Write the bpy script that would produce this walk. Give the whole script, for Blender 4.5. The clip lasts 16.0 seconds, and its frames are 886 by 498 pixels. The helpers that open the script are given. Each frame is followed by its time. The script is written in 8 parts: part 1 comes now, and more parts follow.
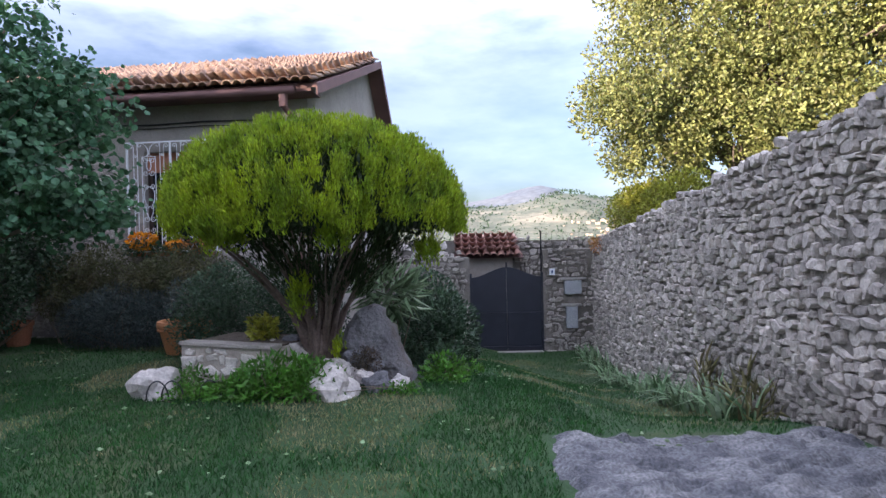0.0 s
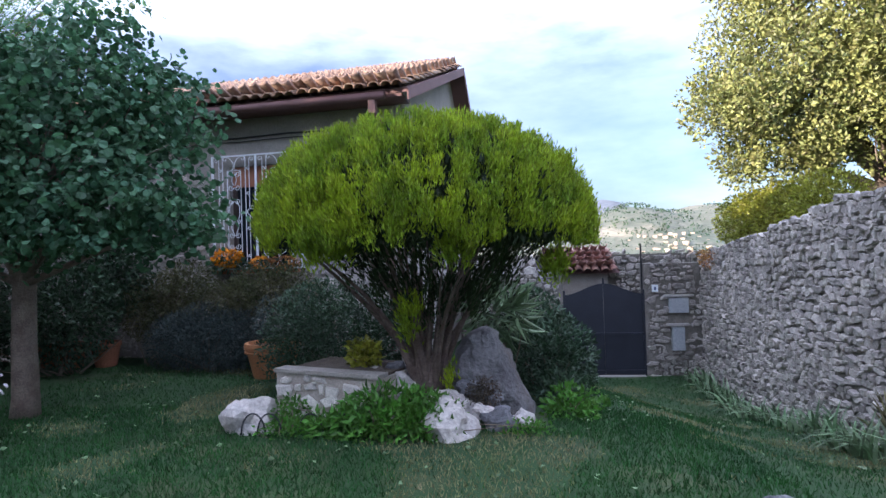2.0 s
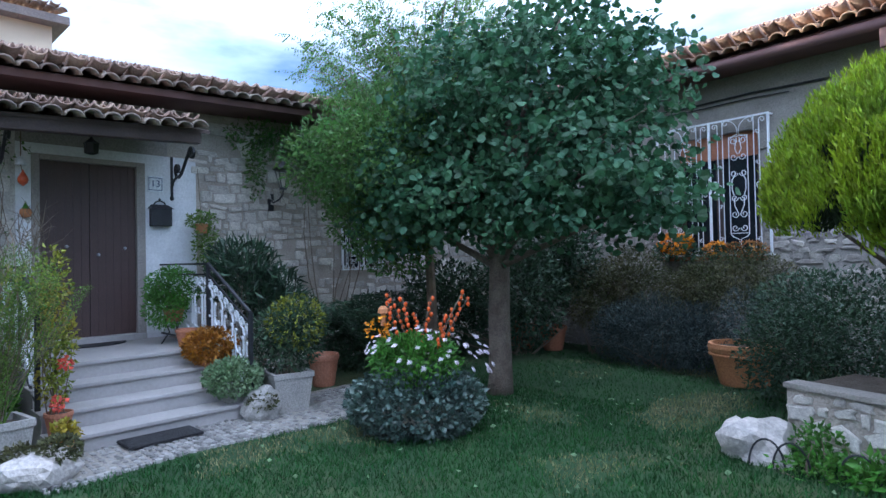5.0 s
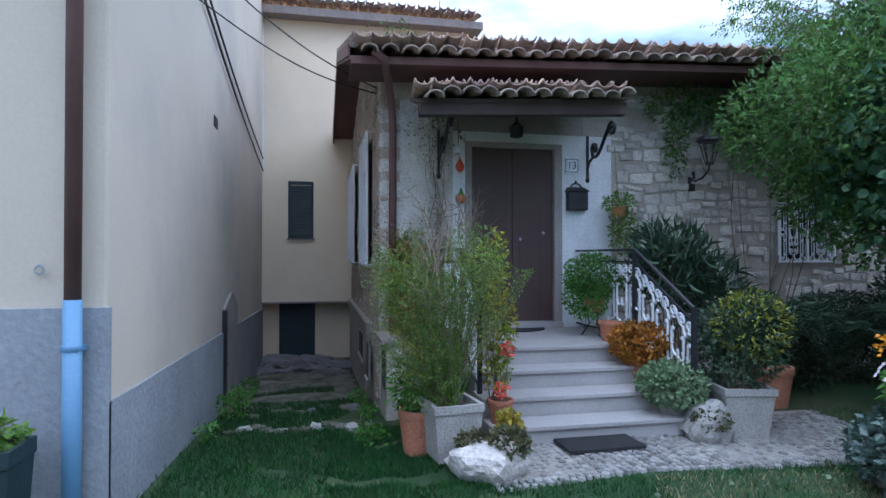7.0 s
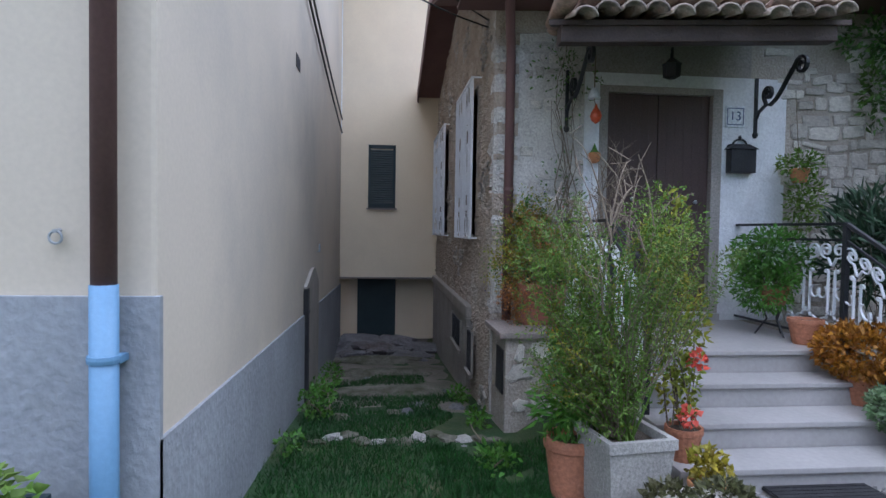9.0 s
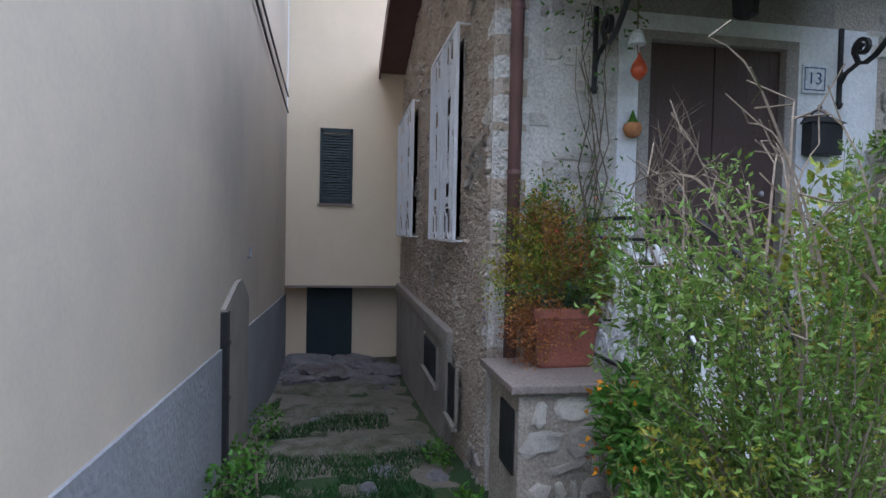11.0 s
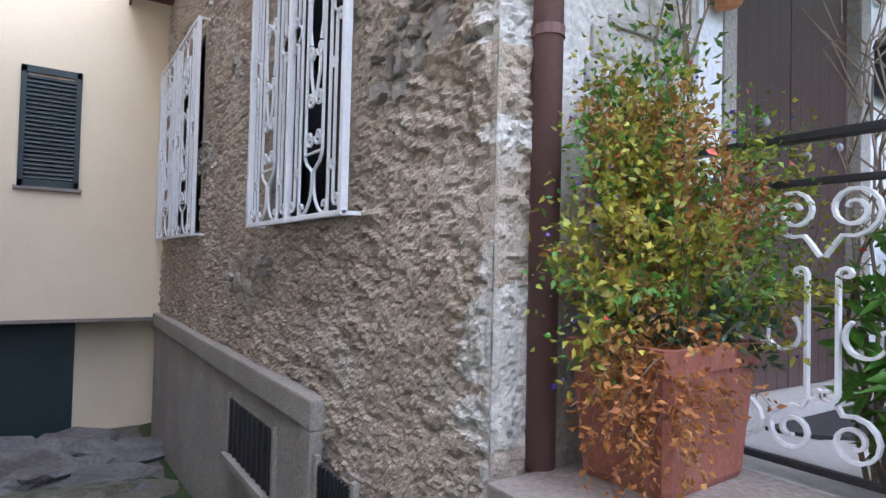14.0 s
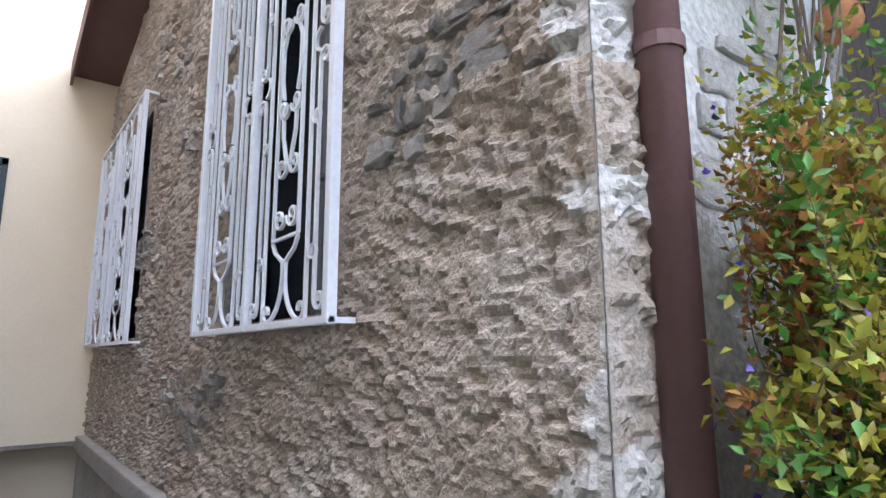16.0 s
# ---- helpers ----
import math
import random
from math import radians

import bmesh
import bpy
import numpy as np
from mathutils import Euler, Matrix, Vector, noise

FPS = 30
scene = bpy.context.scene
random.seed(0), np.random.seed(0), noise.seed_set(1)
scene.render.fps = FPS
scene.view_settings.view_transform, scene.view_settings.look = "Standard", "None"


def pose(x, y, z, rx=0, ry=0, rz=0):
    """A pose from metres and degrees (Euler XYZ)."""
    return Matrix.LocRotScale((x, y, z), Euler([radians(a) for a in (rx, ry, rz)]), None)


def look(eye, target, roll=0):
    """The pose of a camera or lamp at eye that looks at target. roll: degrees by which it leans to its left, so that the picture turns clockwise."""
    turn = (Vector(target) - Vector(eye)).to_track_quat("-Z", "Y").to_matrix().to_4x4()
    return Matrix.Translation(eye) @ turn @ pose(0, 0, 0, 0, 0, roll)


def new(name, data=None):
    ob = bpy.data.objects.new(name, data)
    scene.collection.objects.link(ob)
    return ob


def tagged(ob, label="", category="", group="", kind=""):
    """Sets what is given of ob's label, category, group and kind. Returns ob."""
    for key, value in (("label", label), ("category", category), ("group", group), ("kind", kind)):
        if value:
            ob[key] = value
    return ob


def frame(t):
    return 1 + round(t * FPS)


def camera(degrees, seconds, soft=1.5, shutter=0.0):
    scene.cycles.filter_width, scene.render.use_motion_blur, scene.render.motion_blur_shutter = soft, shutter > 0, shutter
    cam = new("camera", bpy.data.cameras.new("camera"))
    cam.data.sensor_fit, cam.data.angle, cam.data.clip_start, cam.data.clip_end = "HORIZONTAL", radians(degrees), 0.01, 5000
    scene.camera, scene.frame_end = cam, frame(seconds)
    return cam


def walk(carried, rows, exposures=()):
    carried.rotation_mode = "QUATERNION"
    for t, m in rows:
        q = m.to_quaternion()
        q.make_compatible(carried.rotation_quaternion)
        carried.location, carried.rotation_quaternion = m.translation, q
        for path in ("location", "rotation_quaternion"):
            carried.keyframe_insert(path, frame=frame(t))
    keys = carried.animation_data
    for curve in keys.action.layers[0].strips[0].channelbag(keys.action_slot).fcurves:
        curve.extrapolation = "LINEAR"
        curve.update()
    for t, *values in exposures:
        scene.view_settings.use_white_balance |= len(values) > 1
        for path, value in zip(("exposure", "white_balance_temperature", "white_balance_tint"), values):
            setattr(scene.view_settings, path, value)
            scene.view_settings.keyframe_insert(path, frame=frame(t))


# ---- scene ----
cam = camera(73.4, 16.0)
PATH = [
    (0, (0.313, 0.123, 1.656), (0.269, 2.122, 1.629), -1.3),
    (0.5, (0.171, 0.491, 1.665), (0.124, 2.491, 1.642), -2.4),
    (1, (-0.022, 0.742, 1.659), (-0.067, 2.741, 1.669), -2.8),
    (1.5, (-0.204, 0.859, 1.668), (-0.259, 2.858, 1.694), -2.4),
    (2, (-0.345, 0.938, 1.649), (-0.592, 2.923, 1.682), -1.8),
    (2.5, (-0.441, 1.007, 1.643), (-0.998, 2.927, 1.682), -1.5),
    (3, (-0.544, 1.032, 1.613), (-1.39, 2.843, 1.666), -1.0),
    (3.2, (-0.622, 1.053, 1.605), (-1.535, 2.831, 1.656), -1.0),
    (5.3, (-1.715, 1.59, 1.598), (-3.205, 2.924, 1.633), -0.8),
    (5.5, (-1.86, 1.596, 1.6), (-3.421, 2.846, 1.634), -0.5),
    (6, (-2.144, 1.584, 1.56), (-3.875, 2.587, 1.602), -0.4),
    (6.5, (-2.434, 1.572, 1.564), (-4.309, 2.267, 1.595), -0.2),
    (7, (-2.717, 1.442, 1.544), (-4.674, 1.853, 1.568), -0.0),
    (7.5, (-2.986, 1.207, 1.551), (-4.959, 1.532, 1.557), 0.0),
    (8, (-3.278, 1.166, 1.53), (-5.262, 1.417, 1.523), -0.1),
    (8.5, (-3.651, 1.168, 1.535), (-5.638, 1.394, 1.512), 0.0),
    (9, (-4.091, 1.111, 1.518), (-6.079, 1.313, 1.453), 0.9),
    (9.5, (-4.529, 1.158, 1.489), (-6.519, 1.337, 1.397), 1.6),
    (9.7, (-4.669, 1.157, 1.497), (-6.658, 1.343, 1.397), 1.6),
    (11.8, (-6.55, 1.125, 1.513), (-8.47, 1.685, 1.513), 0.6),
    (12, (-6.715, 1.109, 1.499), (-8.615, 1.732, 1.511), 0.4),
    (12.5, (-7.145, 1.147, 1.424), (-9.017, 1.853, 1.454), 0.1),
    (13, (-7.589, 1.078, 1.366), (-9.39, 1.946, 1.404), 0.2),
    (13.5, (-7.998, 1.064, 1.324), (-9.701, 2.111, 1.381), 1.0),
    (14, (-8.423, 1.111, 1.235), (-10.089, 2.215, 1.287), 1.4),
    (14.5, (-8.758, 1.116, 1.22), (-10.316, 2.367, 1.291), 1.2),
    (15, (-8.981, 1.134, 1.243), (-10.474, 2.458, 1.371), 0.7),
    (15.5, (-9.082, 1.244, 1.303), (-10.576, 2.552, 1.537), 0.2),
    (16, (-9.101, 1.32, 1.332), (-10.663, 2.519, 1.685), -0.3),
]
EXPOSURE = [(0.0, 1.65, 5950, 21), (3.0, 1.7, 5400, 18), (5.5, 1.95, 5300, 11), (8.0, 1.8, 5450, 13), (9.7, 2.06, 5900, 15), (12.0, 2.32, 5850, 15), (12.5, 2.82, 5850, 15), (13.0, 2.92, 5900, 15), (13.5, 3.2, 5950, 15), (14.0, 3.35, 6000, 16), (15.0, 3.6, 6000, 16), (16.0, 3.5, 6000, 16)]
walk(cam, [(t, look(eye, target, roll)) for t, eye, target, roll in PATH],
     exposures=EXPOSURE)

# ---- light ----
world = bpy.data.worlds.new("world")
scene.world = world
world.use_nodes = True
wn, wl = world.node_tree.nodes, world.node_tree.links
wn.clear()
w_out = wn.new("ShaderNodeOutputWorld")
w_bg = wn.new("ShaderNodeBackground")
w_sky = wn.new("ShaderNodeTexSky")
w_sky.sky_type = "NISHITA"
w_sky.sun_disc = False
SUN_ELEV, SUN_AZ = radians(11.5), math.atan2(-0.85, -0.53)
w_sky.sun_elevation, w_sky.sun_rotation = SUN_ELEV, SUN_AZ
w_sky.dust_density, w_sky.ozone_density = 1.5, 2.0
w_co = wn.new("ShaderNodeTexCoord")
w_map = wn.new("ShaderNodeMapping")
w_map.inputs["Scale"].default_value = (1.0, 1.0, 3.2)
w_noise = wn.new("ShaderNodeTexNoise")
w_noise.inputs["Scale"].default_value = 2.2
w_noise.inputs["Detail"].default_value = 7
w_noise.inputs["Roughness"].default_value = 0.55
w_ramp = wn.new("ShaderNodeValToRGB")
w_ramp.color_ramp.elements[0].position, w_ramp.color_ramp.elements[1].position = 0.33, 0.62
w_mix = wn.new("ShaderNodeMix")
w_mix.data_type = "RGBA"
w_mix.inputs["B"].default_value = (13.0, 13.8, 15.4, 1)
wl.new(w_co.outputs["Generated"], w_map.inputs["Vector"])
wl.new(w_map.outputs["Vector"], w_noise.inputs["Vector"])
wl.new(w_noise.outputs["Fac"], w_ramp.inputs["Fac"])
w_sep = wn.new("ShaderNodeSeparateXYZ")
w_high = wn.new("ShaderNodeMapRange")      # thin high cloud, thickened overhead beyond view to light the yard
w_high.interpolation_type = "SMOOTHSTEP"
w_high.inputs["From Min"].default_value, w_high.inputs["From Max"].default_value = 0.22, 0.62
w_high.inputs["To Min"].default_value, w_high.inputs["To Max"].default_value = 0.12, 1.0
w_mul = wn.new("ShaderNodeMath")
w_mul.operation = "MULTIPLY"
wl.new(w_co.outputs["Generated"], w_sep.inputs["Vector"])
wl.new(w_sep.outputs["Z"], w_high.inputs["Value"])
wl.new(w_ramp.outputs["Color"], w_mul.inputs[0])
wl.new(w_high.outputs["Result"], w_mul.inputs[1])
wl.new(w_mul.outputs[0], w_mix.inputs["Factor"])
w_dim = wn.new("ShaderNodeMix")          # clear sky darkened by hand so it doesn't blow out to white
w_dim.data_type, w_dim.blend_type = "RGBA", "MULTIPLY"
w_dim.inputs["Factor"].default_value = 1.0
w_dim.inputs["B"].default_value = (0.56, 0.585, 0.64, 1)
wl.new(w_sky.outputs["Color"], w_dim.inputs["A"])
wl.new(w_dim.outputs["Result"], w_mix.inputs["A"])
wl.new(w_mix.outputs["Result"], w_bg.inputs["Color"])
w_bg.inputs["Strength"].default_value = 0.105
wl.new(w_bg.outputs["Background"], w_out.inputs["Surface"])

sun = new("sun", bpy.data.lights.new("sun", "SUN"))
sun.data.energy, sun.data.angle, sun.data.color = 5.0, radians(0.6), (1.0, 0.80, 0.55)
sun.matrix_world = look(Vector((-0.85, -0.53, math.tan(SUN_ELEV))) * 30, (0, 0, 0))

# ---- materials ----
def mat(name, c1, c2=None, scale=6.0, rough=0.8, bump=0.3, fine=40.0, metal=0.0, c3=None, stain=0.35, vary=0.0, dist=0.02, trans=0.0, island=0.0, grain=0.25):
    """Two-scale procedural surface: a broad blotch (c1 to c2), a fine grain, stains (c3), bump; vary: by object, island: by loose piece."""
    m = bpy.data.materials.new(name)
    m.use_nodes = True
    nt = m.node_tree
    n, l = nt.nodes, nt.links
    b = n["Principled BSDF"]
    c2 = c2 or tuple(min(1, v * 0.8) for v in c1)
    co = n.new("ShaderNodeTexCoord")
    big, small = n.new("ShaderNodeTexNoise"), n.new("ShaderNodeTexNoise")
    big.inputs["Scale"].default_value, big.inputs["Detail"].default_value = scale, 5
    small.inputs["Scale"].default_value, small.inputs["Detail"].default_value = fine, 6
    for t in (big, small):
        l.new(co.outputs["Object"], t.inputs["Vector"])
    r1 = n.new("ShaderNodeValToRGB")
    r1.color_ramp.elements[0].position, r1.color_ramp.elements[1].position = 0.35, 0.65
    r1.color_ramp.elements[0].color, r1.color_ramp.elements[1].color = (*c1, 1), (*c2, 1)
    l.new(big.outputs["Fac"], r1.inputs["Fac"])
    col = r1.outputs["Color"]

    def mixed(kind, fac, a, bb):
        x = n.new("ShaderNodeMix")
        x.data_type, x.blend_type = "RGBA", kind
        if isinstance(fac, (int, float)):
            x.inputs["Factor"].default_value = fac
        else:
            l.new(fac, x.inputs["Factor"])
        l.new(a, x.inputs["A"])
        if isinstance(bb, tuple):
            x.inputs["B"].default_value = (*bb, 1)
        else:
            l.new(bb, x.inputs["B"])
        return x.outputs["Result"]

    if c3:
        st = n.new("ShaderNodeTexNoise")
        st.inputs["Scale"].default_value, st.inputs["Detail"].default_value = scale * 0.45, 8
        st.inputs["Roughness"].default_value = 0.7
        l.new(co.outputs["Object"], st.inputs["Vector"])
        r3 = n.new("ShaderNodeMapRange")
        r3.inputs["From Min"].default_value, r3.inputs["From Max"].default_value = 0.5, 0.68
        r3.inputs["To Max"].default_value = stain * 2
        l.new(st.outputs["Fac"], r3.inputs["Value"])
        col = mixed("MIX", r3.outputs["Result"], col, c3)
    gr = n.new("ShaderNodeMapRange")
    gr.inputs["From Min"].default_value, gr.inputs["From Max"].default_value = 0.3, 0.7
    gr.inputs["To Min"].default_value, gr.inputs["To Max"].default_value = 1 - grain * 1.1, 1 + grain * 0.85
    l.new(small.outputs["Fac"], gr.inputs["Value"])
    cc = n.new("ShaderNodeCombineColor")
    for k in ("Red", "Green", "Blue"):
        l.new(gr.outputs["Result"], cc.inputs[k])
    col = mixed("MULTIPLY", 0.9, col, cc.outputs["Color"])
    if vary or island:
        src = n.new("ShaderNodeObjectInfo").outputs["Random"] if vary else n.new("ShaderNodeNewGeometry").outputs["Random Per Island"]
        amount = vary or island
        hs = n.new("ShaderNodeHueSaturation")
        v = n.new("ShaderNodeMapRange")
        v.inputs["To Min"].default_value, v.inputs["To Max"].default_value = 1 - amount, 1 + amount
        l.new(src, v.inputs["Value"])
        l.new(v.outputs["Result"], hs.inputs["Value"])
        h = n.new("ShaderNodeMath")
        h.operation = "MULTIPLY_ADD"
        h.inputs[1].default_value, h.inputs[2].default_value = 0.05 * amount, 0.5 - 0.025 * amount
        l.new(src, h.inputs[0])
        l.new(h.outputs[0], hs.inputs["Hue"])
        l.new(col, hs.inputs["Color"])
        col = hs.outputs["Color"]
    l.new(col, b.inputs["Base Color"])
    b.inputs["Roughness"].default_value, b.inputs["Metallic"].default_value = rough, metal
    if bump:
        bp = n.new("ShaderNodeBump")
        bp.inputs["Strength"].default_value, bp.inputs["Distance"].default_value = bump, dist
        l.new(small.outputs["Fac"], bp.inputs["Height"])
        l.new(bp.outputs["Normal"], b.inputs["Normal"])
    if trans:
        tl = n.new("ShaderNodeBsdfTranslucent")
        l.new(col, tl.inputs["Color"])
        ms = n.new("ShaderNodeMixShader")
        ms.inputs["Fac"].default_value = trans
        l.new(b.outputs["BSDF"], ms.inputs[1])
        l.new(tl.outputs["BSDF"], ms.inputs[2])
        l.new(ms.outputs["Shader"], n["Material Output"].inputs["Surface"])
    return m


def leafmat(name, c1, c2, rough=0.5, island=0.35, trans=0.3):
    return mat(name, c1, c2, scale=2.5, rough=rough, bump=0.0, fine=25, island=island, trans=trans)


SOIL = mat("soil", (0.05, 0.036, 0.025), (0.09, 0.07, 0.05), 8, 0.95, 0.8, 60)
GROUND = mat("lawn_ground", (0.012, 0.042, 0.009), (0.020, 0.058, 0.012), 1.2, 0.9, 0.6, 55, c3=(0.15, 0.125, 0.06), stain=0.22)
BLADE = leafmat("grass_blade", (0.010, 0.064, 0.010), (0.021, 0.094, 0.014), 0.6, 0.45, 0.3)
DRY_BLADE = leafmat("dry_grass_blade", (0.27, 0.23, 0.12), (0.16, 0.165, 0.065), 0.7, 0.4, 0.2)
RUBBLE = mat("grey_rubble_stone", (0.40, 0.365, 0.33), (0.30, 0.275, 0.25), 5, 0.9, 0.9, 34, c3=(0.52, 0.47, 0.42), vary=0.26, dist=0.015)
RUBBLE_J = mat("grey_rubble_stone_joined", (0.40, 0.365, 0.33), (0.30, 0.275, 0.25), 5, 0.9, 0.9, 34, c3=(0.52, 0.47, 0.42), island=0.26, dist=0.015)
JOINT = mat("dark_wall_joint", (0.16, 0.145, 0.128), (0.21, 0.19, 0.168), 7, 0.95, 0.8, 40)
LIME = mat("pale_lime_pointing", (0.50, 0.475, 0.44), (0.60, 0.58, 0.55), 5, 0.92, 0.8, 50, c3=(0.36, 0.33, 0.29), stain=0.3, dist=0.015)
MORTAR = mat("lime_mortar", (0.36, 0.315, 0.265), (0.44, 0.395, 0.345), 4, 0.92, 0.9, 50, c3=(0.24, 0.22, 0.2), stain=0.25, dist=0.02)
PALE_STONE = mat("pale_limestone_block", (0.68, 0.645, 0.59), (0.52, 0.485, 0.44), 6, 0.88, 0.7, 36, c3=(0.30, 0.275, 0.25), vary=0.22)
PALE_STONE_J = mat("pale_limestone_joined", (0.68, 0.645, 0.59), (0.52, 0.485, 0.44), 6, 0.88, 0.7, 36, c3=(0.30, 0.275, 0.25), island=0.22)
ROUGHCAST = mat("rough_brown_mortar", (0.43, 0.355, 0.285), (0.345, 0.28, 0.225), 4.5, 0.93, 0.9, 120, c3=(0.47, 0.435, 0.39), stain=0.35, dist=0.008)
GREY_PLASTER = mat("grey_cement_plaster", (0.29, 0.265, 0.245), (0.34, 0.315, 0.29), 2.5, 0.9, 0.35, 60, c3=(0.22, 0.205, 0.19))
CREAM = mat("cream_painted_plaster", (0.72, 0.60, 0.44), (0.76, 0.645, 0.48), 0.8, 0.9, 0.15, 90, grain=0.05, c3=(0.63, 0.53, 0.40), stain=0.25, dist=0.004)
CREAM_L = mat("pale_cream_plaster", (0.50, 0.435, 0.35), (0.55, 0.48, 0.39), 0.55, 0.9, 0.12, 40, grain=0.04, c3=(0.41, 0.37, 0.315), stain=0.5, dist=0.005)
DADO = mat("blue_grey_dado_plaster", (0.235, 0.25, 0.275), (0.285, 0.30, 0.325), 1.6, 0.9, 0.45, 26, grain=0.12, c3=(0.20, 0.21, 0.225), dist=0.02)
WHITEWASH = mat("white_lime_wash", (0.68, 0.695, 0.72), (0.75, 0.76, 0.78), 3, 0.88, 0.5, 40, grain=0.1, c3=(0.45, 0.455, 0.465), stain=0.25)
TILE = mat("clay_roof_tile", (0.32, 0.19, 0.125), (0.26, 0.175, 0.125), 7, 0.9, 0.5, 45, c3=(0.17, 0.15, 0.12), stain=0.4, vary=0.4)
TILE_OLD = mat("weathered_clay_tile", (0.30, 0.215, 0.175), (0.36, 0.29, 0.25), 9, 0.92, 0.6, 45, c3=(0.13, 0.125, 0.11), stain=0.45, vary=0.4)
TILE_FAR = mat("terracotta_tile_stack", (0.31, 0.20, 0.145), (0.36, 0.25, 0.20), 7, 0.9, 0.5, 45, c3=(0.16, 0.145, 0.12), stain=0.4, island=0.4)
TILE_RED = mat("red_roof_tile", (0.36, 0.18, 0.145), (0.29, 0.165, 0.135), 4, 0.85, 0.3, 40, vary=0.25)
OXIDE = mat("oxide_brown_painted_metal", (0.14, 0.073, 0.07), (0.17, 0.09, 0.085), 3, 0.7, 0.1, 60, grain=0.08)
DARK_WOOD = mat("dark_brown_wood", (0.045, 0.028, 0.024), (0.065, 0.042, 0.036), 4, 0.6, 0.3, 50)
DOOR_BROWN = mat("dark_brown_painted_door", (0.062, 0.036, 0.033), (0.075, 0.045, 0.041), 2, 0.5, 0.15, 70)
IRON = mat("black_wrought_iron", (0.014, 0.015, 0.019), (0.024, 0.025, 0.03), 8, 0.5, 0.2, 80)
WHITE_IRON = mat("white_painted_iron", (0.78, 0.80, 0.84), (0.72, 0.74, 0.78), 6, 0.45, 0.04, 60, c3=(0.58, 0.55, 0.51), stain=0.10, grain=0.06)
GATE_PAINT = mat("dark_blue_black_gate_paint", (0.012, 0.014, 0.024), (0.018, 0.02, 0.033), 3, 0.45, 0.1, 60)
GREEN_PAINT = mat("dark_green_shutter_paint", (0.012, 0.028, 0.034), (0.018, 0.036, 0.042), 4, 0.5, 0.15, 60)
PIPE_BLUE = mat("pale_blue_painted_pipe", (0.11, 0.23, 0.37), (0.125, 0.25, 0.40), 3, 0.5, 0.1, 50, grain=0.06)
STEP_STONE = mat("pale_step_marble", (0.385, 0.365, 0.355), (0.34, 0.325, 0.315), 2.0, 0.6, 0.1, 30, grain=0.07, c3=(0.40, 0.38, 0.37), stain=0.25)
SLAB = mat("pinkish_stone_slab", (0.26, 0.215, 0.195), (0.21, 0.18, 0.165), 4, 0.8, 0.4, 50)
TERRACOTTA = mat("terracotta_pot", (0.42, 0.17, 0.095), (0.36, 0.15, 0.085), 4, 0.85, 0.3, 50, c3=(0.48, 0.30, 0.22), stain=0.2)
TERRA_ORANGE = mat("orange_terracotta_pot", (0.52, 0.23, 0.10), (0.45, 0.2, 0.09), 4, 0.85, 0.3, 50)
PLASTIC_BROWN = mat("red_brown_plastic_planter", (0.29, 0.105, 0.075), (0.25, 0.09, 0.065), 3, 0.5, 0.1, 60)
CONCRETE = mat("pale_cast_concrete", (0.37, 0.355, 0.33), (0.30, 0.29, 0.27), 4, 0.9, 0.4, 60, c3=(0.26, 0.25, 0.235), stain=0.35)
ROCK = mat("grey_limestone_rock", (0.17, 0.17, 0.185), (0.11, 0.11, 0.122), 3, 0.92, 0.9, 30, c3=(0.17, 0.165, 0.16), stain=0.4, dist=0.03)
ROCK_FLAT = mat("flat_blue_grey_rock", (0.065, 0.067, 0.078), (0.135, 0.137, 0.148), 6, 0.92, 1.0, 45, c3=(0.27, 0.265, 0.265), stain=0.35, dist=0.02, grain=0.5)
ROCK_DARK = mat("dark_weathered_rock", (0.20, 0.195, 0.20), (0.12, 0.115, 0.12), 3, 0.92, 1.0, 26, c3=(0.085, 0.06, 0.045), stain=0.45, dist=0.03)
ROCK_PALE = mat("pale_pink_limestone_rock", (0.55, 0.50, 0.46), (0.47, 0.44, 0.42), 4, 0.9, 0.8, 30, c3=(0.36, 0.34, 0.32), dist=0.02)
PEBBLE = mat("cobble_stone", (0.29, 0.28, 0.265), (0.21, 0.205, 0.20), 8, 0.85, 0.4, 50, island=0.35)
BARK = mat("grey_brown_bark", (0.13, 0.10, 0.08), (0.19, 0.155, 0.125), 7, 0.95, 1.0, 45, dist=0.02)
BARK_RED = mat("reddish_brown_bark", (0.10, 0.07, 0.058), (0.16, 0.12, 0.10), 7, 0.95, 1.0, 40, dist=0.02)
# rubber of the mats, also the painted dark of holes in the walls
RUBBER_AND_SHADE = mat("black_rubber_and_hole_shade", (0.014, 0.014, 0.016), (0.024, 0.024, 0.027), 8, 0.8, 0.5, 90)
GLASS = mat("dark_window_glass", (0.012, 0.016, 0.022), (0.02, 0.024, 0.03), 2, 0.08, 0.0)
SKIRT = mat("weathered_cement_band", (0.30, 0.275, 0.245), (0.25, 0.23, 0.205), 4, 0.9, 0.4, 60)
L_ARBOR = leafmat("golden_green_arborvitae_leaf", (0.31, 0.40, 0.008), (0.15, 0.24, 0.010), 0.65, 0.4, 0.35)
# inner copy of the leaf colour, darkened for shade inside the crown
L_ARBOR_SHADE = leafmat("shade_dark_arborvitae_leaf", (0.026, 0.046, 0.010), (0.018, 0.03, 0.010), 0.7, 0.4, 0.2)
L_FIG = leafmat("blue_green_round_leaf", (0.042, 0.115, 0.06), (0.065, 0.155, 0.066), 0.6, 0.45, 0.4)
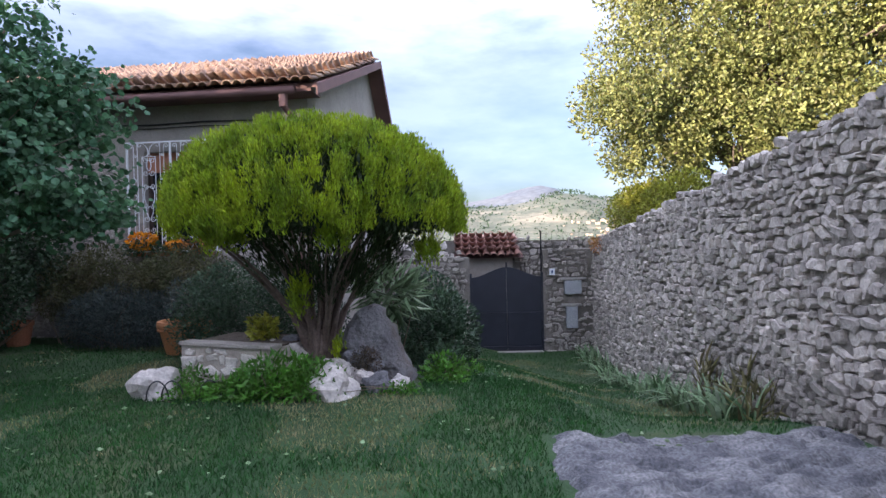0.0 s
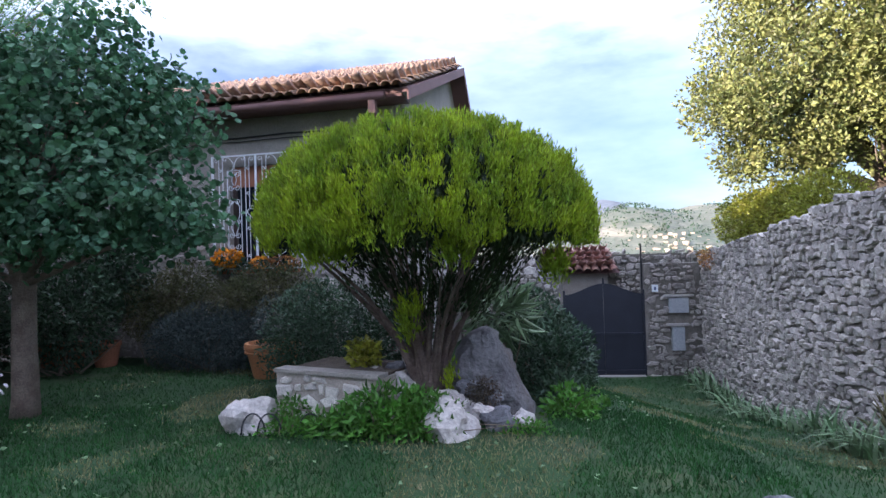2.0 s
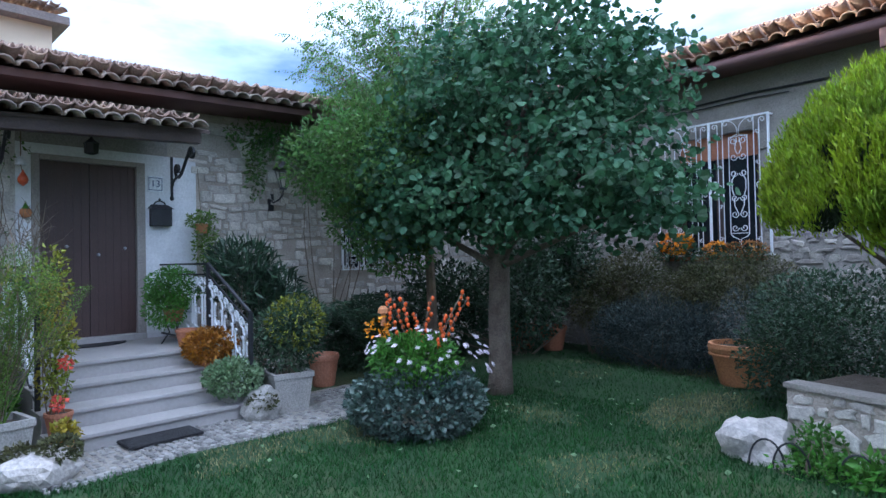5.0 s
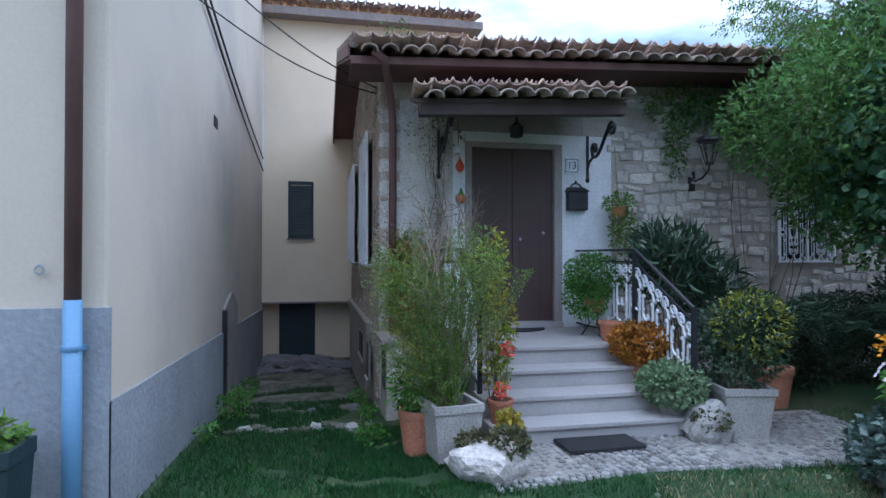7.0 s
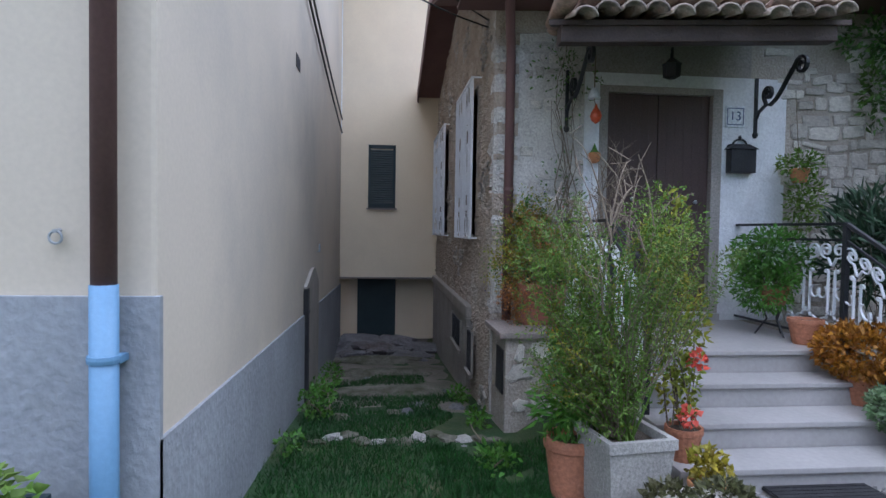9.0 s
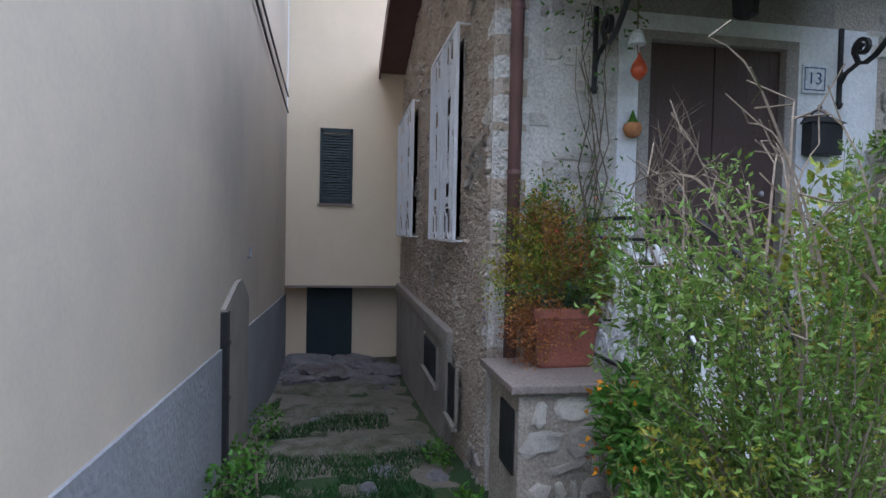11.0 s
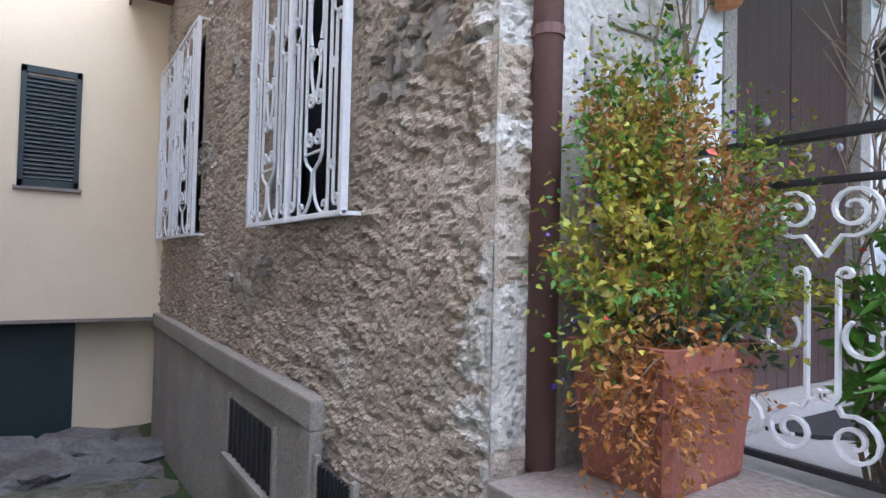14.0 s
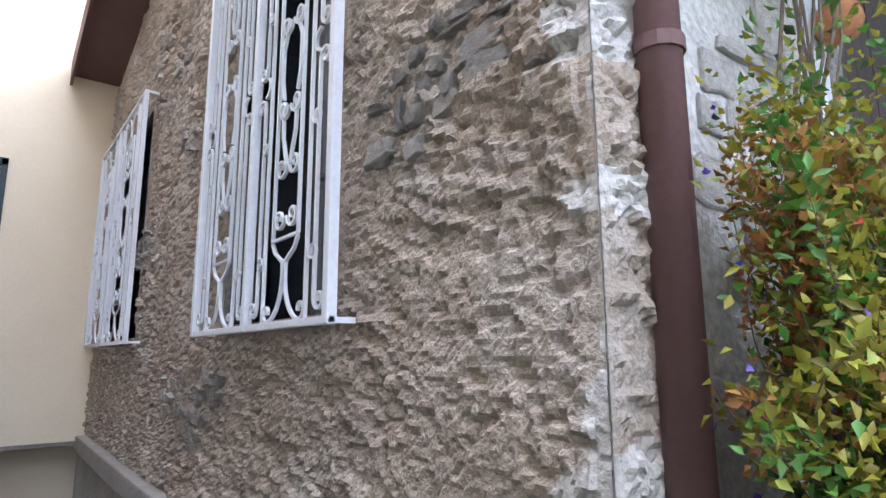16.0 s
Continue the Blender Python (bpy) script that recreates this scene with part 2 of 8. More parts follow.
L_WIST = leafmat("light_green_vine_leaf", (0.075, 0.175, 0.045), (0.11, 0.20, 0.04), 0.55, 0.45, 0.42)
L_OAK = leafmat("olive_oak_leaf", (0.31, 0.325, 0.11), (0.15, 0.175, 0.055), 0.5, 0.6, 0.25)
L_HEDGE = leafmat("yellow_green_hedge_leaf", (0.34, 0.34, 0.035), (0.20, 0.23, 0.03), 0.5, 0.4, 0.3)
L_DARK = leafmat("dark_shrub_leaf", (0.03, 0.066, 0.034), (0.048, 0.092, 0.042), 0.5, 0.4, 0.2)
L_GREY = leafmat("grey_green_lavender_leaf", (0.05, 0.075, 0.075), (0.07, 0.095, 0.085), 0.6, 0.35, 0.2)
L_OLIVE = leafmat("brown_green_shrub_leaf", (0.07, 0.085, 0.03), (0.10, 0.09, 0.035), 0.6, 0.4, 0.2)
L_IVY = leafmat("dark_ivy_leaf", (0.05, 0.09, 0.075), (0.085, 0.125, 0.10), 0.35, 0.5, 0.15)
L_BRIGHT = leafmat("bright_green_leaf", (0.10, 0.26, 0.03), (0.07, 0.19, 0.025), 0.5, 0.35, 0.35)
L_ASPAR = leafmat("feathery_yellow_green_leaf", (0.11, 0.21, 0.03), (0.165, 0.25, 0.045), 0.55, 0.4, 0.35)
L_AUTUMN = leafmat("yellow_green_autumn_leaf", (0.20, 0.28, 0.035), (0.35, 0.28, 0.03), 0.5, 0.4, 0.35)
L_RUST = leafmat("rust_orange_leaf", (0.42, 0.16, 0.05), (0.36, 0.21, 0.05), 0.6, 0.4, 0.35)
L_COPPER = leafmat("copper_orange_leaf", (0.42, 0.17, 0.015), (0.28, 0.12, 0.015), 0.55, 0.4, 0.3)
L_OLEANDER = leafmat("oleander_leaf", (0.035, 0.075, 0.04), (0.05, 0.10, 0.05), 0.4, 0.35, 0.2)
L_SILVER = leafmat("silvery_green_leaf", (0.22, 0.31, 0.17), (0.16, 0.25, 0.12), 0.55, 0.35, 0.25)
L_IRIS = leafmat("iris_blade", (0.075, 0.15, 0.06), (0.24, 0.33, 0.19), 0.45, 0.5, 0.25)
F_ORANGE = leafmat("orange_red_lantern", (0.85, 0.12, 0.02), (0.75, 0.17, 0.04), 0.5, 0.25, 0.3)
F_YELLOW = leafmat("orange_yellow_petal", (0.85, 0.36, 0.01), (0.75, 0.25, 0.01), 0.5, 0.3, 0.3)
F_WHITE = leafmat("white_pink_petal", (0.85, 0.80, 0.85), (0.75, 0.66, 0.75), 0.5, 0.15, 0.3)
F_BLUE = leafmat("blue_petal", (0.05, 0.05, 0.36), (0.07, 0.03, 0.22), 0.5, 0.2, 0.2)
F_RED = leafmat("coral_red_petal", (0.8, 0.10, 0.06), (0.7, 0.14, 0.1), 0.5, 0.2, 0.2)
L_HEATHER = leafmat("dry_brown_leaf", (0.085, 0.058, 0.04), (0.055, 0.05, 0.03), 0.7, 0.4, 0.2)
DIRT = mat("trodden_dirt", (0.17, 0.15, 0.125), (0.12, 0.108, 0.088), 2.5, 0.95, 0.9, 40, c3=(0.06, 0.08, 0.03), stain=0.35, dist=0.02)
TWIG = mat("grey_brown_twig", (0.21, 0.165, 0.12), (0.15, 0.115, 0.085), 9, 0.9, 0.3, 60)
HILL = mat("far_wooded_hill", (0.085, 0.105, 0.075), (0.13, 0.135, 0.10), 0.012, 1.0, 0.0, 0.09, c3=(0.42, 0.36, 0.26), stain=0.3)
# blue of the distance haze is painted into the base colour
HILL_FAR = mat("haze_tinted_hill", (0.10, 0.12, 0.15), (0.13, 0.145, 0.16), 0.008, 1.0, 0.0, 0.05)
CERAMIC = mat("white_glazed_tile", (0.74, 0.78, 0.82), (0.68, 0.72, 0.77), 6, 0.3, 0.05)
CERAMIC_BLUE = mat("blue_glaze", (0.03, 0.06, 0.16), (0.04, 0.08, 0.2), 6, 0.3, 0.0)
CABLE = mat("black_cable", (0.02, 0.02, 0.022), (0.03, 0.03, 0.03), 6, 0.6, 0.0)
ENAMEL = mat("grey_meter_box", (0.34, 0.36, 0.38), (0.30, 0.32, 0.34), 3, 0.5, 0.1)
REDGLAZE = mat("red_orange_glazed_clay", (0.55, 0.07, 0.03), (0.5, 0.11, 0.03), 4, 0.35, 0.1)
MOSS = mat("mossy_stone", (0.06, 0.065, 0.035), (0.15, 0.14, 0.115), 6, 0.95, 0.8, 40)

# ---- builders ----
class MB:
    """Collects vertices and faces of one mesh."""

    def __init__(self):
        self.v, self.f = [], []

    def add(self, verts, faces):
        o = len(self.v)
        self.v.extend([tuple(p) for p in verts])
        self.f.extend([tuple(i + o for i in f) for f in faces])
        return self

    def box(self, x0, x1, y0, y1, z0, z1, m=None, b=0.0):
        """A box; b: width of its chamfered edges."""
        if b <= 0:
            vs = [(x, y, z) for x in (x0, x1) for y in (y0, y1) for z in (z0, z1)]
            fs = [(0, 1, 3, 2), (4, 6, 7, 5), (0, 4, 5, 1), (2, 3, 7, 6), (0, 2, 6, 4), (1, 5, 7, 3)]
        else:
            bm = bmesh.new()
            bmesh.ops.create_cube(bm, size=1)
            for q in bm.verts:
                q.co = ((x0 + x1) / 2 + q.co.x * (x1 - x0), (y0 + y1) / 2 + q.co.y * (y1 - y0), (z0 + z1) / 2 + q.co.z * (z1 - z0))
            bmesh.ops.bevel(bm, geom=bm.edges[:], offset=b, segments=2, affect="EDGES", profile=0.6)
            bm.verts.index_update()
            vs, fs = [q.co.copy() for q in bm.verts], [[q.index for q in f.verts] for f in bm.faces]
            bm.free()
        return self.add([m @ Vector(p) for p in vs] if m else vs, fs)

    def tube(self, pts, r, n=6, closed=False, flat=None):
        """A bar swept along points; r: a radius or one for each point; flat: its half thickness across the sweep, for strip iron."""
        pts = [Vector(p) for p in pts]
        k = len(pts)
        rs = r if isinstance(r, (list, tuple)) else [r] * k
        side = None
        vs, fs = [], []
        for i, p in enumerate(pts):
            d = (pts[(i + 1) % k] - pts[i - 1]) if closed else pts[min(i + 1, k - 1)] - pts[max(i - 1, 0)]
            if d.length < 1e-9:
                d = Vector((0, 0, 1))
            d.normalize()
            if side is None:
                side = d.orthogonal().normalized()
            side = (side - d * side.dot(d))
            side = side.normalized() if side.length > 1e-6 else d.orthogonal().normalized()
            up = d.cross(side)
            for j in range(n):
                a = 2 * math.pi * (j + 0.5) / n
                vs.append(p + (side * math.cos(a) + up * math.sin(a)) * rs[i])
        for i in range(k if closed else k - 1):
            for j in range(n):
                a, b2 = i * n + j, i * n + (j + 1) % n
                c, d2 = ((i + 1) % k) * n + (j + 1) % n, ((i + 1) % k) * n + j
                fs.append((a, b2, c, d2))
        if not closed:
            fs += [tuple(range(n - 1, -1, -1)), tuple(range((k - 1) * n, k * n))]
        return self.add(vs, fs)

    def strip(self, pts, normal, half_w, half_t):
        """Flat iron: a rectangular section, wide along normal, swept in the plane across it."""
        pts = [Vector(p) for p in pts]
        nv = Vector(normal).normalized()
        vs, fs, k = [], [], len(pts)
        for i, p in enumerate(pts):
            d = (pts[min(i + 1, k - 1)] - pts[max(i - 1, 0)]).normalized()
            s = d.cross(nv).normalized() * half_t
            w = nv * half_w
            vs += [p + s + w, p - s + w, p - s - w, p + s - w]
        for i in range(k - 1):
            for j in range(4):
                fs.append((i * 4 + j, i * 4 + (j + 1) % 4, i * 4 + 4 + (j + 1) % 4, i * 4 + 4 + j))
        fs += [(3, 2, 1, 0), (k * 4 - 4, k * 4 - 3, k * 4 - 2, k * 4 - 1)]
        return self.add(vs, fs)

    def lathe(self, prof, c, n=20, sx=1.0, sy=1.0, jig=0.0):
        """A turned body from (radius, height) pairs."""
        vs, fs = [], []
        for r, z in prof:
            for j in range(n):
                a = 2 * math.pi * j / n
                q = 1 + random.uniform(-jig, jig)
                vs.append((c[0] + r * q * math.cos(a) * sx, c[1] + r * q * math.sin(a) * sy, c[2] + z))
        for i in range(len(prof) - 1):
            for j in range(n):
                fs.append((i * n + j, i * n + (j + 1) % n, (i + 1) * n + (j + 1) % n, (i + 1) * n + j))
        fs += [tuple(range(n - 1, -1, -1)), tuple(range((len(prof) - 1) * n, len(prof) * n))]
        return self.add(vs, fs)

    def mesh(self, name):
        me = bpy.data.meshes.new(name)
        me.from_pydata(self.v, [], self.f)
        me.validate()
        me.update()
        return me


def part(name, mb, material, parent=None, label="", smooth=False, at=None):
    """One mesh object, under a thing or part if one is given."""
    me = mb.mesh(name) if isinstance(mb, MB) else mb
    if not me.materials:
        me.materials.append(material)
    if smooth:
        me.polygons.foreach_set("use_smooth", [True] * len(me.polygons))
    ob = new(name, me)
    if at is not None:
        ob.matrix_world = at
    if parent is not None:
        ob.parent = parent
    if label:
        ob["label"] = label
    return ob


def thing(name, label, category, at=None, group=""):
    ob = new(name)
    ob.empty_display_size = 0.1
    if at is not None:
        ob.matrix_world = at
    return tagged(ob, label, category, group)


def setting(name, mb, material, label="", smooth=False):
    ob = part(name, mb, material, smooth=smooth)
    return tagged(ob, label, "", "", "structure")


RNG = np.random.default_rng(5)


def leaf_mesh(name, points, ways, length, width, curl=0.25, material=None, spread=0.5):
    """Many small folded leaves: at points, pointing along ways (with some scatter), as one mesh of loose pieces."""
    k = len(points)
    p = np.asarray(points, float)
    w = np.asarray(ways, float) + RNG.normal(0, spread, (k, 3))
    w /= np.linalg.norm(w, axis=1, keepdims=True) + 1e-9
    s = np.cross(w, RNG.normal(0, 1, (k, 3)))
    s /= np.linalg.norm(s, axis=1, keepdims=True) + 1e-9
    u = np.cross(s, w)
    ln = (length * RNG.uniform(0.6, 1.3, k))[:, None]
    wd = (width * RNG.uniform(0.7, 1.25, k))[:, None]
    a, tip = p, p + w * ln - u * ln * curl
    m1 = p + w * ln * 0.45 + s * wd * 0.5 + u * wd * 0.18
    m2 = p + w * ln * 0.45 - s * wd * 0.5 + u * wd * 0.18
    verts = np.stack([a, m1, tip, m2], 1).reshape(-1, 3)
    base = np.arange(k)[:, None] * 4
    tris = np.concatenate([base + [0, 1, 2], base + [0, 2, 3]], 1).reshape(-1, 3)
    me = bpy.data.meshes.new(name)
    me.vertices.add(len(verts))
    me.vertices.foreach_set("co", verts.ravel())
    me.loops.add(tris.size)
    me.loops.foreach_set("vertex_index", tris.ravel())
    me.polygons.add(len(tris))
    me.polygons.foreach_set("loop_start", np.arange(len(tris)) * 3)
    me.update(calc_edges=True)
    me.validate()
    if material:
        me.materials.append(material)
    return me


def in_blobs(blobs, count, shell=0.45, bottom=-1.0):
    """Points in and near the skin of ellipsoids (centre, radii), weighted by size, with outward ways."""
    wts = np.array([(b[1][0] * b[1][1] * b[1][2]) ** 0.67 for b in blobs])
    pick = RNG.choice(len(blobs), count, p=wts / wts.sum())
    d = RNG.normal(0, 1, (count, 3))
    d /= np.linalg.norm(d, axis=1, keepdims=True)
    d[:, 2] = np.where(d[:, 2] < bottom, -d[:, 2], d[:, 2])
    r = 1 - shell * RNG.random(count) ** 1.6
    c = np.array([b[0] for b in blobs])[pick]
    rad = np.array([b[1] for b in blobs])[pick]
    return c + d * rad * r[:, None], d


def branches(mb, base, tips, r0, bend=0.12, n=5):
    """Tapered stems from a base to tips."""
    for t in tips:
        b, t = Vector(base), Vector(t)
        off = Vector((random.uniform(-1, 1), random.uniform(-1, 1), random.uniform(-0.3, 0.6))) * (t - b).length * bend
        pts = [b.lerp(t, i / 5) + off * math.sin(math.pi * i / 5) for i in range(6)]
        mb.tube(pts, [r0 * (1 - 0.16 * i) for i in range(6)], n)


def rock(c, r, seed, rough=0.25, sub=3, flat=-0.6):
    """An angular boulder resting on its flattened base."""
    bm = bmesh.new()
    bmesh.ops.create_icosphere(bm, subdivisions=sub, radius=1)
    vs = []
    for q in bm.verts:
        p = q.co.copy()
        k = 1 + rough * noise.noise(p * 1.3 + Vector((seed * 7.1, 3, 1))) * 1.6 + rough * 0.5 * noise.noise(p * 3.7 + Vector((seed, 9, 4)))
        cell = noise.cell_vector(p * 1.7 + Vector((seed, 0, 0)))
        p = p * k + (cell - Vector((0.5, 0.5, 0.5))) * rough * 0.35
        p.z = max(p.z, flat)
        vs.append((c[0] + p.x * r[0], c[1] + p.y * r[1], c[2] + (p.z - flat) * r[2]))
    bm.verts.index_update()
    fs = [[q.index for q in f.verts] for f in bm.faces]
    bm.free()
    return MB().add(vs, fs)


def stone_unit(seed):
    """A stone of unit width (x), height (z) and depth (-y is out), with an uneven outline and a rounded face."""
    r = random.Random(seed)
    ring = []
    for x, z in ((-0.5, -0.3), (-0.38, -0.5), (0.1, -0.5), (0.42, -0.46), (0.5, -0.05), (0.46, 0.4), (0.2, 0.5), (-0.3, 0.48), (-0.5, 0.25)):
        ring.append((x + r.uniform(-0.2, 0.06) * (1 if x > 0 else -1), z + r.uniform(-0.2, 0.08) * (1 if z > 0 else -1)))
    tx, tz, ins = r.uniform(-0.3, 0.3), r.uniform(-0.35, 0.25), r.uniform(0.66, 0.86)
    k = len(ring)
    vs = [(x, 0.3, z) for x, z in ring] + [(x * 0.97, -0.45 + r.uniform(-0.12, 0.12), z * 0.95) for x, z in ring]
    vs += [(x * ins, -0.85 + tx * x + tz * z + r.uniform(-0.1, 0.1), z * ins) for x, z in ring]
    fs = []
    for lvl in (0, k):
        for j in range(k):
            fs.append((lvl + j, lvl + (j + 1) % k, lvl + k + (j + 1) % k, lvl + k + j))
    fs.append(tuple(range(2 * k, 3 * k)))
    return vs, fs


STONES = [stone_unit(100 + i) for i in range(14)]


def block_unit(seed):
    """A squared block of unit size with chipped corners and a nearly flat, slightly tilted face."""
    r = random.Random(seed)
    ring = []
    for x, z in ((-0.5, -0.42), (-0.42, -0.5), (0.0, -0.5), (0.43, -0.5), (0.5, -0.4), (0.5, 0.38), (0.42, 0.5), (0.05, 0.5), (-0.4, 0.5), (-0.5, 0.4)):
        ring.append((x + r.uniform(-0.06, 0.03) * (1 if x > 0 else -1), z + r.uniform(-0.13, 0.03) * (1 if z > 0 else -1)))
    tx, tz = r.uniform(-0.25, 0.25), r.uniform(-0.3, 0.2)
    k = len(ring)
    vs = [(x, 0.3, z) for x, z in ring] + [(x, -0.55 + r.uniform(-0.1, 0.1), z) for x, z in ring]
    vs += [(x * 0.93, -0.9 + tx * x + tz * z + r.uniform(-0.08, 0.08), z * 0.88) for x, z in ring]
    fs = [(lvl + j, lvl + (j + 1) % k, lvl + k + (j + 1) % k, lvl + k + j) for lvl in (0, k) for j in range(k)]
    return vs, fs + [tuple(range(2 * k, 3 * k))]


BLOCKS = [block_unit(300 + i) for i in range(12)]


def rubble(parent, frame_m, u0, u1, lo, hi, w, h, depth, mats, keep=None, near=None, seed=1, gap=0.012, limit=300, units=STONES, tilt=9):
    """Courses of uneven stones on a wall. frame_m maps (u, out, height) to the world, with -y out of the wall;
    lo, hi: heights by u; keep(u, z): where stones go; near(u, z): those that are objects of their own."""
    r = random.Random(seed)
    meshes = []
    for vs, fs in units:
        me = MB().add(vs, fs).mesh("stone")
        me.materials.append(mats[0])
        meshes.append(me)
    rest = MB()
    made = 0
    zmin = min(lo(u0 + (u1 - u0) * i / 20) for i in range(21))
    zmax = max(hi(u0 + (u1 - u0) * i / 20) for i in range(21))
    z = zmin
    while z < zmax:
        ch = h * r.uniform(0.7, 1.35)
        u = u0 - r.uniform(0, w)
        while u < u1:
            sw = w * r.choice((0.4, 0.55, 0.8, 1.0, 1.3)) * r.uniform(0.8, 1.2)
            uc, zc = u + sw / 2, z + ch / 2 + r.uniform(-0.22, 0.22) * h + 0.06 * math.sin(u * 1.3 + z * 2) + 0.05 * noise.noise(Vector((u * 2.5, z, seed)))
            u += sw
            if uc - sw * 0.4 < u0 or uc + sw * 0.4 > u1 or zc < lo(uc) or zc > hi(uc) or (keep and not keep(uc, zc)):
                continue
            hh = ch * r.choice((0.75, 1.0, 1.15, 1.35))
            m = frame_m @ pose(uc, 0, zc, 0, r.gauss(0, tilt), 0) @ Matrix.Diagonal((sw - gap, depth * r.uniform(0.6, 1.5), hh - gap, 1))
            i = r.randrange(len(units))
            if near and made < limit and near(uc, zc):
                ob = part("stone", meshes[i], mats[0], parent)
                ob.matrix_world = m
                made += 1
            else:
                vs, fs = units[i]
                rest.add([m @ Vector(p) for p in vs], fs)
        z += ch
    if rest.v:
        tagged(part("stonework", rest, mats[1], parent), kind="stuff")


def smooth_step(a, b, x):
    t = min(1.0, max(0.0, (x - a) / (b - a)))
    return t * t * (3 - 2 * t)


def ground_z(x, y):
    """Height of the ground: level lawn, falling to the gate and along the alley."""
    z = 0.06 * smooth_step(-6, -2, x)
    fall = smooth_step(4.6, 7.2, y) * 0.42 * smooth_step(0.6, 2.6, x) + smooth_step(6.0, 14.0, y) * 0.95 * smooth_step(-3.5, 0.5, x)
    z -= min(1.06, fall)
    if y < 4:
        z -= 0.72 * smooth_step(-6.2, -15.5, x) ** 0.85 * (1 - smooth_step(2.2, 2.6, y))
    z += 0.02 * noise.noise(Vector((x * 0.9, y * 0.9, 0)))
    return z

# ---- ground ----
FX = -9.70      # front wall face of the house with the door
CX = -9.74      # corner of that wall with the alley side
SY = 2.156      # side wall face of that house, along the alley
LX, LY = -6.33, 0.30   # corner of the cream building
BX = -15.65     # face of the building that closes the alley
RX = 3.45       # face of the boundary wall
GY = 14.20      # face of the gate wall
H2 = Matrix.Translation((-4.8, 10.88, 0)) @ Matrix.Rotation(radians(-6), 4, "Z")   # house with the grilled window: x along its front, -y out


def wall_frame(x, y, ax, ay, z=0.0):
    a, up = Vector((ax, ay, 0)).normalized(), Vector((0, 0, 1))
    q = up.cross(a)
    return Matrix(((a.x, q.x, 0, x), (a.y, q.y, 0, y), (0, 0, 1, z), (0, 0, 0, 1)))


def build_ground():
    xs = sorted({*np.round(np.arange(-18, 6.01, 0.25), 2), -2500, -600, -200, -80, -40, -25, 10, 20, 40, 80, 200, 600, 2500})
    ys = sorted({*np.round(np.arange(-6, 18.01, 0.25), 2), -2500, -600, -200, -60, -20, -10, 22, 30, 45, 80, 200, 600, 2500})
    mb = MB()
    nx = len(xs)
    for y in ys:
        for x in xs:
            near = -18 <= x <= 6 and -6 <= y <= 18
            z = ground_z(x, y) if near else (-1.1 if y > 0 else 0) - (25 if y > 30 else 0)
            mb.v.append((x, y, z))
    for j in range(len(ys) - 1):
        for i in range(nx - 1):
            mb.f.append((j * nx + i, j * nx + i + 1, (j + 1) * nx + i + 1, (j + 1) * nx + i))
    return setting("ground", mb, GROUND, "mown green lawn with dry patches and soil", smooth=True)


ground = build_ground()

# ---- house with the door ----
house = thing("stone_house", "old stone house with a clay tile roof and brown door", "house")


def roof_z(x):
    """Underside of the house's two roof slopes."""
    return 3.78 + (x + 9.0) * -0.282 if x > -12.6 else 4.795 + (x + 12.6) * 0.25


DOOR_Y0, DOOR_Y1, DOOR_Z0, DOOR_Z1 = 3.26, 4.33, 0.73, 2.88
WIN_Y0, WIN_Y1, WIN_Z0, WIN_Z1 = 7.58, 8.40, 1.50, 2.27


def front_wall():
    x0, x1 = FX - 0.35, FX
    top = 3.9
    mb = MB()
    mb.add([(CX, SY, -0.8), (FX, 3.05, -0.8), (x0, 3.05, -0.8), (x0, SY + 0.3, -0.8), (CX, SY, top), (FX, 3.05, top), (x0, 3.05, top), (x0, SY + 0.3, top)], [(0, 1, 5, 4), (0, 3, 2, 1), (4, 5, 6, 7), (1, 2, 6, 5), (0, 4, 7, 3)])
    part("wall_section", mb, LIME, house, "limewashed pointing between pale stones")
    for y0, y1, z0, z1 in ((3.05, DOOR_Y0, -0.5, top), (DOOR_Y0, DOOR_Y1, DOOR_Z1, top), (DOOR_Y0, DOOR_Y1, -0.5, DOOR_Z0), (DOOR_Y1, WIN_Y0, -0.5, top),
                           (WIN_Y0, WIN_Y1, -0.5, WIN_Z0), (WIN_Y0, WIN_Y1, WIN_Z1, top), (WIN_Y1, 12.2, -0.5, top)):
        part("wall_section", MB().box(x0, x1, y0, y1, z0, z1), MORTAR, house, "pointed rubble stone wall")


def chips(u, z, fu, fz, seed):
    """Tilted flat chips, each at a height of its own, with a crease between them."""
    p = Vector((u * fu + 0.5 * noise.noise(Vector((u * 7, z * 7, seed))), z * fz + 0.5 * noise.noise(Vector((u * 7, z * 7, seed + 9))), seed))
    dist, near = noise.voronoi(p)
    c = near[0]
    k = noise.cell(c * 7.3 + Vector((0.5, 0.5, 0.5)))
    tilt = noise.cell_vector(c * 5.1 + Vector((0.3, 0.7, 0.1)))
    return 0.7 * k + 0.9 * ((p.x - c.x) * (tilt.x - 0.5) + (p.y - c.y) * (tilt.y - 0.8)) - 0.6 * max(0.0, 0.12 - (dist[1] - dist[0])) / 0.12


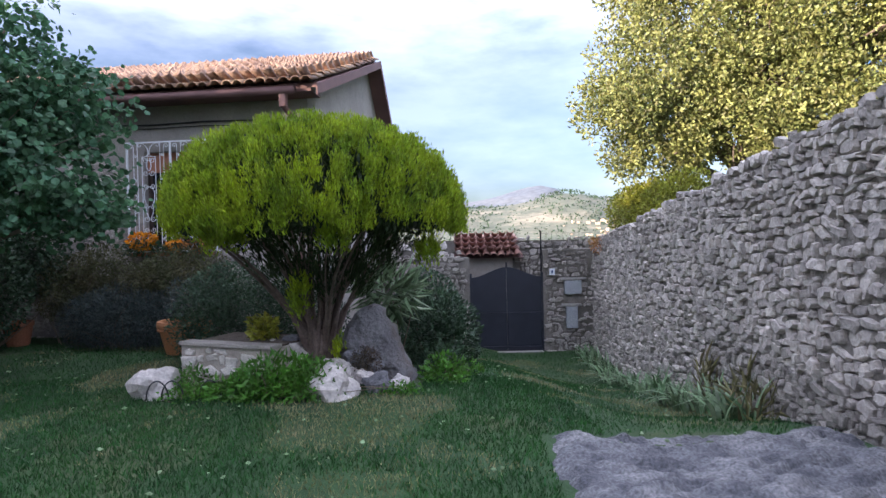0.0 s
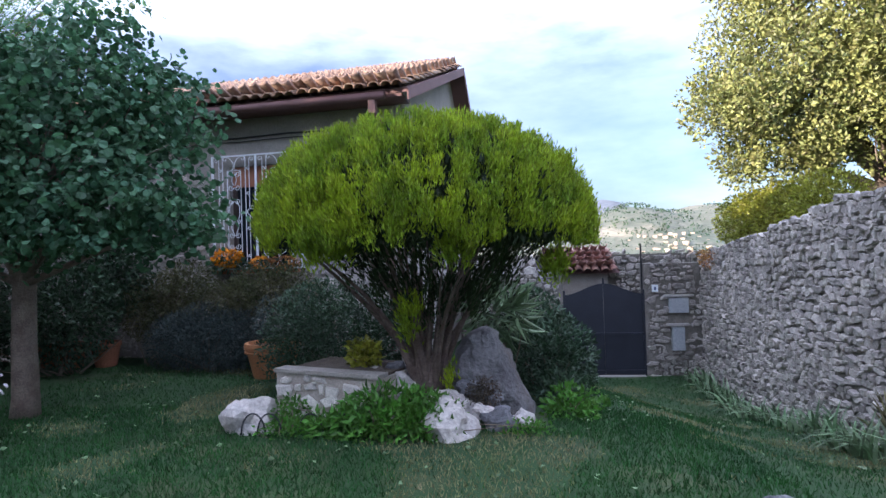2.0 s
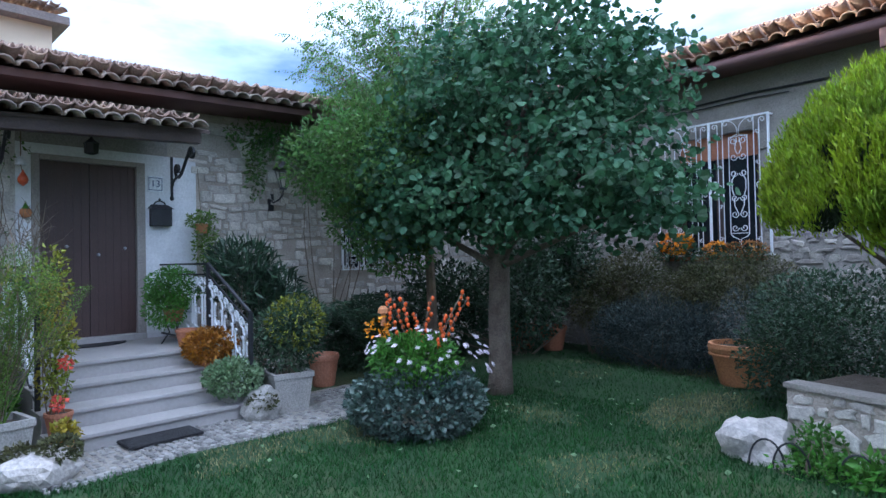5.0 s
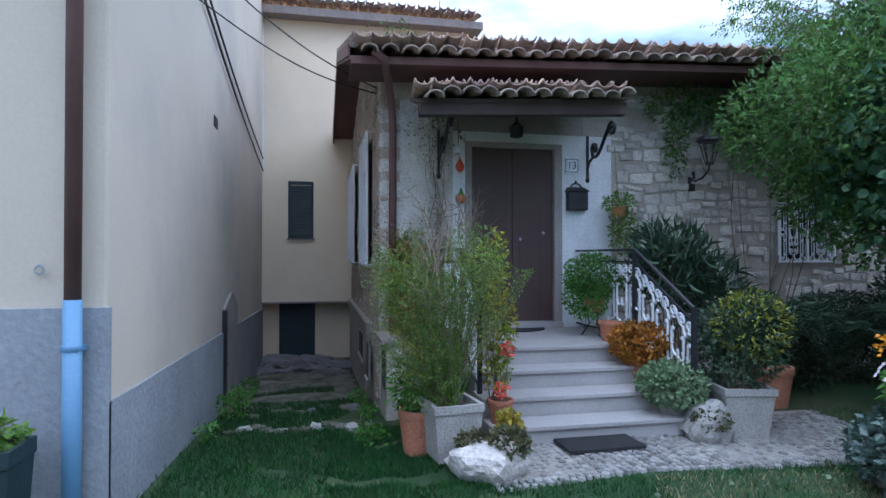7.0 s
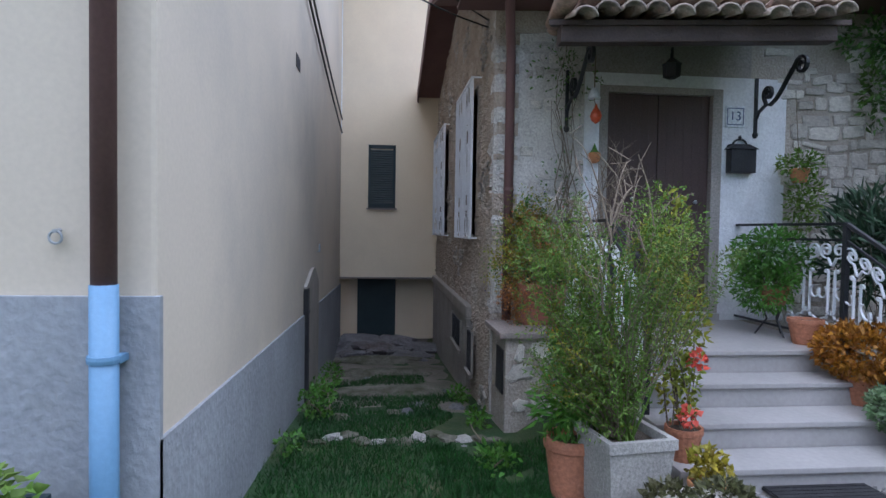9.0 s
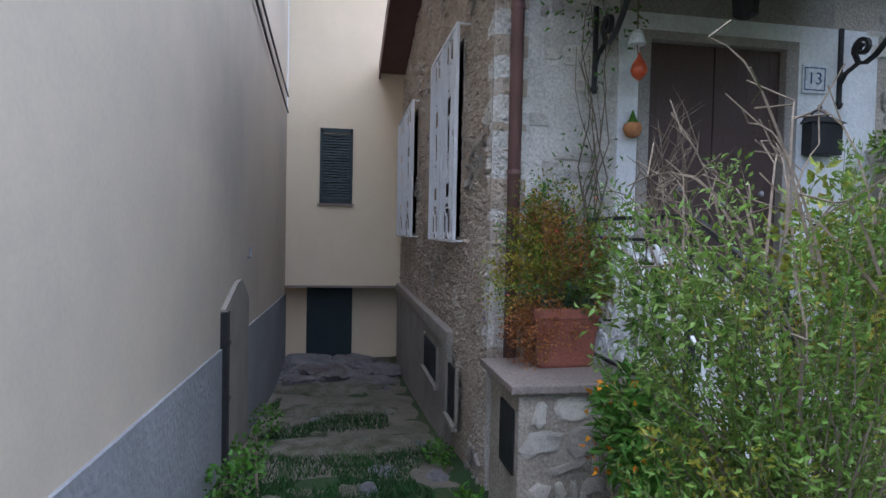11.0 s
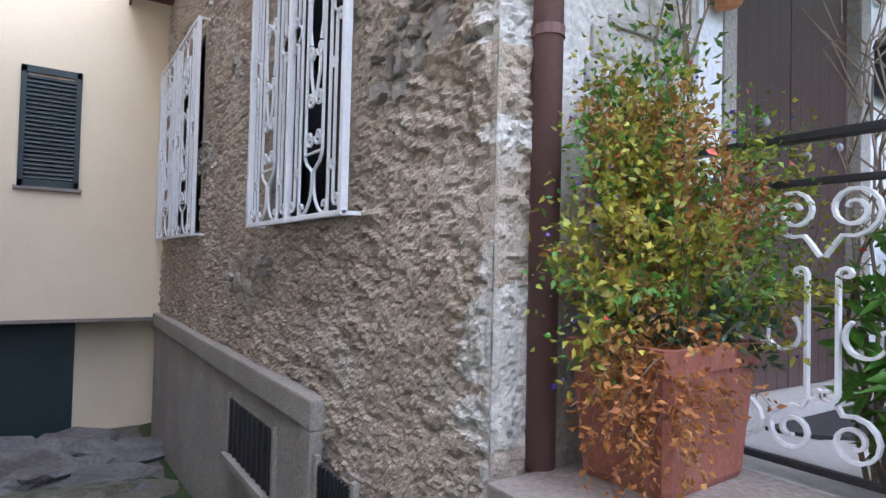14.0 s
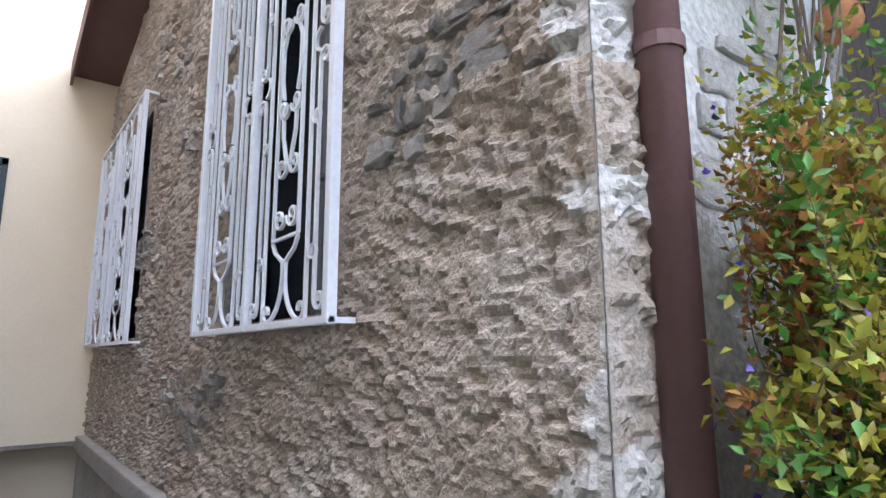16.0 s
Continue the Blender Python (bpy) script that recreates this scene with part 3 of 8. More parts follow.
def rough(u, z, k=1.0):
    p = Vector((u, z, 0))
    h = noise.noise(p * 2.0) * 0.012 + noise.noise(p * 6.5 + Vector((1, 5, 2))) * 0.007
    bare = smooth_step(-0.02, 0.30, noise.noise(p * 1.3 + Vector((3, 8, 1))) + 0.3 * smooth_step(1.7, 1.2, z) * smooth_step(-10.0, -10.6, u) + 0.25 * smooth_step(2.0, 2.4, z))
    sheared = Vector((u, z + 0.22 * u, 0))
    h += chips(sheared.x, sheared.y, 6.5, 21, 2.0) * 0.015 * bare
    h += chips(u + 0.05 * noise.noise(p * 6), z, 26, 40, 5.0) * (0.0065 + 0.0015 * bare)
    pit = noise.noise(Vector((u * 19, z * 30, 3.7)))
    h -= 0.016 * smooth_step(0.22, 0.5, pit) + 0.004 * abs(noise.noise(Vector((u * 55, z * 60, 4))))
    return (h + 0.004) * k


QUOINS = ((0.80, 0.20, 0.07), (1.02, 0.12, 0.14), (1.62, 0.13, 0.04), (1.97, 0.09, 0.09), (2.13, 0.16, 0.06), (2.34, 0.24, 0.085), (2.62, 0.12, 0.07), (2.92, 0.18, 0.08), (3.2, 0.12, 0.08))      # limewashed corner stones: height, width, half height


def corner_return():
    """The rough strip of the front between the corner and the downpipe, mortar with limewashed stones."""
    m = wall_frame(CX, SY, FX - CX, 3.05 - SY)
    us, zs = np.arange(0.0, 0.235, 0.009), np.arange(0.62, 3.7, 0.0115)
    mb = MB()
    for z in zs:
        for u in us:
            k = smooth_step(0.0, 0.03, u) * smooth_step(0.235, 0.19, u)
            mb.v.append(tuple(m @ Vector((u, -0.004 - max(0.0, rough(u * 1.7 + 4, z) + 0.012) * k, z))))
    n = len(us)
    for j in range(len(zs) - 1):
        for i in range(n - 1):
            mb.f.append((j * n + i, j * n + i + 1, (j + 1) * n + i + 1, (j + 1) * n + i))
    ob = part("corner_return", mb, ROUGHCAST, house, "rough mortar with limewashed corner stones")
    ob.data.materials.append(LIME)
    for poly in ob.data.polygons:
        c = poly.center
        on = max(1 - abs((c.z - z0) / (h * 1.15)) ** 4 for z0, w, h in QUOINS)
        if on + 0.7 * noise.noise(Vector((c.y * 11, c.z * 9, 2))) > 0.25:
            poly.material_index = 1


def side_wall():
    """Rough mortar over rubble along the alley, with two window openings."""
    mb = MB()
    holes = [(-11.78, -10.74, 1.46, 3.14), (-15.2, -13.68, 1.46, 3.14)]
    us = np.concatenate([np.arange(-15.64, -12.2, 0.024), np.arange(-12.2, -11.2, 0.0135), np.arange(-11.2, CX + 0.001, 0.009)])
    us[-1] = CX
    zs = np.arange(-0.9, 5.0, 0.0115)
    idx = {}
    for j, z in enumerate(zs):
        for i, u in enumerate(us):
            edge = 0.3 if u > CX - 0.03 else 1.0
            idx[i, j] = len(mb.v)
            mb.v.append((float(u), SY - rough(float(u), float(z)) * edge, float(z)))
    for j in range(len(zs) - 1):
        for i in range(len(us) - 1):
            uc, zc = (us[i] + us[i + 1]) / 2, (zs[j] + zs[j + 1]) / 2
            if zc > roof_z(uc) - 0.05 or any(a < uc < b and c < zc < d for a, b, c, d in holes):
                continue
            mb.f.append((idx[i, j], idx[i + 1, j], idx[i + 1, j + 1], idx[i, j + 1]))
    ob = part("side_wall", mb, ROUGHCAST, house, "rough brown mortar and rubble wall")
    ob.data.materials.append(LIME)
    for poly in ob.data.polygons:      # old limewash left along the corner
        c = poly.center
        reach = 0.015 + 0.06 * noise.noise(Vector((1.3, 2.7, c.z * 3.1))) + 0.07 * noise.noise(Vector((c.x * 11.3, 3.6, c.z * 14.7)))
        reach += max(w * max(0.0, 1 - abs((c.z - 0.12 * (c.x - CX) - z0) / h) ** 4) for z0, w, h in QUOINS)
        if c.x > CX - reach:
            poly.material_index = 1
    y0, y1 = SY + 0.045, SY + 0.4
    for x0, x1, z0, z1 in [(-15.64, -15.2, -0.9, 4.0), (-13.68, -11.78, -0.9, 4.5), (-10.74, CX - 0.17, -0.9, 3.9)] + [(a, b, -0.9, c) for a, b, c, d in holes] + [(a, b, d, 4.0) for a, b, c, d in holes]:
        part("wall_core", MB().box(x0, x1, y0, y1, z0, z1), MORTAR, house)
    for a, b, c, d in holes:
        part("window_pane", MB().box(a, b, SY + 0.20, SY + 0.22, c, d), GLASS, house)
        for x0, x1, z0, z1 in ((a - 0.02, a, c - 0.02, d + 0.02), (b, b + 0.02, c - 0.02, d + 0.02), (a, b, d, d + 0.02)):
            part("window_reveal", MB().box(x0, x1, SY - 0.004, SY + 0.3, z0, z1), GREY_PLASTER, house)
        part("window_sill", MB().box(a, b, SY - 0.02, SY + 0.3, c - 0.03, c, b=0.006), SKIRT, house)
    return ob


def tile_mesh(length=0.46, r=0.095, t=0.016, r2=0.075, material=None, name="roof_tile"):
    """One half-round clay tile, lying along -y from its upper end at the origin, tapering, arched up."""
    mb = MB()
    n = 6
    for y, rr in ((0, r2), (-length, r)):
        for j in range(n + 1):
            a = math.pi * j / n
            mb.v.append((rr * math.cos(a), y, rr * math.sin(a) * 0.8))
        for j in range(n + 1):
            a = math.pi * j / n
            mb.v.append(((rr - t) * math.cos(a), y, (rr - t) * math.sin(a) * 0.8 - 0.002))
    k = n + 1
    for j in range(n):
        mb.f += [(j, j + 1, 2 * k + j + 1, 2 * k + j), (k + j + 1, k + j, 3 * k + j, 3 * k + j + 1)]
        mb.f += [(2 * k + j, 2 * k + j + 1, 3 * k + j + 1, 3 * k + j), (j + 1, j, k + j, k + j + 1)]
    mb.f += [(0, 2 * k, 3 * k, k), (n, k + n, 3 * k + n, 2 * k + n)]
    me = mb.mesh(name)
    me.materials.append(material)
    me.polygons.foreach_set("use_smooth", [True] * len(me.polygons))
    return me, mb


def tile_slope(parent, m, width, run, pitch, material, rest_material, step=0.185, row=0.36, limit=300, seed=3, hip=0.0):
    """Courses of half-round tiles on a slope. m: the middle of nothing, the lower left corner: x along the eave, -y downhill outwards, z up."""
    r = random.Random(seed)
    me, mb = tile_mesh(material=material)
    rest = MB()
    cols, rows = int(width / step), max(1, int(round(run / row)))
    made = 0
    for j in range(rows):
        for i in range(cols):
            for cover in (0, 1):
                x = (i + 0.5 + 0.5 * cover) * step
                if x < hip * j or x > width - hip * j:
                    continue
                up = (j + 1) * run / rows
                loc = m @ Matrix.Translation((x + r.uniform(-0.008, 0.008), up * math.cos(pitch), up * math.sin(pitch) + (0.048 if cover else 0.03) + r.uniform(-0.006, 0.008)))
                loc = loc @ pose(0, 0, 0, math.degrees(pitch) - 3.6 + r.uniform(-1.2, 1.2), 0 if cover else 180, r.uniform(-2.5, 2.5))
                if not cover:
                    loc = loc @ Matrix.Translation((0, 0, -0.02))
                if made < limit and cover:
                    part("roof_tile", me, material, parent).matrix_world = loc
                    made += 1
                else:
                    rest.add([loc @ Vector(p) for p in mb.v], mb.f)
    ob = part("tiling", rest, rest_material, parent, smooth=True)
    tagged(ob, kind="stuff")


front_wall()
side_wall()
corner_return()
# roof of the house
roof = MB()
PF = math.atan(0.304)
RISE = Matrix(((1, 0, 0, 0), (0, 1, 0, 0), (0, 0.042, 1, -0.20), (0, 0, 0, 1)))      # the front eave rises away from the alley
roof.add([RISE @ Vector(p) for p in ((-9.0, 1.76, 3.74), (-9.0, 11.6, 3.74), (-12.6, 11.6, 4.815), (-12.6, 1.76, 4.815), (-9.0, 1.76, 3.78), (-9.0, 11.6, 3.78), (-12.6, 11.6, 4.865), (-12.6, 1.76, 4.865))],
         [(0, 3, 2, 1), (4, 5, 6, 7), (0, 1, 5, 4), (0, 4, 7, 3), (1, 2, 6, 5)])
roof.add([(-15.64, 1.76, 4.06), (-15.64, 11.6, 4.06), (-12.6, 11.6, 4.815), (-12.6, 1.76, 4.815), (-15.64, 1.76, 4.12), (-15.64, 11.6, 4.12), (-12.6, 11.6, 4.875), (-12.6, 1.76, 4.875)],
         [(0, 1, 2, 3), (4, 7, 6, 5), (0, 4, 5, 1), (0, 3, 7, 4), (1, 5, 6, 2)])
part("roof_deck", roof, OXIDE, house, "brown painted boards under the roof")
verge = MB()
for x0, z0, x1, z1 in ((-9.0, 3.65, -12.6, 4.715), (-12.6, 4.715, -15.64, 3.96)):
    verge.add([(x0, 1.74, z0), (x1, 1.74, z1), (x1, 1.74, z1 + 0.19), (x0, 1.74, z0 + 0.19), (x0, 1.765, z0), (x1, 1.765, z1), (x1, 1.765, z1 + 0.19), (x0, 1.765, z0 + 0.19)],
              [(0, 1, 2, 3), (7, 6, 5, 4), (0, 4, 5, 1), (3, 2, 6, 7), (0, 3, 7, 4), (1, 5, 6, 2)])
part("verge_board", verge, OXIDE, house)
part("fascia", MB().box(-9.03, -8.985, 1.77, 11.4, 3.69, 3.765, RISE, b=0.006), OXIDE, house)
part("soffit", MB().box(FX + 0.0, -9.03, 1.78, 11.4, 3.705, 3.73, RISE), OXIDE, house)
part("wall_plate", MB().box(FX - 0.34, FX - 0.003, 2.3, 11.4, 3.5, 3.86, RISE), MORTAR, house)
part("gable_top", MB().add([(FX - 0.2, SY + 0.2, 3.8), (-15.6, SY + 0.2, 3.9), (-12.6, SY + 0.2, 4.79)], [(0, 1, 2)]), MORTAR, house)

# ---- cream building by the alley ----
cream = thing("cream_building", "tall cream plastered building with a blue-grey dado", "house")
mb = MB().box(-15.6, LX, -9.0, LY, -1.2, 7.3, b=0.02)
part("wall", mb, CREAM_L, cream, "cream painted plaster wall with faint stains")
part("front_dado", MB().box(LX - 0.02, LX + 0.018, -9.0, LY + 0.016, -0.4, 1.262, b=0.004), DADO, cream, "rough blue-grey plaster band")
side = MB()
side.add([(LX + 0.016, LY + 0.016, -1.1), (BX, LY + 0.016, -1.1), (BX, LY + 0.016, 0.445), (LX + 0.016, LY + 0.016, 0.735), (LX, LY - 0.01, -1.1), (BX, LY - 0.01, -1.1), (BX, LY - 0.01, 0.445), (LX, LY - 0.01, 0.735)],
         [(0, 3, 2, 1), (3, 7, 6, 2)])
part("side_dado", side, DADO, cream, "blue-grey plaster band")

# ---- building that closes the alley ----
block = thing("yellow_building", "cream yellow plastered building with a tiled roof", "house")
mb = MB().box(BX - 6, BX, -2.0, 4.75, 0.58, 6.55).box(BX - 6, BX - 0.45, -2.0, 4.75, -1.5, 0.58)
part("wall", mb, CREAM, block, "cream yellow plaster wall")
part("eave", MB().box(BX - 6.2, BX + 0.32, -2.2, 5.0, 6.55, 6.72, b=0.015), SLAB, block)
SH = (0.82, 1.342, 1.915, 3.125)

# ---- house with the grilled window ----
house2 = thing("plastered_house", "grey plastered and stone house with a terracotta roof", "house")
G2 = (-0.82, 0.86, 1.58, 3.56)      # grille, along its front
W2 = (-0.58, 0.66, 1.62, 3.40)
mb = MB()
L2, R2 = -5.4, 2.55
mb.box(L2, W2[0], 0, 0.4, -1.2, 4.45, H2).box(W2[1], R2, 0, 0.4, -1.2, 4.45, H2).box(W2[0], W2[1], 0, 0.4, -1.2, W2[2], H2).box(W2[0], W2[1], 0, 0.4, W2[3], 4.45, H2)
part("front_wall", mb, GREY_PLASTER, house2, "grey plaster over rubble stone")
RIDGE_Y, RIDGE_Z, EAVE_Z = 4.3, 6.12, 4.36
gab = MB()
gab.add([H2 @ Vector(p) for p in ((R2, 0.4, -1.2), (R2, 5.7, -1.2), (R2, 5.7, 4.4), (R2, RIDGE_Y, RIDGE_Z - 0.1), (R2, 0.0, 4.42), (R2, 0.0, -1.2))], [(0, 1, 2, 3, 4, 5)])
part("gable_wall", gab, GREY_PLASTER, house2)
p2 = math.atan2(RIDGE_Z - EAVE_Z, RIDGE_Y + 0.5)
rf = MB()
V0 = R2 + 0.35
rf.add([H2 @ Vector(p) for p in ((L2, -0.5, EAVE_Z), (V0, -0.5, EAVE_Z), (V0, RIDGE_Y, RIDGE_Z), (L2, RIDGE_Y, RIDGE_Z), (L2, -0.5, EAVE_Z - 0.07), (V0, -0.5, EAVE_Z - 0.07), (V0, RIDGE_Y, RIDGE_Z - 0.07), (L2, RIDGE_Y, RIDGE_Z - 0.07))],
       [(0, 1, 2, 3), (7, 6, 5, 4), (0, 4, 5, 1), (1, 5, 6, 2)])
rf.add([H2 @ Vector(p) for p in ((L2, 5.9, EAVE_Z), (V0, 5.9, EAVE_Z), (V0, RIDGE_Y, RIDGE_Z), (L2, RIDGE_Y, RIDGE_Z), (L2, 5.9, EAVE_Z - 0.07), (V0, 5.9, EAVE_Z - 0.07), (V0, RIDGE_Y, RIDGE_Z - 0.07), (L2, RIDGE_Y, RIDGE_Z - 0.07))],
       [(3, 2, 1, 0), (4, 5, 6, 7), (1, 2, 6, 5), (0, 1, 5, 4)])
part("roof_deck", rf, OXIDE, house2)

# ---- boundary wall ----
WT = lambda y: 2.75 - 0.118 * (y - 4.0) if y > 4.0 else 2.75 + 0.03 * (4 - y)
bw = MB()
ys = [-6 + i * 0.5 for i in range(42)]
for y in ys:
    for x in (RX + 0.03, RX + 0.5):
        for z in (-1.6, WT(y) - 0.06):
            bw.v.append((x + 0.012 * (y - 8), y, z))
for i in range(len(ys) - 1):
    a, b = i * 4, i * 4 + 4
    bw.f += [(a, a + 1, b + 1, b), (a + 1, a + 3, b + 3, b + 1), (a + 3, a + 2, b + 2, b + 3)]
bw.f += [(0, 2, 3, 1)]
wall_east = setting("wall_east", bw, JOINT, "high rubble stone boundary wall")

# ---- gate wall ----
gw = MB().box(-1.6, 0.62, GY + 0.04, GY + 0.5, -2, 1.25).box(2.36, 4.0, GY + 0.04, GY + 0.5, -2, 1.40)
wall_north = setting("wall_north", gw, JOINT, "rubble stone wall beside the garden gate")

# ---- stonework of the walls ----
def always(u, z):
    return True


# front of the house: squared pale stones, left free round the door and window
def front_keep(u, z):
    return not (2.95 < u < 5.12 and z < 3.08) and not (2.95 < u < 4.75 and z < 3.6) and not (WIN_Y0 - 0.1 < u < WIN_Y1 + 0.1 and WIN_Z0 - 0.1 < z < WIN_Z1 + 0.1)


rubble(house, wall_frame(FX, 0, 0, 1), 3.05, 11.2, lambda u: -0.1, lambda u: 3.6, 0.24, 0.115, 0.02, (PALE_STONE, PALE_STONE_J), lambda u, z: front_keep(u, z) and noise.noise(Vector((u * 1.9, z * 2.6, 4))) > -0.25, lambda u, z: u < 7.6 and z > 0.6, seed=4, gap=0.022, limit=290, units=BLOCKS, tilt=4)
ang = wall_frame(CX, SY, FX - CX, 3.05 - SY)
rubble(house, ang, 0.23, 0.9, lambda u: 0.6, lambda u: 3.65, 0.24, 0.125, 0.011, (PALE_STONE, PALE_STONE_J), lambda u, z: noise.noise(Vector((u * 3.1, z * 2.6, 9))) > -0.12, always, seed=8, gap=0.02, limit=140, units=BLOCKS, tilt=3)
# stones that show through the rough mortar of the side wall
rubble(house, wall_frame(0, SY + 0.012, 1, 0), -15.5, CX - 0.04, lambda u: -0.7, lambda u: min(4.3, roof_z(u) - 0.2), 0.16, 0.07, 0.03, (RUBBLE, RUBBLE_J),
       lambda u, z: noise.noise(Vector((u * 1.6, z * 2.2, 7))) > 0.34 and not any(a - 0.12 < u < a + 1.3 and 1.35 < z < 3.35 for a in (-11.78, -15.2)) and not (u < -10.9 and z < 0.72),
       lambda u, z: u > -12.5, seed=12, gap=0.02, limit=200)

# ---- door and its surround ----
for y0, y1, z0 in ((3.03, DOOR_Y0 - 0.08, 0.66), (DOOR_Y1 + 0.1, 5.1, 0.66), (DOOR_Y0 - 0.08, DOOR_Y1 + 0.1, DOOR_Z1 + 0.06)):
    part("door_surround", MB().box(FX - 0.02, FX + 0.012, y0, y1, z0, 3.06, b=0.005), WHITEWASH, house, "white limewashed plaster round the door")
# grey-brown plaster, its tone taken partly darker for the canopy's shade
part("door_head_plaster", MB().box(FX - 0.02, FX + 0.009, 3.03, 4.72, 3.06, 3.5, b=0.004), GREY_PLASTER, house, "plain brownish plaster, darkened for the canopy's shade")
part("door_frame", MB().box(FX - 0.1, FX + 0.02, DOOR_Y0 - 0.08, DOOR_Y0 + 0.004, 0.66, DOOR_Z1 + 0.06, b=0.006).box(FX - 0.1, FX + 0.02, DOOR_Y1 - 0.004, DOOR_Y1 + 0.1, 0.66, DOOR_Z1 + 0.06, b=0.006).box(FX - 0.1, FX + 0.02, DOOR_Y0 + 0.005, DOOR_Y1 - 0.005, DOOR_Z1 - 0.004, DOOR_Z1 + 0.06, b=0.006),
     GREY_PLASTER, house, "grey stone door frame")
door = MB()
half = (DOOR_Y1 - DOOR_Y0) / 2
for k in range(2):
    y0 = DOOR_Y0 + k * half
    nb = 6
    for i in range(nb):
        door.box(FX - 0.09, FX - 0.045, y0 + 0.004 + i * (half - 0.008) / nb, y0 + 0.004 + (i + 1) * (half - 0.008) / nb - 0.0012, DOOR_Z0 + 0.01, DOOR_Z1 - 0.005, b=0.0018)
door_1 = tagged(part("door_1", door, DOOR_BROWN, None), "closed dark brown boarded double door", "door", kind="structure")
kn = MB().lathe([(0.012, 0), (0.013, 0.006), (0.008, 0.012), (0.018, 0.022), (0.02, 0.032), (0.012, 0.042)], (0, 0, 0), 12)
for y, z in ((DOOR_Y0 + half + 0.09, 1.75), (DOOR_Y0 + 0.28, 1.85), (DOOR_Y1 - 0.14, 1.83)):
    part("knob", kn.mesh("knob"), ENAMEL, door_1, "brass door knob", smooth=True, at=pose(FX - 0.046, y, z, 0, 90, 0))
part("sill", MB().box(FX - 0.1, FX + 0.1, DOOR_Y0 - 0.06, DOOR_Y1 + 0.08, 0.662, DOOR_Z0 + 0.005, b=0.006), STEP_STONE, house, "pale stone door sill")
win = MB().box(FX - 0.28, FX - 0.26, WIN_Y0, WIN_Y1, WIN_Z0, WIN_Z1)
part("window_pane", win, GLASS, house)
part("window_shutter_frame", MB().box(FX - 0.26, FX - 0.2, WIN_Y0, WIN_Y0 + 0.05, WIN_Z0, WIN_Z1).box(FX - 0.26, FX - 0.2, WIN_Y1 - 0.05, WIN_Y1, WIN_Z0, WIN_Z1), DARK_WOOD, house)


# ---- ironwork ----
def spiral(cx, cz, r, start, turns, sign=1, n=14, tighten=0.25):
    return [(cx + r * (1 - (1 - tighten) * i / n) * math.cos(start + sign * 2 * math.pi * turns * i / n), cz + r * (1 - (1 - tighten) * i / n) * math.sin(start + sign * 2 * math.pi * turns * i / n)) for i in range(n + 1)]


def c_scroll(mb, m, cx, z0, z1, r, side, hw=0.006, ht=0.004):
    """A bar with curled ends, bulging to one side."""
    a = spiral(cx + side * r, z1 - r, r, math.pi if side > 0 else 0, 1.1, -side)
    b = spiral(cx + side * r, z0 + r, r, math.pi if side > 0 else 0, 1.1, side)
    pts = a[::-1] + b
    mb.strip([m @ Vector((x, 0, z)) for x, z in pts], m.to_3x3() @ Vector((0, 1, 0)), hw, ht)


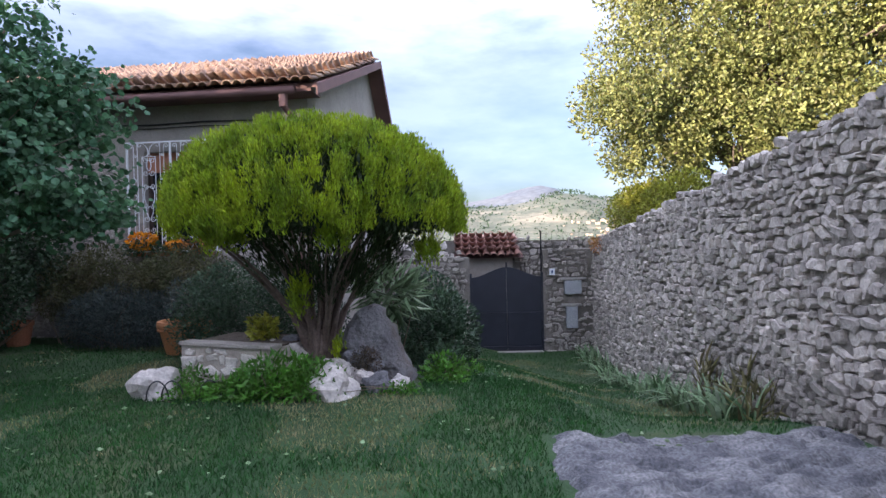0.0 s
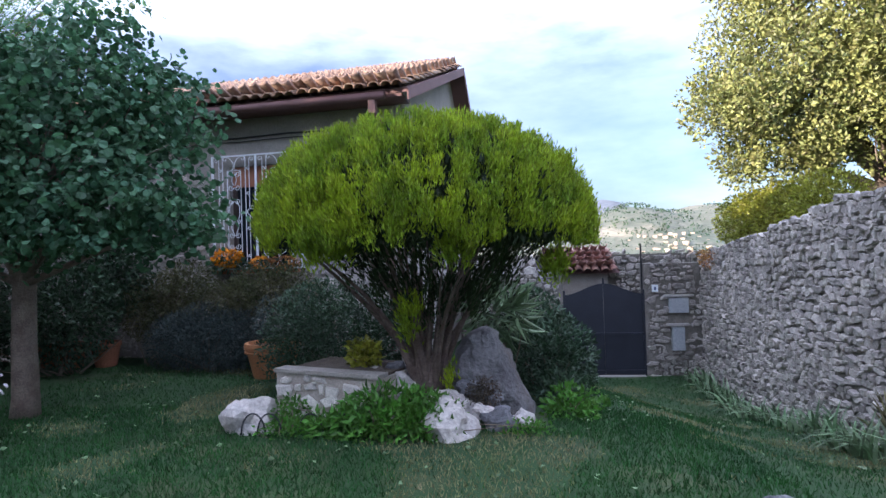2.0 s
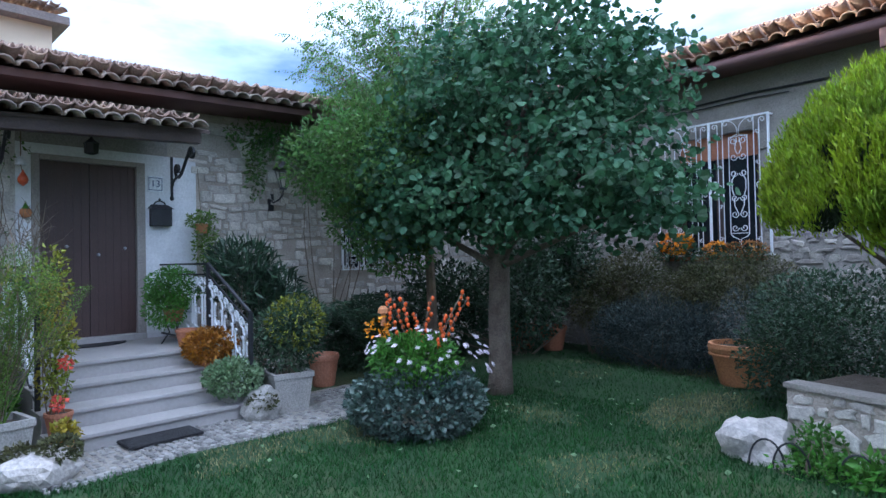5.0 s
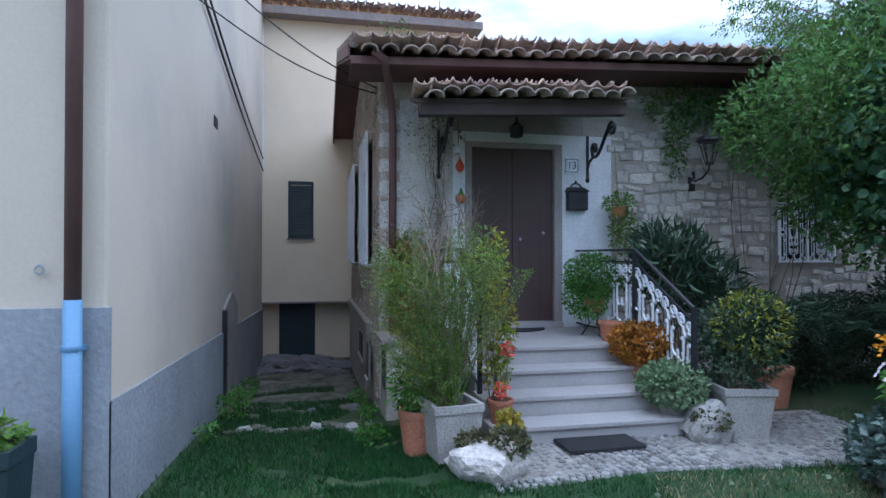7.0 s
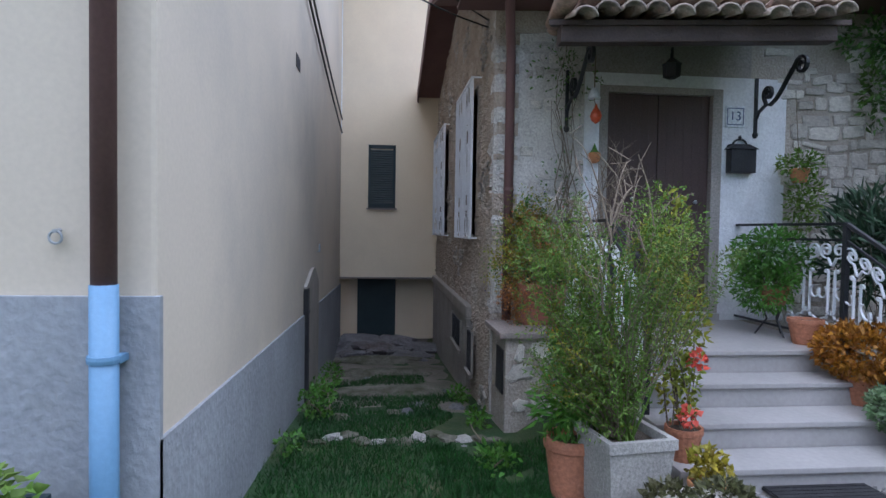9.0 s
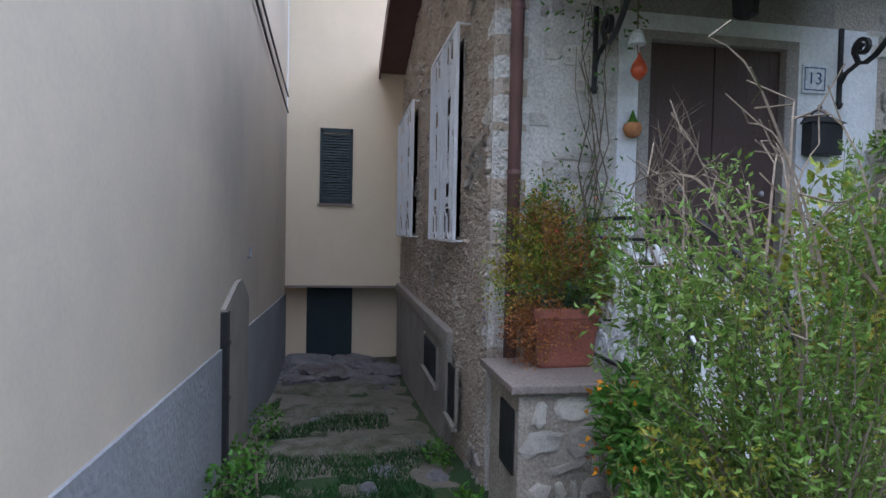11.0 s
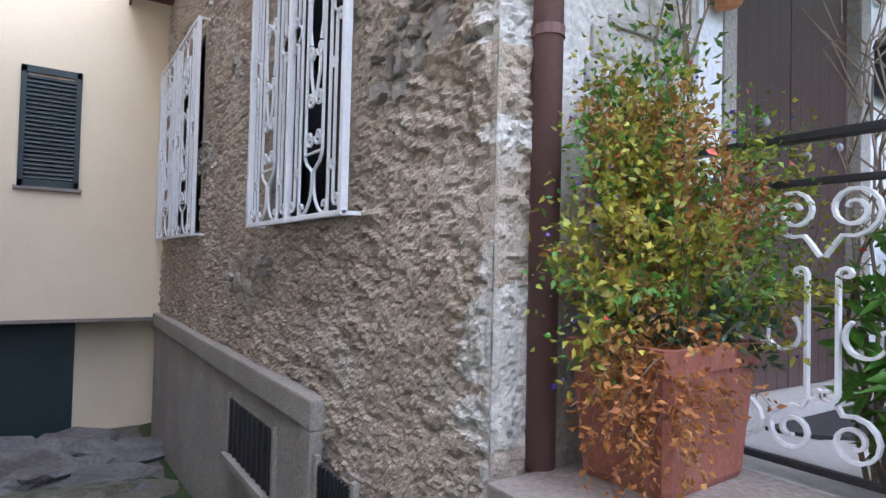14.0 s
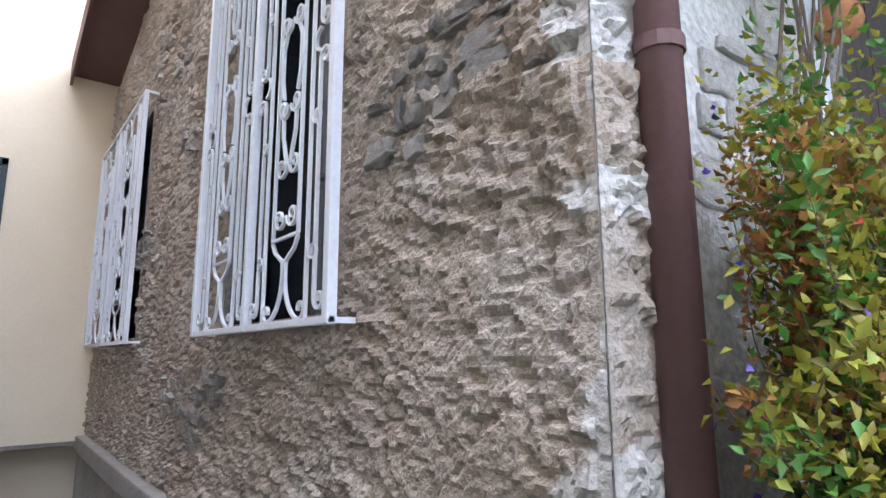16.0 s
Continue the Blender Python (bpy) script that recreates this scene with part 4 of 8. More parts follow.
def grille_panel(mb, m, x0, x1, z0, z1, full=True):
    """Scrolled bars of a window grille, in the plane y = 0 of m."""
    w, h = x1 - x0, z1 - z0
    n = m.to_3x3() @ Vector((0, 1, 0))
    mid = (x0 + x1) / 2
    q = w * 0.16

    def bar(*pts, hw=0.006, ht=0.0045):
        mb.strip([m @ Vector((x, 0, z)) for x, z in pts], n, hw, ht)

    for s in (-1, 1):
        xa, xb = mid + s * w * 0.36, mid + s * q
        # outer bars, curled at both ends towards the frame
        for za, zb in ((z0 + 0.03, z0 + h * 0.48), (z0 + h * 0.52, z1 - 0.03)):
            c_scroll(mb, m, xa, za, zb, w * 0.055, s)
        # inner frame bars
        bar((xb, z0 + h * 0.16), (xb, z1 - h * 0.13))
        # arches at head and foot
        for zc, sg in ((z1, -1), (z0, 1)):
            arc = [(mid + s * (0.010 + q * 1.25 * (1 - math.cos(a))), zc + sg * (0.012 + h * 0.085 * (1 - math.sin(a)))) for a in [math.pi / 2 * i / 8 for i in range(9)]]
            cr = q * 0.30
            cx_, cz_ = arc[-1][0], arc[-1][1] + sg * cr
            curl = [(cx_ + s * cr * (1 - 0.5 * k / 9) * math.sin(a), cz_ - sg * cr * (1 - 0.5 * k / 9) * math.cos(a)) for k, a in enumerate([math.pi * 1.6 * k / 9 for k in range(10)])]
            bar(*[(mid + s * q, zc + sg * h * 0.155), (mid + s * q * 0.75, zc + sg * h * 0.135), (mid + s * 0.012, zc + sg * h * 0.115)] + arc + curl[1:])
        # knots up the middle
        for f in (0.20, 0.30, 0.42, 0.60, 0.72, 0.84):
            zc = z0 + h * f
            pts = spiral(mid + s * q * 0.5, zc, q * 0.42, math.pi if s > 0 else 0, 1.15, s, 12)
            bar(*pts)
        bar((mid + s * q * 0.55, z0 + h * 0.44), (mid + s * q * 0.75, z0 + h * 0.48), (mid + s * q * 0.75, z0 + h * 0.55), (mid + s * q * 0.3, z0 + h * 0.60))
        bar((mid + s * 0.012, z0 + h * 0.30), (mid + s * q * 0.5, z0 + h * 0.36), (mid + s * q * 0.55, z0 + h * 0.42))
        bar((mid + s * 0.012, z0 + h * 0.74), (mid + s * q * 0.35, z0 + h * 0.78), (mid + s * 0.02, z0 + h * 0.86))
        # link to the frame at mid height
        pts = spiral(xa, z0 + h * 0.5, w * 0.06, math.pi / 2, 0.5, s, 8, 1.0)
        bar(*pts)
        # plain upright beside the frame, with two small curls
        bar((mid + s * w * 0.27, z0 + 0.01), (mid + s * w * 0.27, z1 - 0.01))
        for f in (0.12, 0.36, 0.66, 0.88):
            bar(*spiral(mid + s * w * 0.335, z0 + h * f, w * 0.045, 0 if s < 0 else math.pi, 1.2, 1 if f < 0.5 else -1, 10))
    bar((mid - q, z1 - h * 0.13), (mid + q, z1 - h * 0.13))
    bar((mid - q, z0 + h * 0.16), (mid + q, z0 + h * 0.16))


def window_grille(name, label, m, x0, x1, z0, z1, depth, group="", bars=True):
    """A white grille standing off the wall; m: x along the wall, y into it."""
    g = thing(name, label, "window grille", group=group)
    fr = MB()
    r = m.to_3x3()
    for x in (x0, (x0 + x1) / 2, x1):
        fr.box(x - 0.016, x + 0.016, -0.016, 0.016, z0 - 0.01, z1, m, b=0.003)
    for z in (z0, z1):
        fr.box(x0 - 0.016, x1 + 0.016, -0.012, 0.012, z - 0.012, z + 0.012, m, b=0.003)
    part("frame", fr, WHITE_IRON, g)
    for x in (x0, x1):
        for z in (z0, z1):
            part("wall_bracket", MB().box(x - 0.012, x + 0.012, 0.0, depth + 0.05, z - 0.008, z + 0.008, m), WHITE_IRON, g)
    mid = (x0 + x1) / 2
    for a, b in ((x0, mid), (mid, x1)):
        mb = MB()
        grille_panel(mb, m, a + 0.012, b - 0.012, z0, z1)
        part("scrollwork", mb, WHITE_IRON, g)
    return g


GM = Matrix.Translation((0, 2.065, 0))
window_grille("window_grille", "white scrolled wrought iron grille on a rough wall", GM, -11.89, -10.585, 1.43, 3.19, 0.09, "alley window grilles")
window_grille("window_grille", "white scrolled wrought iron grille on a rough wall", GM, -15.37, -13.515, 1.43, 3.19, 0.09, "alley window grilles")
window_grille("window_grille", "white scrolled wrought iron grille with flower boxes", H2 @ Matrix.Translation((0, -0.14, 0)), G2[0], G2[1], G2[2], G2[3], 0.14)
window_grille("window_grille", "small white wrought iron grille on a stone wall", Matrix.Translation((FX + 0.05, 0, 0)) @ pose(0, 0, 0, 0, 0, 90), WIN_Y0 - 0.03, WIN_Y1 + 0.03, WIN_Z0 - 0.03, WIN_Z1, 0.05)
# window of the plastered house
part("window_pane", MB().box(W2[0], W2[1], 0.16, 0.18, W2[2], W2[3], H2), GLASS, house2)
part("blind_box", MB().box(W2[0], W2[1], 0.1, 0.15, W2[3] - 0.36, W2[3], H2, b=0.01), TERRACOTTA, house2, "reddish brown shutter box")
part("window_frame", MB().box(0.0, 0.08, 0.1, 0.16, W2[2], W2[3] - 0.36, H2).box(W2[0], W2[0] + 0.06, 0.1, 0.16, W2[2], W2[3] - 0.36, H2).box(W2[1] - 0.06, W2[1], 0.1, 0.16, W2[2], W2[3] - 0.36, H2), DARK_WOOD, house2)
rubble(house2, H2, L2 + 0.2, R2, lambda u: -1.0, lambda u: 3.1 + 0.25 * math.sin(u * 3), 0.25, 0.11, 0.03, (RUBBLE, RUBBLE_J),
       lambda u, z: not (W2[0] - 0.08 < u < W2[1] + 0.1 and z > W2[2] - 0.1) and noise.noise(Vector((u, z * 1.5, 3))) > -0.28, lambda u, z: z > 1.0 and u > -2, seed=21, limit=120)
part("cable_band", MB().tube([H2 @ Vector((L2 + i * 0.5, -0.03, 3.90 + 0.012 * math.sin(i * 1.7))) for i in range(15)], 0.018, 5).tube([H2 @ Vector((L2 + i * 0.5, -0.03, 3.83 + 0.01 * math.sin(i * 2.3))) for i in range(14)], 0.01, 5), CABLE, house2, "black cables along the wall")
tile_slope(house2, H2 @ Matrix.Translation((L2, -0.62, EAVE_Z - 0.05)), V0 - L2 - 0.05, (RIDGE_Y + 0.62) / math.cos(p2), p2, TILE, TILE_FAR, step=0.2, row=0.38, limit=300, seed=6)
ridge2 = MB()
me_r, mb_r = tile_mesh(0.5, 0.13, 0.02, 0.11, TILE)
for i in range(18):
    ridge2.add([H2 @ Matrix.Translation((L2 + 0.45 * (i + 1), RIDGE_Y, RIDGE_Z + 0.02)) @ pose(0, 0, 0, 0, 0, -90) @ Vector(p) for p in mb_r.v], mb_r.f)
part("ridge_tiles", ridge2, TILE_FAR, house2, smooth=True)
part("gutter", MB().tube([H2 @ Vector((L2, -0.60, EAVE_Z - 0.10)), H2 @ Vector((V0 - 0.35, -0.60, EAVE_Z - 0.12))], 0.065, 10), OXIDE, house2, smooth=True)
part("soffit", MB().box(L2, V0 - 0.1, -0.5, 0.0, EAVE_Z - 0.13, EAVE_Z - 0.08, H2), OXIDE, house2)
part("gutter_outlet", MB().box(V0 - 0.62, V0 - 0.5, -0.62, -0.5, EAVE_Z - 0.40, EAVE_Z - 0.1, H2, b=0.02).tube([H2 @ Vector(p) for p in ((V0 - 0.56, -0.56, EAVE_Z - 0.38), (V0 - 0.5, -0.3, EAVE_Z - 0.52), (V0 - 0.48, -0.06, EAVE_Z - 0.6), (V0 - 0.48, -0.06, 0.0))], 0.05, 8), OXIDE, house2)
vb = MB()
for (ya, za), (yb, zb) in (((-0.52, EAVE_Z - 0.2), (RIDGE_Y, RIDGE_Z - 0.16)), ((RIDGE_Y, RIDGE_Z - 0.16), (5.9, EAVE_Z - 0.2))):
    vb.add([H2 @ Vector(p) for p in ((V0, ya, za), (V0, yb, zb), (V0, yb, zb + 0.18), (V0, ya, za + 0.18), (V0 + 0.025, ya, za), (V0 + 0.025, yb, zb), (V0 + 0.025, yb, zb + 0.18), (V0 + 0.025, ya, za + 0.18))],
           [(3, 2, 1, 0), (4, 5, 6, 7), (0, 1, 5, 4), (2, 3, 7, 6), (0, 4, 7, 3)])
part("verge_board", vb, OXIDE, house2, "brown painted verge board")

# ---- roof tiles of the house with the door ----
tile_slope(house, RISE @ wall_frame(-8.90, 1.78, 0, 1, 3.72), 9.6, 3.72 / math.cos(PF), PF, TILE_OLD, TILE_FAR, step=0.2, row=0.40, limit=240, seed=9)
part("verge_tiles", MB().tube([(-8.95, 1.80, 3.79), (-12.6, 1.80, 4.92), (-15.6, 1.80, 4.16)], 0.07, 8), TILE_OLD, house)
dp = MB().tube([(-8.94, 2.0, 3.70), (-8.95, 2.12, 3.62), (-9.3, 2.2, 3.50), (-9.62, 2.28, 3.30), (-9.69, 2.30, 3.1), (-9.69, 2.30, 0.657)], 0.044, 12)
part("downpipe", dp, OXIDE, house, "dark red-brown painted metal downpipe", smooth=True)
for z in (3.0, 1.9):
    part("pipe_collar", MB().lathe([(0.05, 0), (0.05, 0.03)], (-9.69, 2.30, z), 12), OXIDE, house)

# ---- door canopy ----
canopy = thing("door_canopy", "small tiled canopy on dark wooden beams over the door", "canopy")
CY0, CY1, CXF = 2.32, 4.75, -8.46
cz, cb = 3.12, 3.47
pc = math.atan2(cb - cz - 0.05, FX - CXF) if FX > CXF else math.atan2(cb - cz - 0.05, CXF - FX)
SC = Matrix(((1, 0, 0, 0), (0, 1, 0, 0), (0, 0.05, 1, -0.205), (0, 0, 0, 1)))      # the canopy sags towards the alley
part("boarding", MB().add([SC @ Vector(p) for p in [(CXF, CY0, cz + 0.02), (CXF, CY1, cz + 0.02), (FX, CY1 - 0.3, cb), (FX, CY0 + 0.45, cb), (CXF, CY0, cz + 0.06), (CXF, CY1, cz + 0.06), (FX, CY1 - 0.3, cb + 0.04), (FX, CY0 + 0.45, cb + 0.04)]],
                          [(0, 3, 2, 1), (4, 5, 6, 7), (0, 1, 5, 4), (1, 2, 6, 5), (0, 4, 7, 3)]), DARK_WOOD, canopy)
part("front_beam", MB().box(CXF - 0.14, CXF - 0.02, CY0 + 0.1, CY1 - 0.1, cz - 0.10, cz + 0.03, SC, b=0.01), DARK_WOOD, canopy, "dark wooden front beam")
tile_slope(canopy, SC @ wall_frame(CXF + 0.04, CY0 + 0.02, 0, 1, cz + 0.005), CY1 - CY0 - 0.16, (CXF - FX) / math.cos(pc), pc, TILE_OLD, TILE_FAR, step=0.185, row=0.34, limit=60, seed=15, hip=0.13)
for y in (2.85, 4.77):
    br = MB()
    m = Matrix.Translation((FX + 0.02, y, 0))
    br.box(FX + 0.005, FX + 0.035, y - 0.015, y + 0.015, 2.50, cz - 0.06, b=0.004)
    br.lathe([(0.012, 0.0), (0.026, 0.02), (0.03, 0.04), (0.016, 0.06)], (FX + 0.02, y, 2.47), 8)
    curl = spiral(0.19, 2.87, 0.075, -math.pi * 0.75, 1.4, -1, 18, 0.25)
    sweep = [(0.137, 2.817), (0.16, 2.77), (0.22, 2.755), (0.30, 2.79), (0.38, 2.86), (0.46, 2.95), (0.54, 3.03)]
    top = spiral(0.64, 3.02, 0.085, math.pi * 0.75, 1.35, -1, 18, 0.25)
    br.strip([m @ Vector((x, 0, z)) for x, z in curl[::-1] + sweep[1:] + top], (0, 1, 0), 0.016, 0.012)
    br.strip([m @ Vector((x, 0, z)) for x, z in ((0.01, 2.66), (0.05, 2.72), (0.16, 2.77))], (0, 1, 0), 0.014, 0.009)
    part("iron_bracket", br, IRON, canopy, "black scrolled iron bracket")
lamp = thing("porch_lantern", "dark hexagonal hanging lantern under the canopy", "lantern")
part("body", MB().lathe([(0.04, 0), (0.075, 0.015), (0.08, 0.12), (0.09, 0.13), (0.04, 0.17), (0.015, 0.19), (0.012, 0.28)], (-9.3, 3.70, 2.92), 6), IRON, lamp)

# ---- things by the door ----
plate = thing("number_plate", "white glazed house number tile with blue border", "number plate", pose(0, 0.095, 0.033))
part("tile", MB().box(FX + 0.012, FX + 0.03, 4.36, 4.56, 2.54, 2.75, b=0.006), CERAMIC, plate)
for i, (y, z, w, h) in enumerate(((4.46, 2.725, 0.17, 0.008), (4.46, 2.565, 0.17, 0.008), (4.377, 2.645, 0.008, 0.16), (4.543, 2.645, 0.008, 0.16))):
    part("border", MB().box(FX + 0.03, FX + 0.032, y - w / 2, y + w / 2, z - h / 2, z + h / 2), CERAMIC_BLUE, plate)
cu = bpy.data.curves.new("number", "FONT")
cu.body, cu.size, cu.align_x, cu.align_y, cu.extrude = "13", 0.125, "CENTER", "CENTER", 0.001
cu.materials.append(CERAMIC_BLUE)
num = new("number", cu)
num.matrix_basis = pose(FX + 0.0325, 4.46, 2.645, 90, 0, 90)
num.parent = plate
mbx = thing("letter_box", "black metal letter box with a pitched lid", "letter box", pose(0, 0.097, 0.02))
part("body", MB().box(FX + 0.012, FX + 0.11, 4.38, 4.64, 2.10, 2.33, b=0.008), IRON, mbx)
part("lid", MB().add([(FX + 0.012, 4.36, 2.33), (FX + 0.125, 4.36, 2.33), (FX + 0.125, 4.66, 2.33), (FX + 0.012, 4.66, 2.33), (FX + 0.012, 4.40, 2.385), (FX + 0.06, 4.42, 2.385), (FX + 0.06, 4.60, 2.385), (FX + 0.012, 4.62, 2.385)],
                     [(0, 3, 2, 1), (4, 5, 6, 7), (0, 1, 5, 4), (1, 2, 6, 5), (2, 3, 7, 6)]), IRON, mbx)
part("crest", MB().strip([(FX + 0.03, 4.51 + 0.07 * math.cos(a), 2.385 + 0.05 * math.sin(a)) for a in [math.pi * i / 8 for i in range(9)]], (1, 0, 0), 0.006, 0.008).lathe([(0.012, 0), (0.018, 0.02), (0.004, 0.04)], (FX + 0.03, 4.51, 2.435), 8), IRON, mbx)
chime = thing("wind_chime", "cream clay bell and red clay bird on a cord", "wind chime", pose(0, 0.06, 0.19))
part("cord", MB().tube([(FX + 0.25, 2.98, 2.96), (FX + 0.24, 2.98, 2.62)], 0.006, 5).tube([(FX + 0.24, 2.98, 2.56), (FX + 0.24, 3.0, 2.46)], 0.004, 4), TWIG, chime)
part("bell", MB().lathe([(0.012, 0.10), (0.03, 0.09), (0.045, 0.05), (0.06, 0.0), (0.05, 0.0)][::-1], (FX + 0.24, 2.98, 2.56), 14), CERAMIC, chime, "cream clay bell", smooth=True)
part("bird", MB().lathe([(0.008, -0.07), (0.042, -0.04), (0.056, 0.0), (0.045, 0.035), (0.016, 0.08), (0.006, 0.11)], (FX + 0.24, 3.0, 2.40), 12, 1.0, 1.0), REDGLAZE, chime, "red glazed clay drop", smooth=True)
hp = thing("hanging_clay_pot", "orange clay pot with a green cap on the wall", "clay pot", pose(0, 0.097, 0.037))
part("bowl", MB().lathe([(0.015, -0.06), (0.048, -0.045), (0.064, 0.0), (0.055, 0.036), (0.03, 0.045)], (FX + 0.066, 3.02, 2.20), 16), TERRA_ORANGE, hp, smooth=True)
part("cap", MB().lathe([(0.045, 0.04), (0.026, 0.068), (0.008, 0.115), (0.003, 0.13)], (FX + 0.066, 3.02, 2.20), 10), L_BRIGHT, hp, "green leaf-shaped cap")
lan = thing("wall_lantern", "black wrought iron lantern on a scrolled wall bracket", "lantern")
part("cage_roof", MB().lathe([(0.13, 0.25), (0.17, 0.27), (0.12, 0.33), (0.03, 0.36), (0.012, 0.42)], (FX + 0.38, 6.25, 2.72), 6), IRON, lan)
cage = MB().lathe([(0.05, -0.03), (0.055, 0.0)], (FX + 0.38, 6.25, 2.72), 6)
for k in range(6):
    a = math.pi * k / 3
    cage.tube([(FX + 0.38 + 0.05 * math.cos(a), 6.25 + 0.05 * math.sin(a), 2.72), (FX + 0.38 + 0.12 * math.cos(a), 6.25 + 0.12 * math.sin(a), 2.98)], 0.008, 5)
part("cage", cage, IRON, lan)
part("arm", MB().tube([(FX, 6.25, 2.55), (FX + 0.1, 6.25, 2.52), (FX + 0.25, 6.25, 2.55), (FX + 0.36, 6.25, 2.62), (FX + 0.38, 6.25, 2.70)], 0.012, 6).box(FX - 0.01, FX + 0.015, 6.2, 6.3, 2.4, 2.66, b=0.006), IRON, lan)

# ---- steps, landing, low block ----
steps = thing("entrance_steps", "four pale stone steps up to the front door", "steps")
XN = [-7.27, -7.58, -7.90, -8.20]
for i, x in enumerate(XN):
    zt = 0.165 * (i + 1)
    back = FX if i == 3 else XN[i + 1] - 0.02
    part("tread", MB().box(back, x, 2.81, 4.66, zt - 0.035, zt, b=0.006), STEP_STONE, steps)
    part("riser", MB().box(back if i == 3 else XN[i + 1] - 0.05, x - 0.03, 2.83, 4.64, -0.15, zt - 0.036), STEP_STONE, steps)
blk = thing("side_block", "low stone block with a pinkish slab top beside the steps", "plinth")
part("masonry", MB().box(-9.60, -8.98, 2.15, 2.80, -0.7, 0.615, b=0.01), MORTAR, blk)
part("slab", MB().box(-9.67, -8.93, 2.09, 2.82, 0.617, 0.665, b=0.008), SLAB, blk, "pinkish stone slab")
part("vent_grille", MB().box(-9.32, -9.04, 2.135, 2.148, 0.12, 0.50, b=0.004), IRON, blk)
rubble(blk, wall_frame(-8.98, 2.15, 0, 1), 0.02, 0.64, lambda u: -0.1, lambda u: 0.58, 0.2, 0.13, 0.02, (PALE_STONE, PALE_STONE_J), None, always, seed=31, gap=0.015)

mat1 = thing("door_mat", "black rubber mat on the cobbles before the steps", "mat")
mm = MB()
for i in range(9):
    mm.box(-7.35 + i * 0.042, -7.35 + i * 0.042 + 0.036, 3.33, 3.97, 0.036, 0.055)
for i in range(15):
    mm.box(-7.36, -6.975, 3.325 + i * 0.0445, 3.345 + i * 0.0445, 0.034, 0.046)
part("ribs", mm, RUBBER_AND_SHADE, mat1)
mat2 = thing("threshold_mat", "dark half-round mat at the door sill", "mat")
part("pile", MB().add([(FX + 0.12 + 0.3 * math.sin(a), 3.72 - 0.42 * math.cos(a), zz) for zz in (0.662, 0.675) for a in [math.pi * i / 14 for i in range(15)]], [tuple(range(14, -1, -1)), tuple(range(15, 30))] + [(i, i + 1, 16 + i, 15 + i) for i in range(14)]), RUBBER_AND_SHADE, mat2)


def railing(name, y, x_wall, x_post, x_low, label):
    """Black handrail and posts with white scrolled panels: level at the landing, then down the steps."""
    g = thing(name, label, "railing", group="step railings")
    zt, zl = 0.66, 1.61
    zf = lambda x: zt if x < x_post else zt - (x - x_post) * 0.53
    part("handrail", MB().box(x_wall, x_post + 0.02, y - 0.022, y + 0.022, zl - 0.012, zl + 0.012, b=0.004).tube([(x_post, y, zl), (x_low, y, zf(x_low) + 0.95)], 0.02, 6), IRON, g, "black iron handrail")
    part("under_rail", MB().box(x_wall, x_post, y - 0.012, y + 0.012, zl - 0.135, zl - 0.115, b=0.003).tube([(x_post, y, zl - 0.125), (x_low, y, zf(x_low) + 0.825)], 0.012, 6), IRON, g)
    part("bottom_rail", MB().box(x_wall, x_post, y - 0.012, y + 0.012, zt + 0.04, zt + 0.06, b=0.003).tube([(x_post, y, zt + 0.05), (x_low, y, zf(x_low) + 0.05)], 0.012, 6), IRON, g)
    for x in (x_post, x_low):
        part("post", MB().box(x - 0.02, x + 0.02, y - 0.02, y + 0.02, zf(x) - 0.02, zf(x) + 0.95, b=0.004), IRON, g)
    for a, b in ((x_wall + 0.05, x_post), (x_post, x_low)):
        k = max(2, int(round((b - a) / 0.27)))
        for i in range(k):
            mb = MB()
            x0, x1 = a + (b - a) * i / k, a + (b - a) * (i + 1) / k
            xm, w = (x0 + x1) / 2, x1 - x0
            m = Matrix.Translation((0, y, zf(xm)))
            lean = (zf(x1) - zf(x0)) / w

            def st(pts, hw=0.010, ht=0.0045):
                mb.strip([m @ Vector((x, 0, z + lean * (x - xm))) for x, z in pts], (0, 1, 0), hw, ht)

            r = w * 0.245
            for s in (-1, 1):
                # curls that face each other under the rail, each swept down to the foot of the next
                st([(xm + s * w * 0.02, 0.62), (xm + s * w * 0.10, 0.655)] + spiral(xm + s * w * 0.25, 0.745, r, -math.pi * (0.5 + 0.12 * s), 1.75, s, 24, 0.22))
                # tall bars hooked at the head, curled at the foot
                xx = xm + s * w * 0.13
                hook = spiral(xx + s * 0.02, 0.575, 0.02, math.pi if s > 0 else 0, 0.9, -s, 8)
                foot = spiral(xx - s * 0.024, 0.255, 0.024, 0 if s > 0 else math.pi, 0.9, -s, 8)
                st(hook[::-1] + [(xx, 0.4)] + foot)
                # small C between the bars of neighbours
                c = [(x, z + lean * (x - xm)) for x, z in spiral(xm + s * w * 0.36, 0.41, 0.055, -s * 0.9 + (0 if s < 0 else math.pi), 0.75, s, 14, 0.75)]
                mb.strip([m @ Vector((x, 0, z)) for x, z in c], (0, 1, 0), 0.010, 0.0045)
                # curls along the bottom rail
                st([(xx, 0.23)] + spiral(xm + s * w * 0.26, 0.145, r * 0.95, math.pi / 2 + s * 0.4, 1.6, -s, 22, 0.22))
            part("scroll_panel", mb, WHITE_IRON, g, "white scrolled iron panel")
    return g


# railings of the steps
railing("railing", 2.84, FX + 0.02, -8.45, -7.80, "black handrail with white scrolled iron panels by the steps")
railing("railing", 4.62, FX + 0.02, -8.28, -7.30, "black handrail with white scrolled iron panels by the steps")

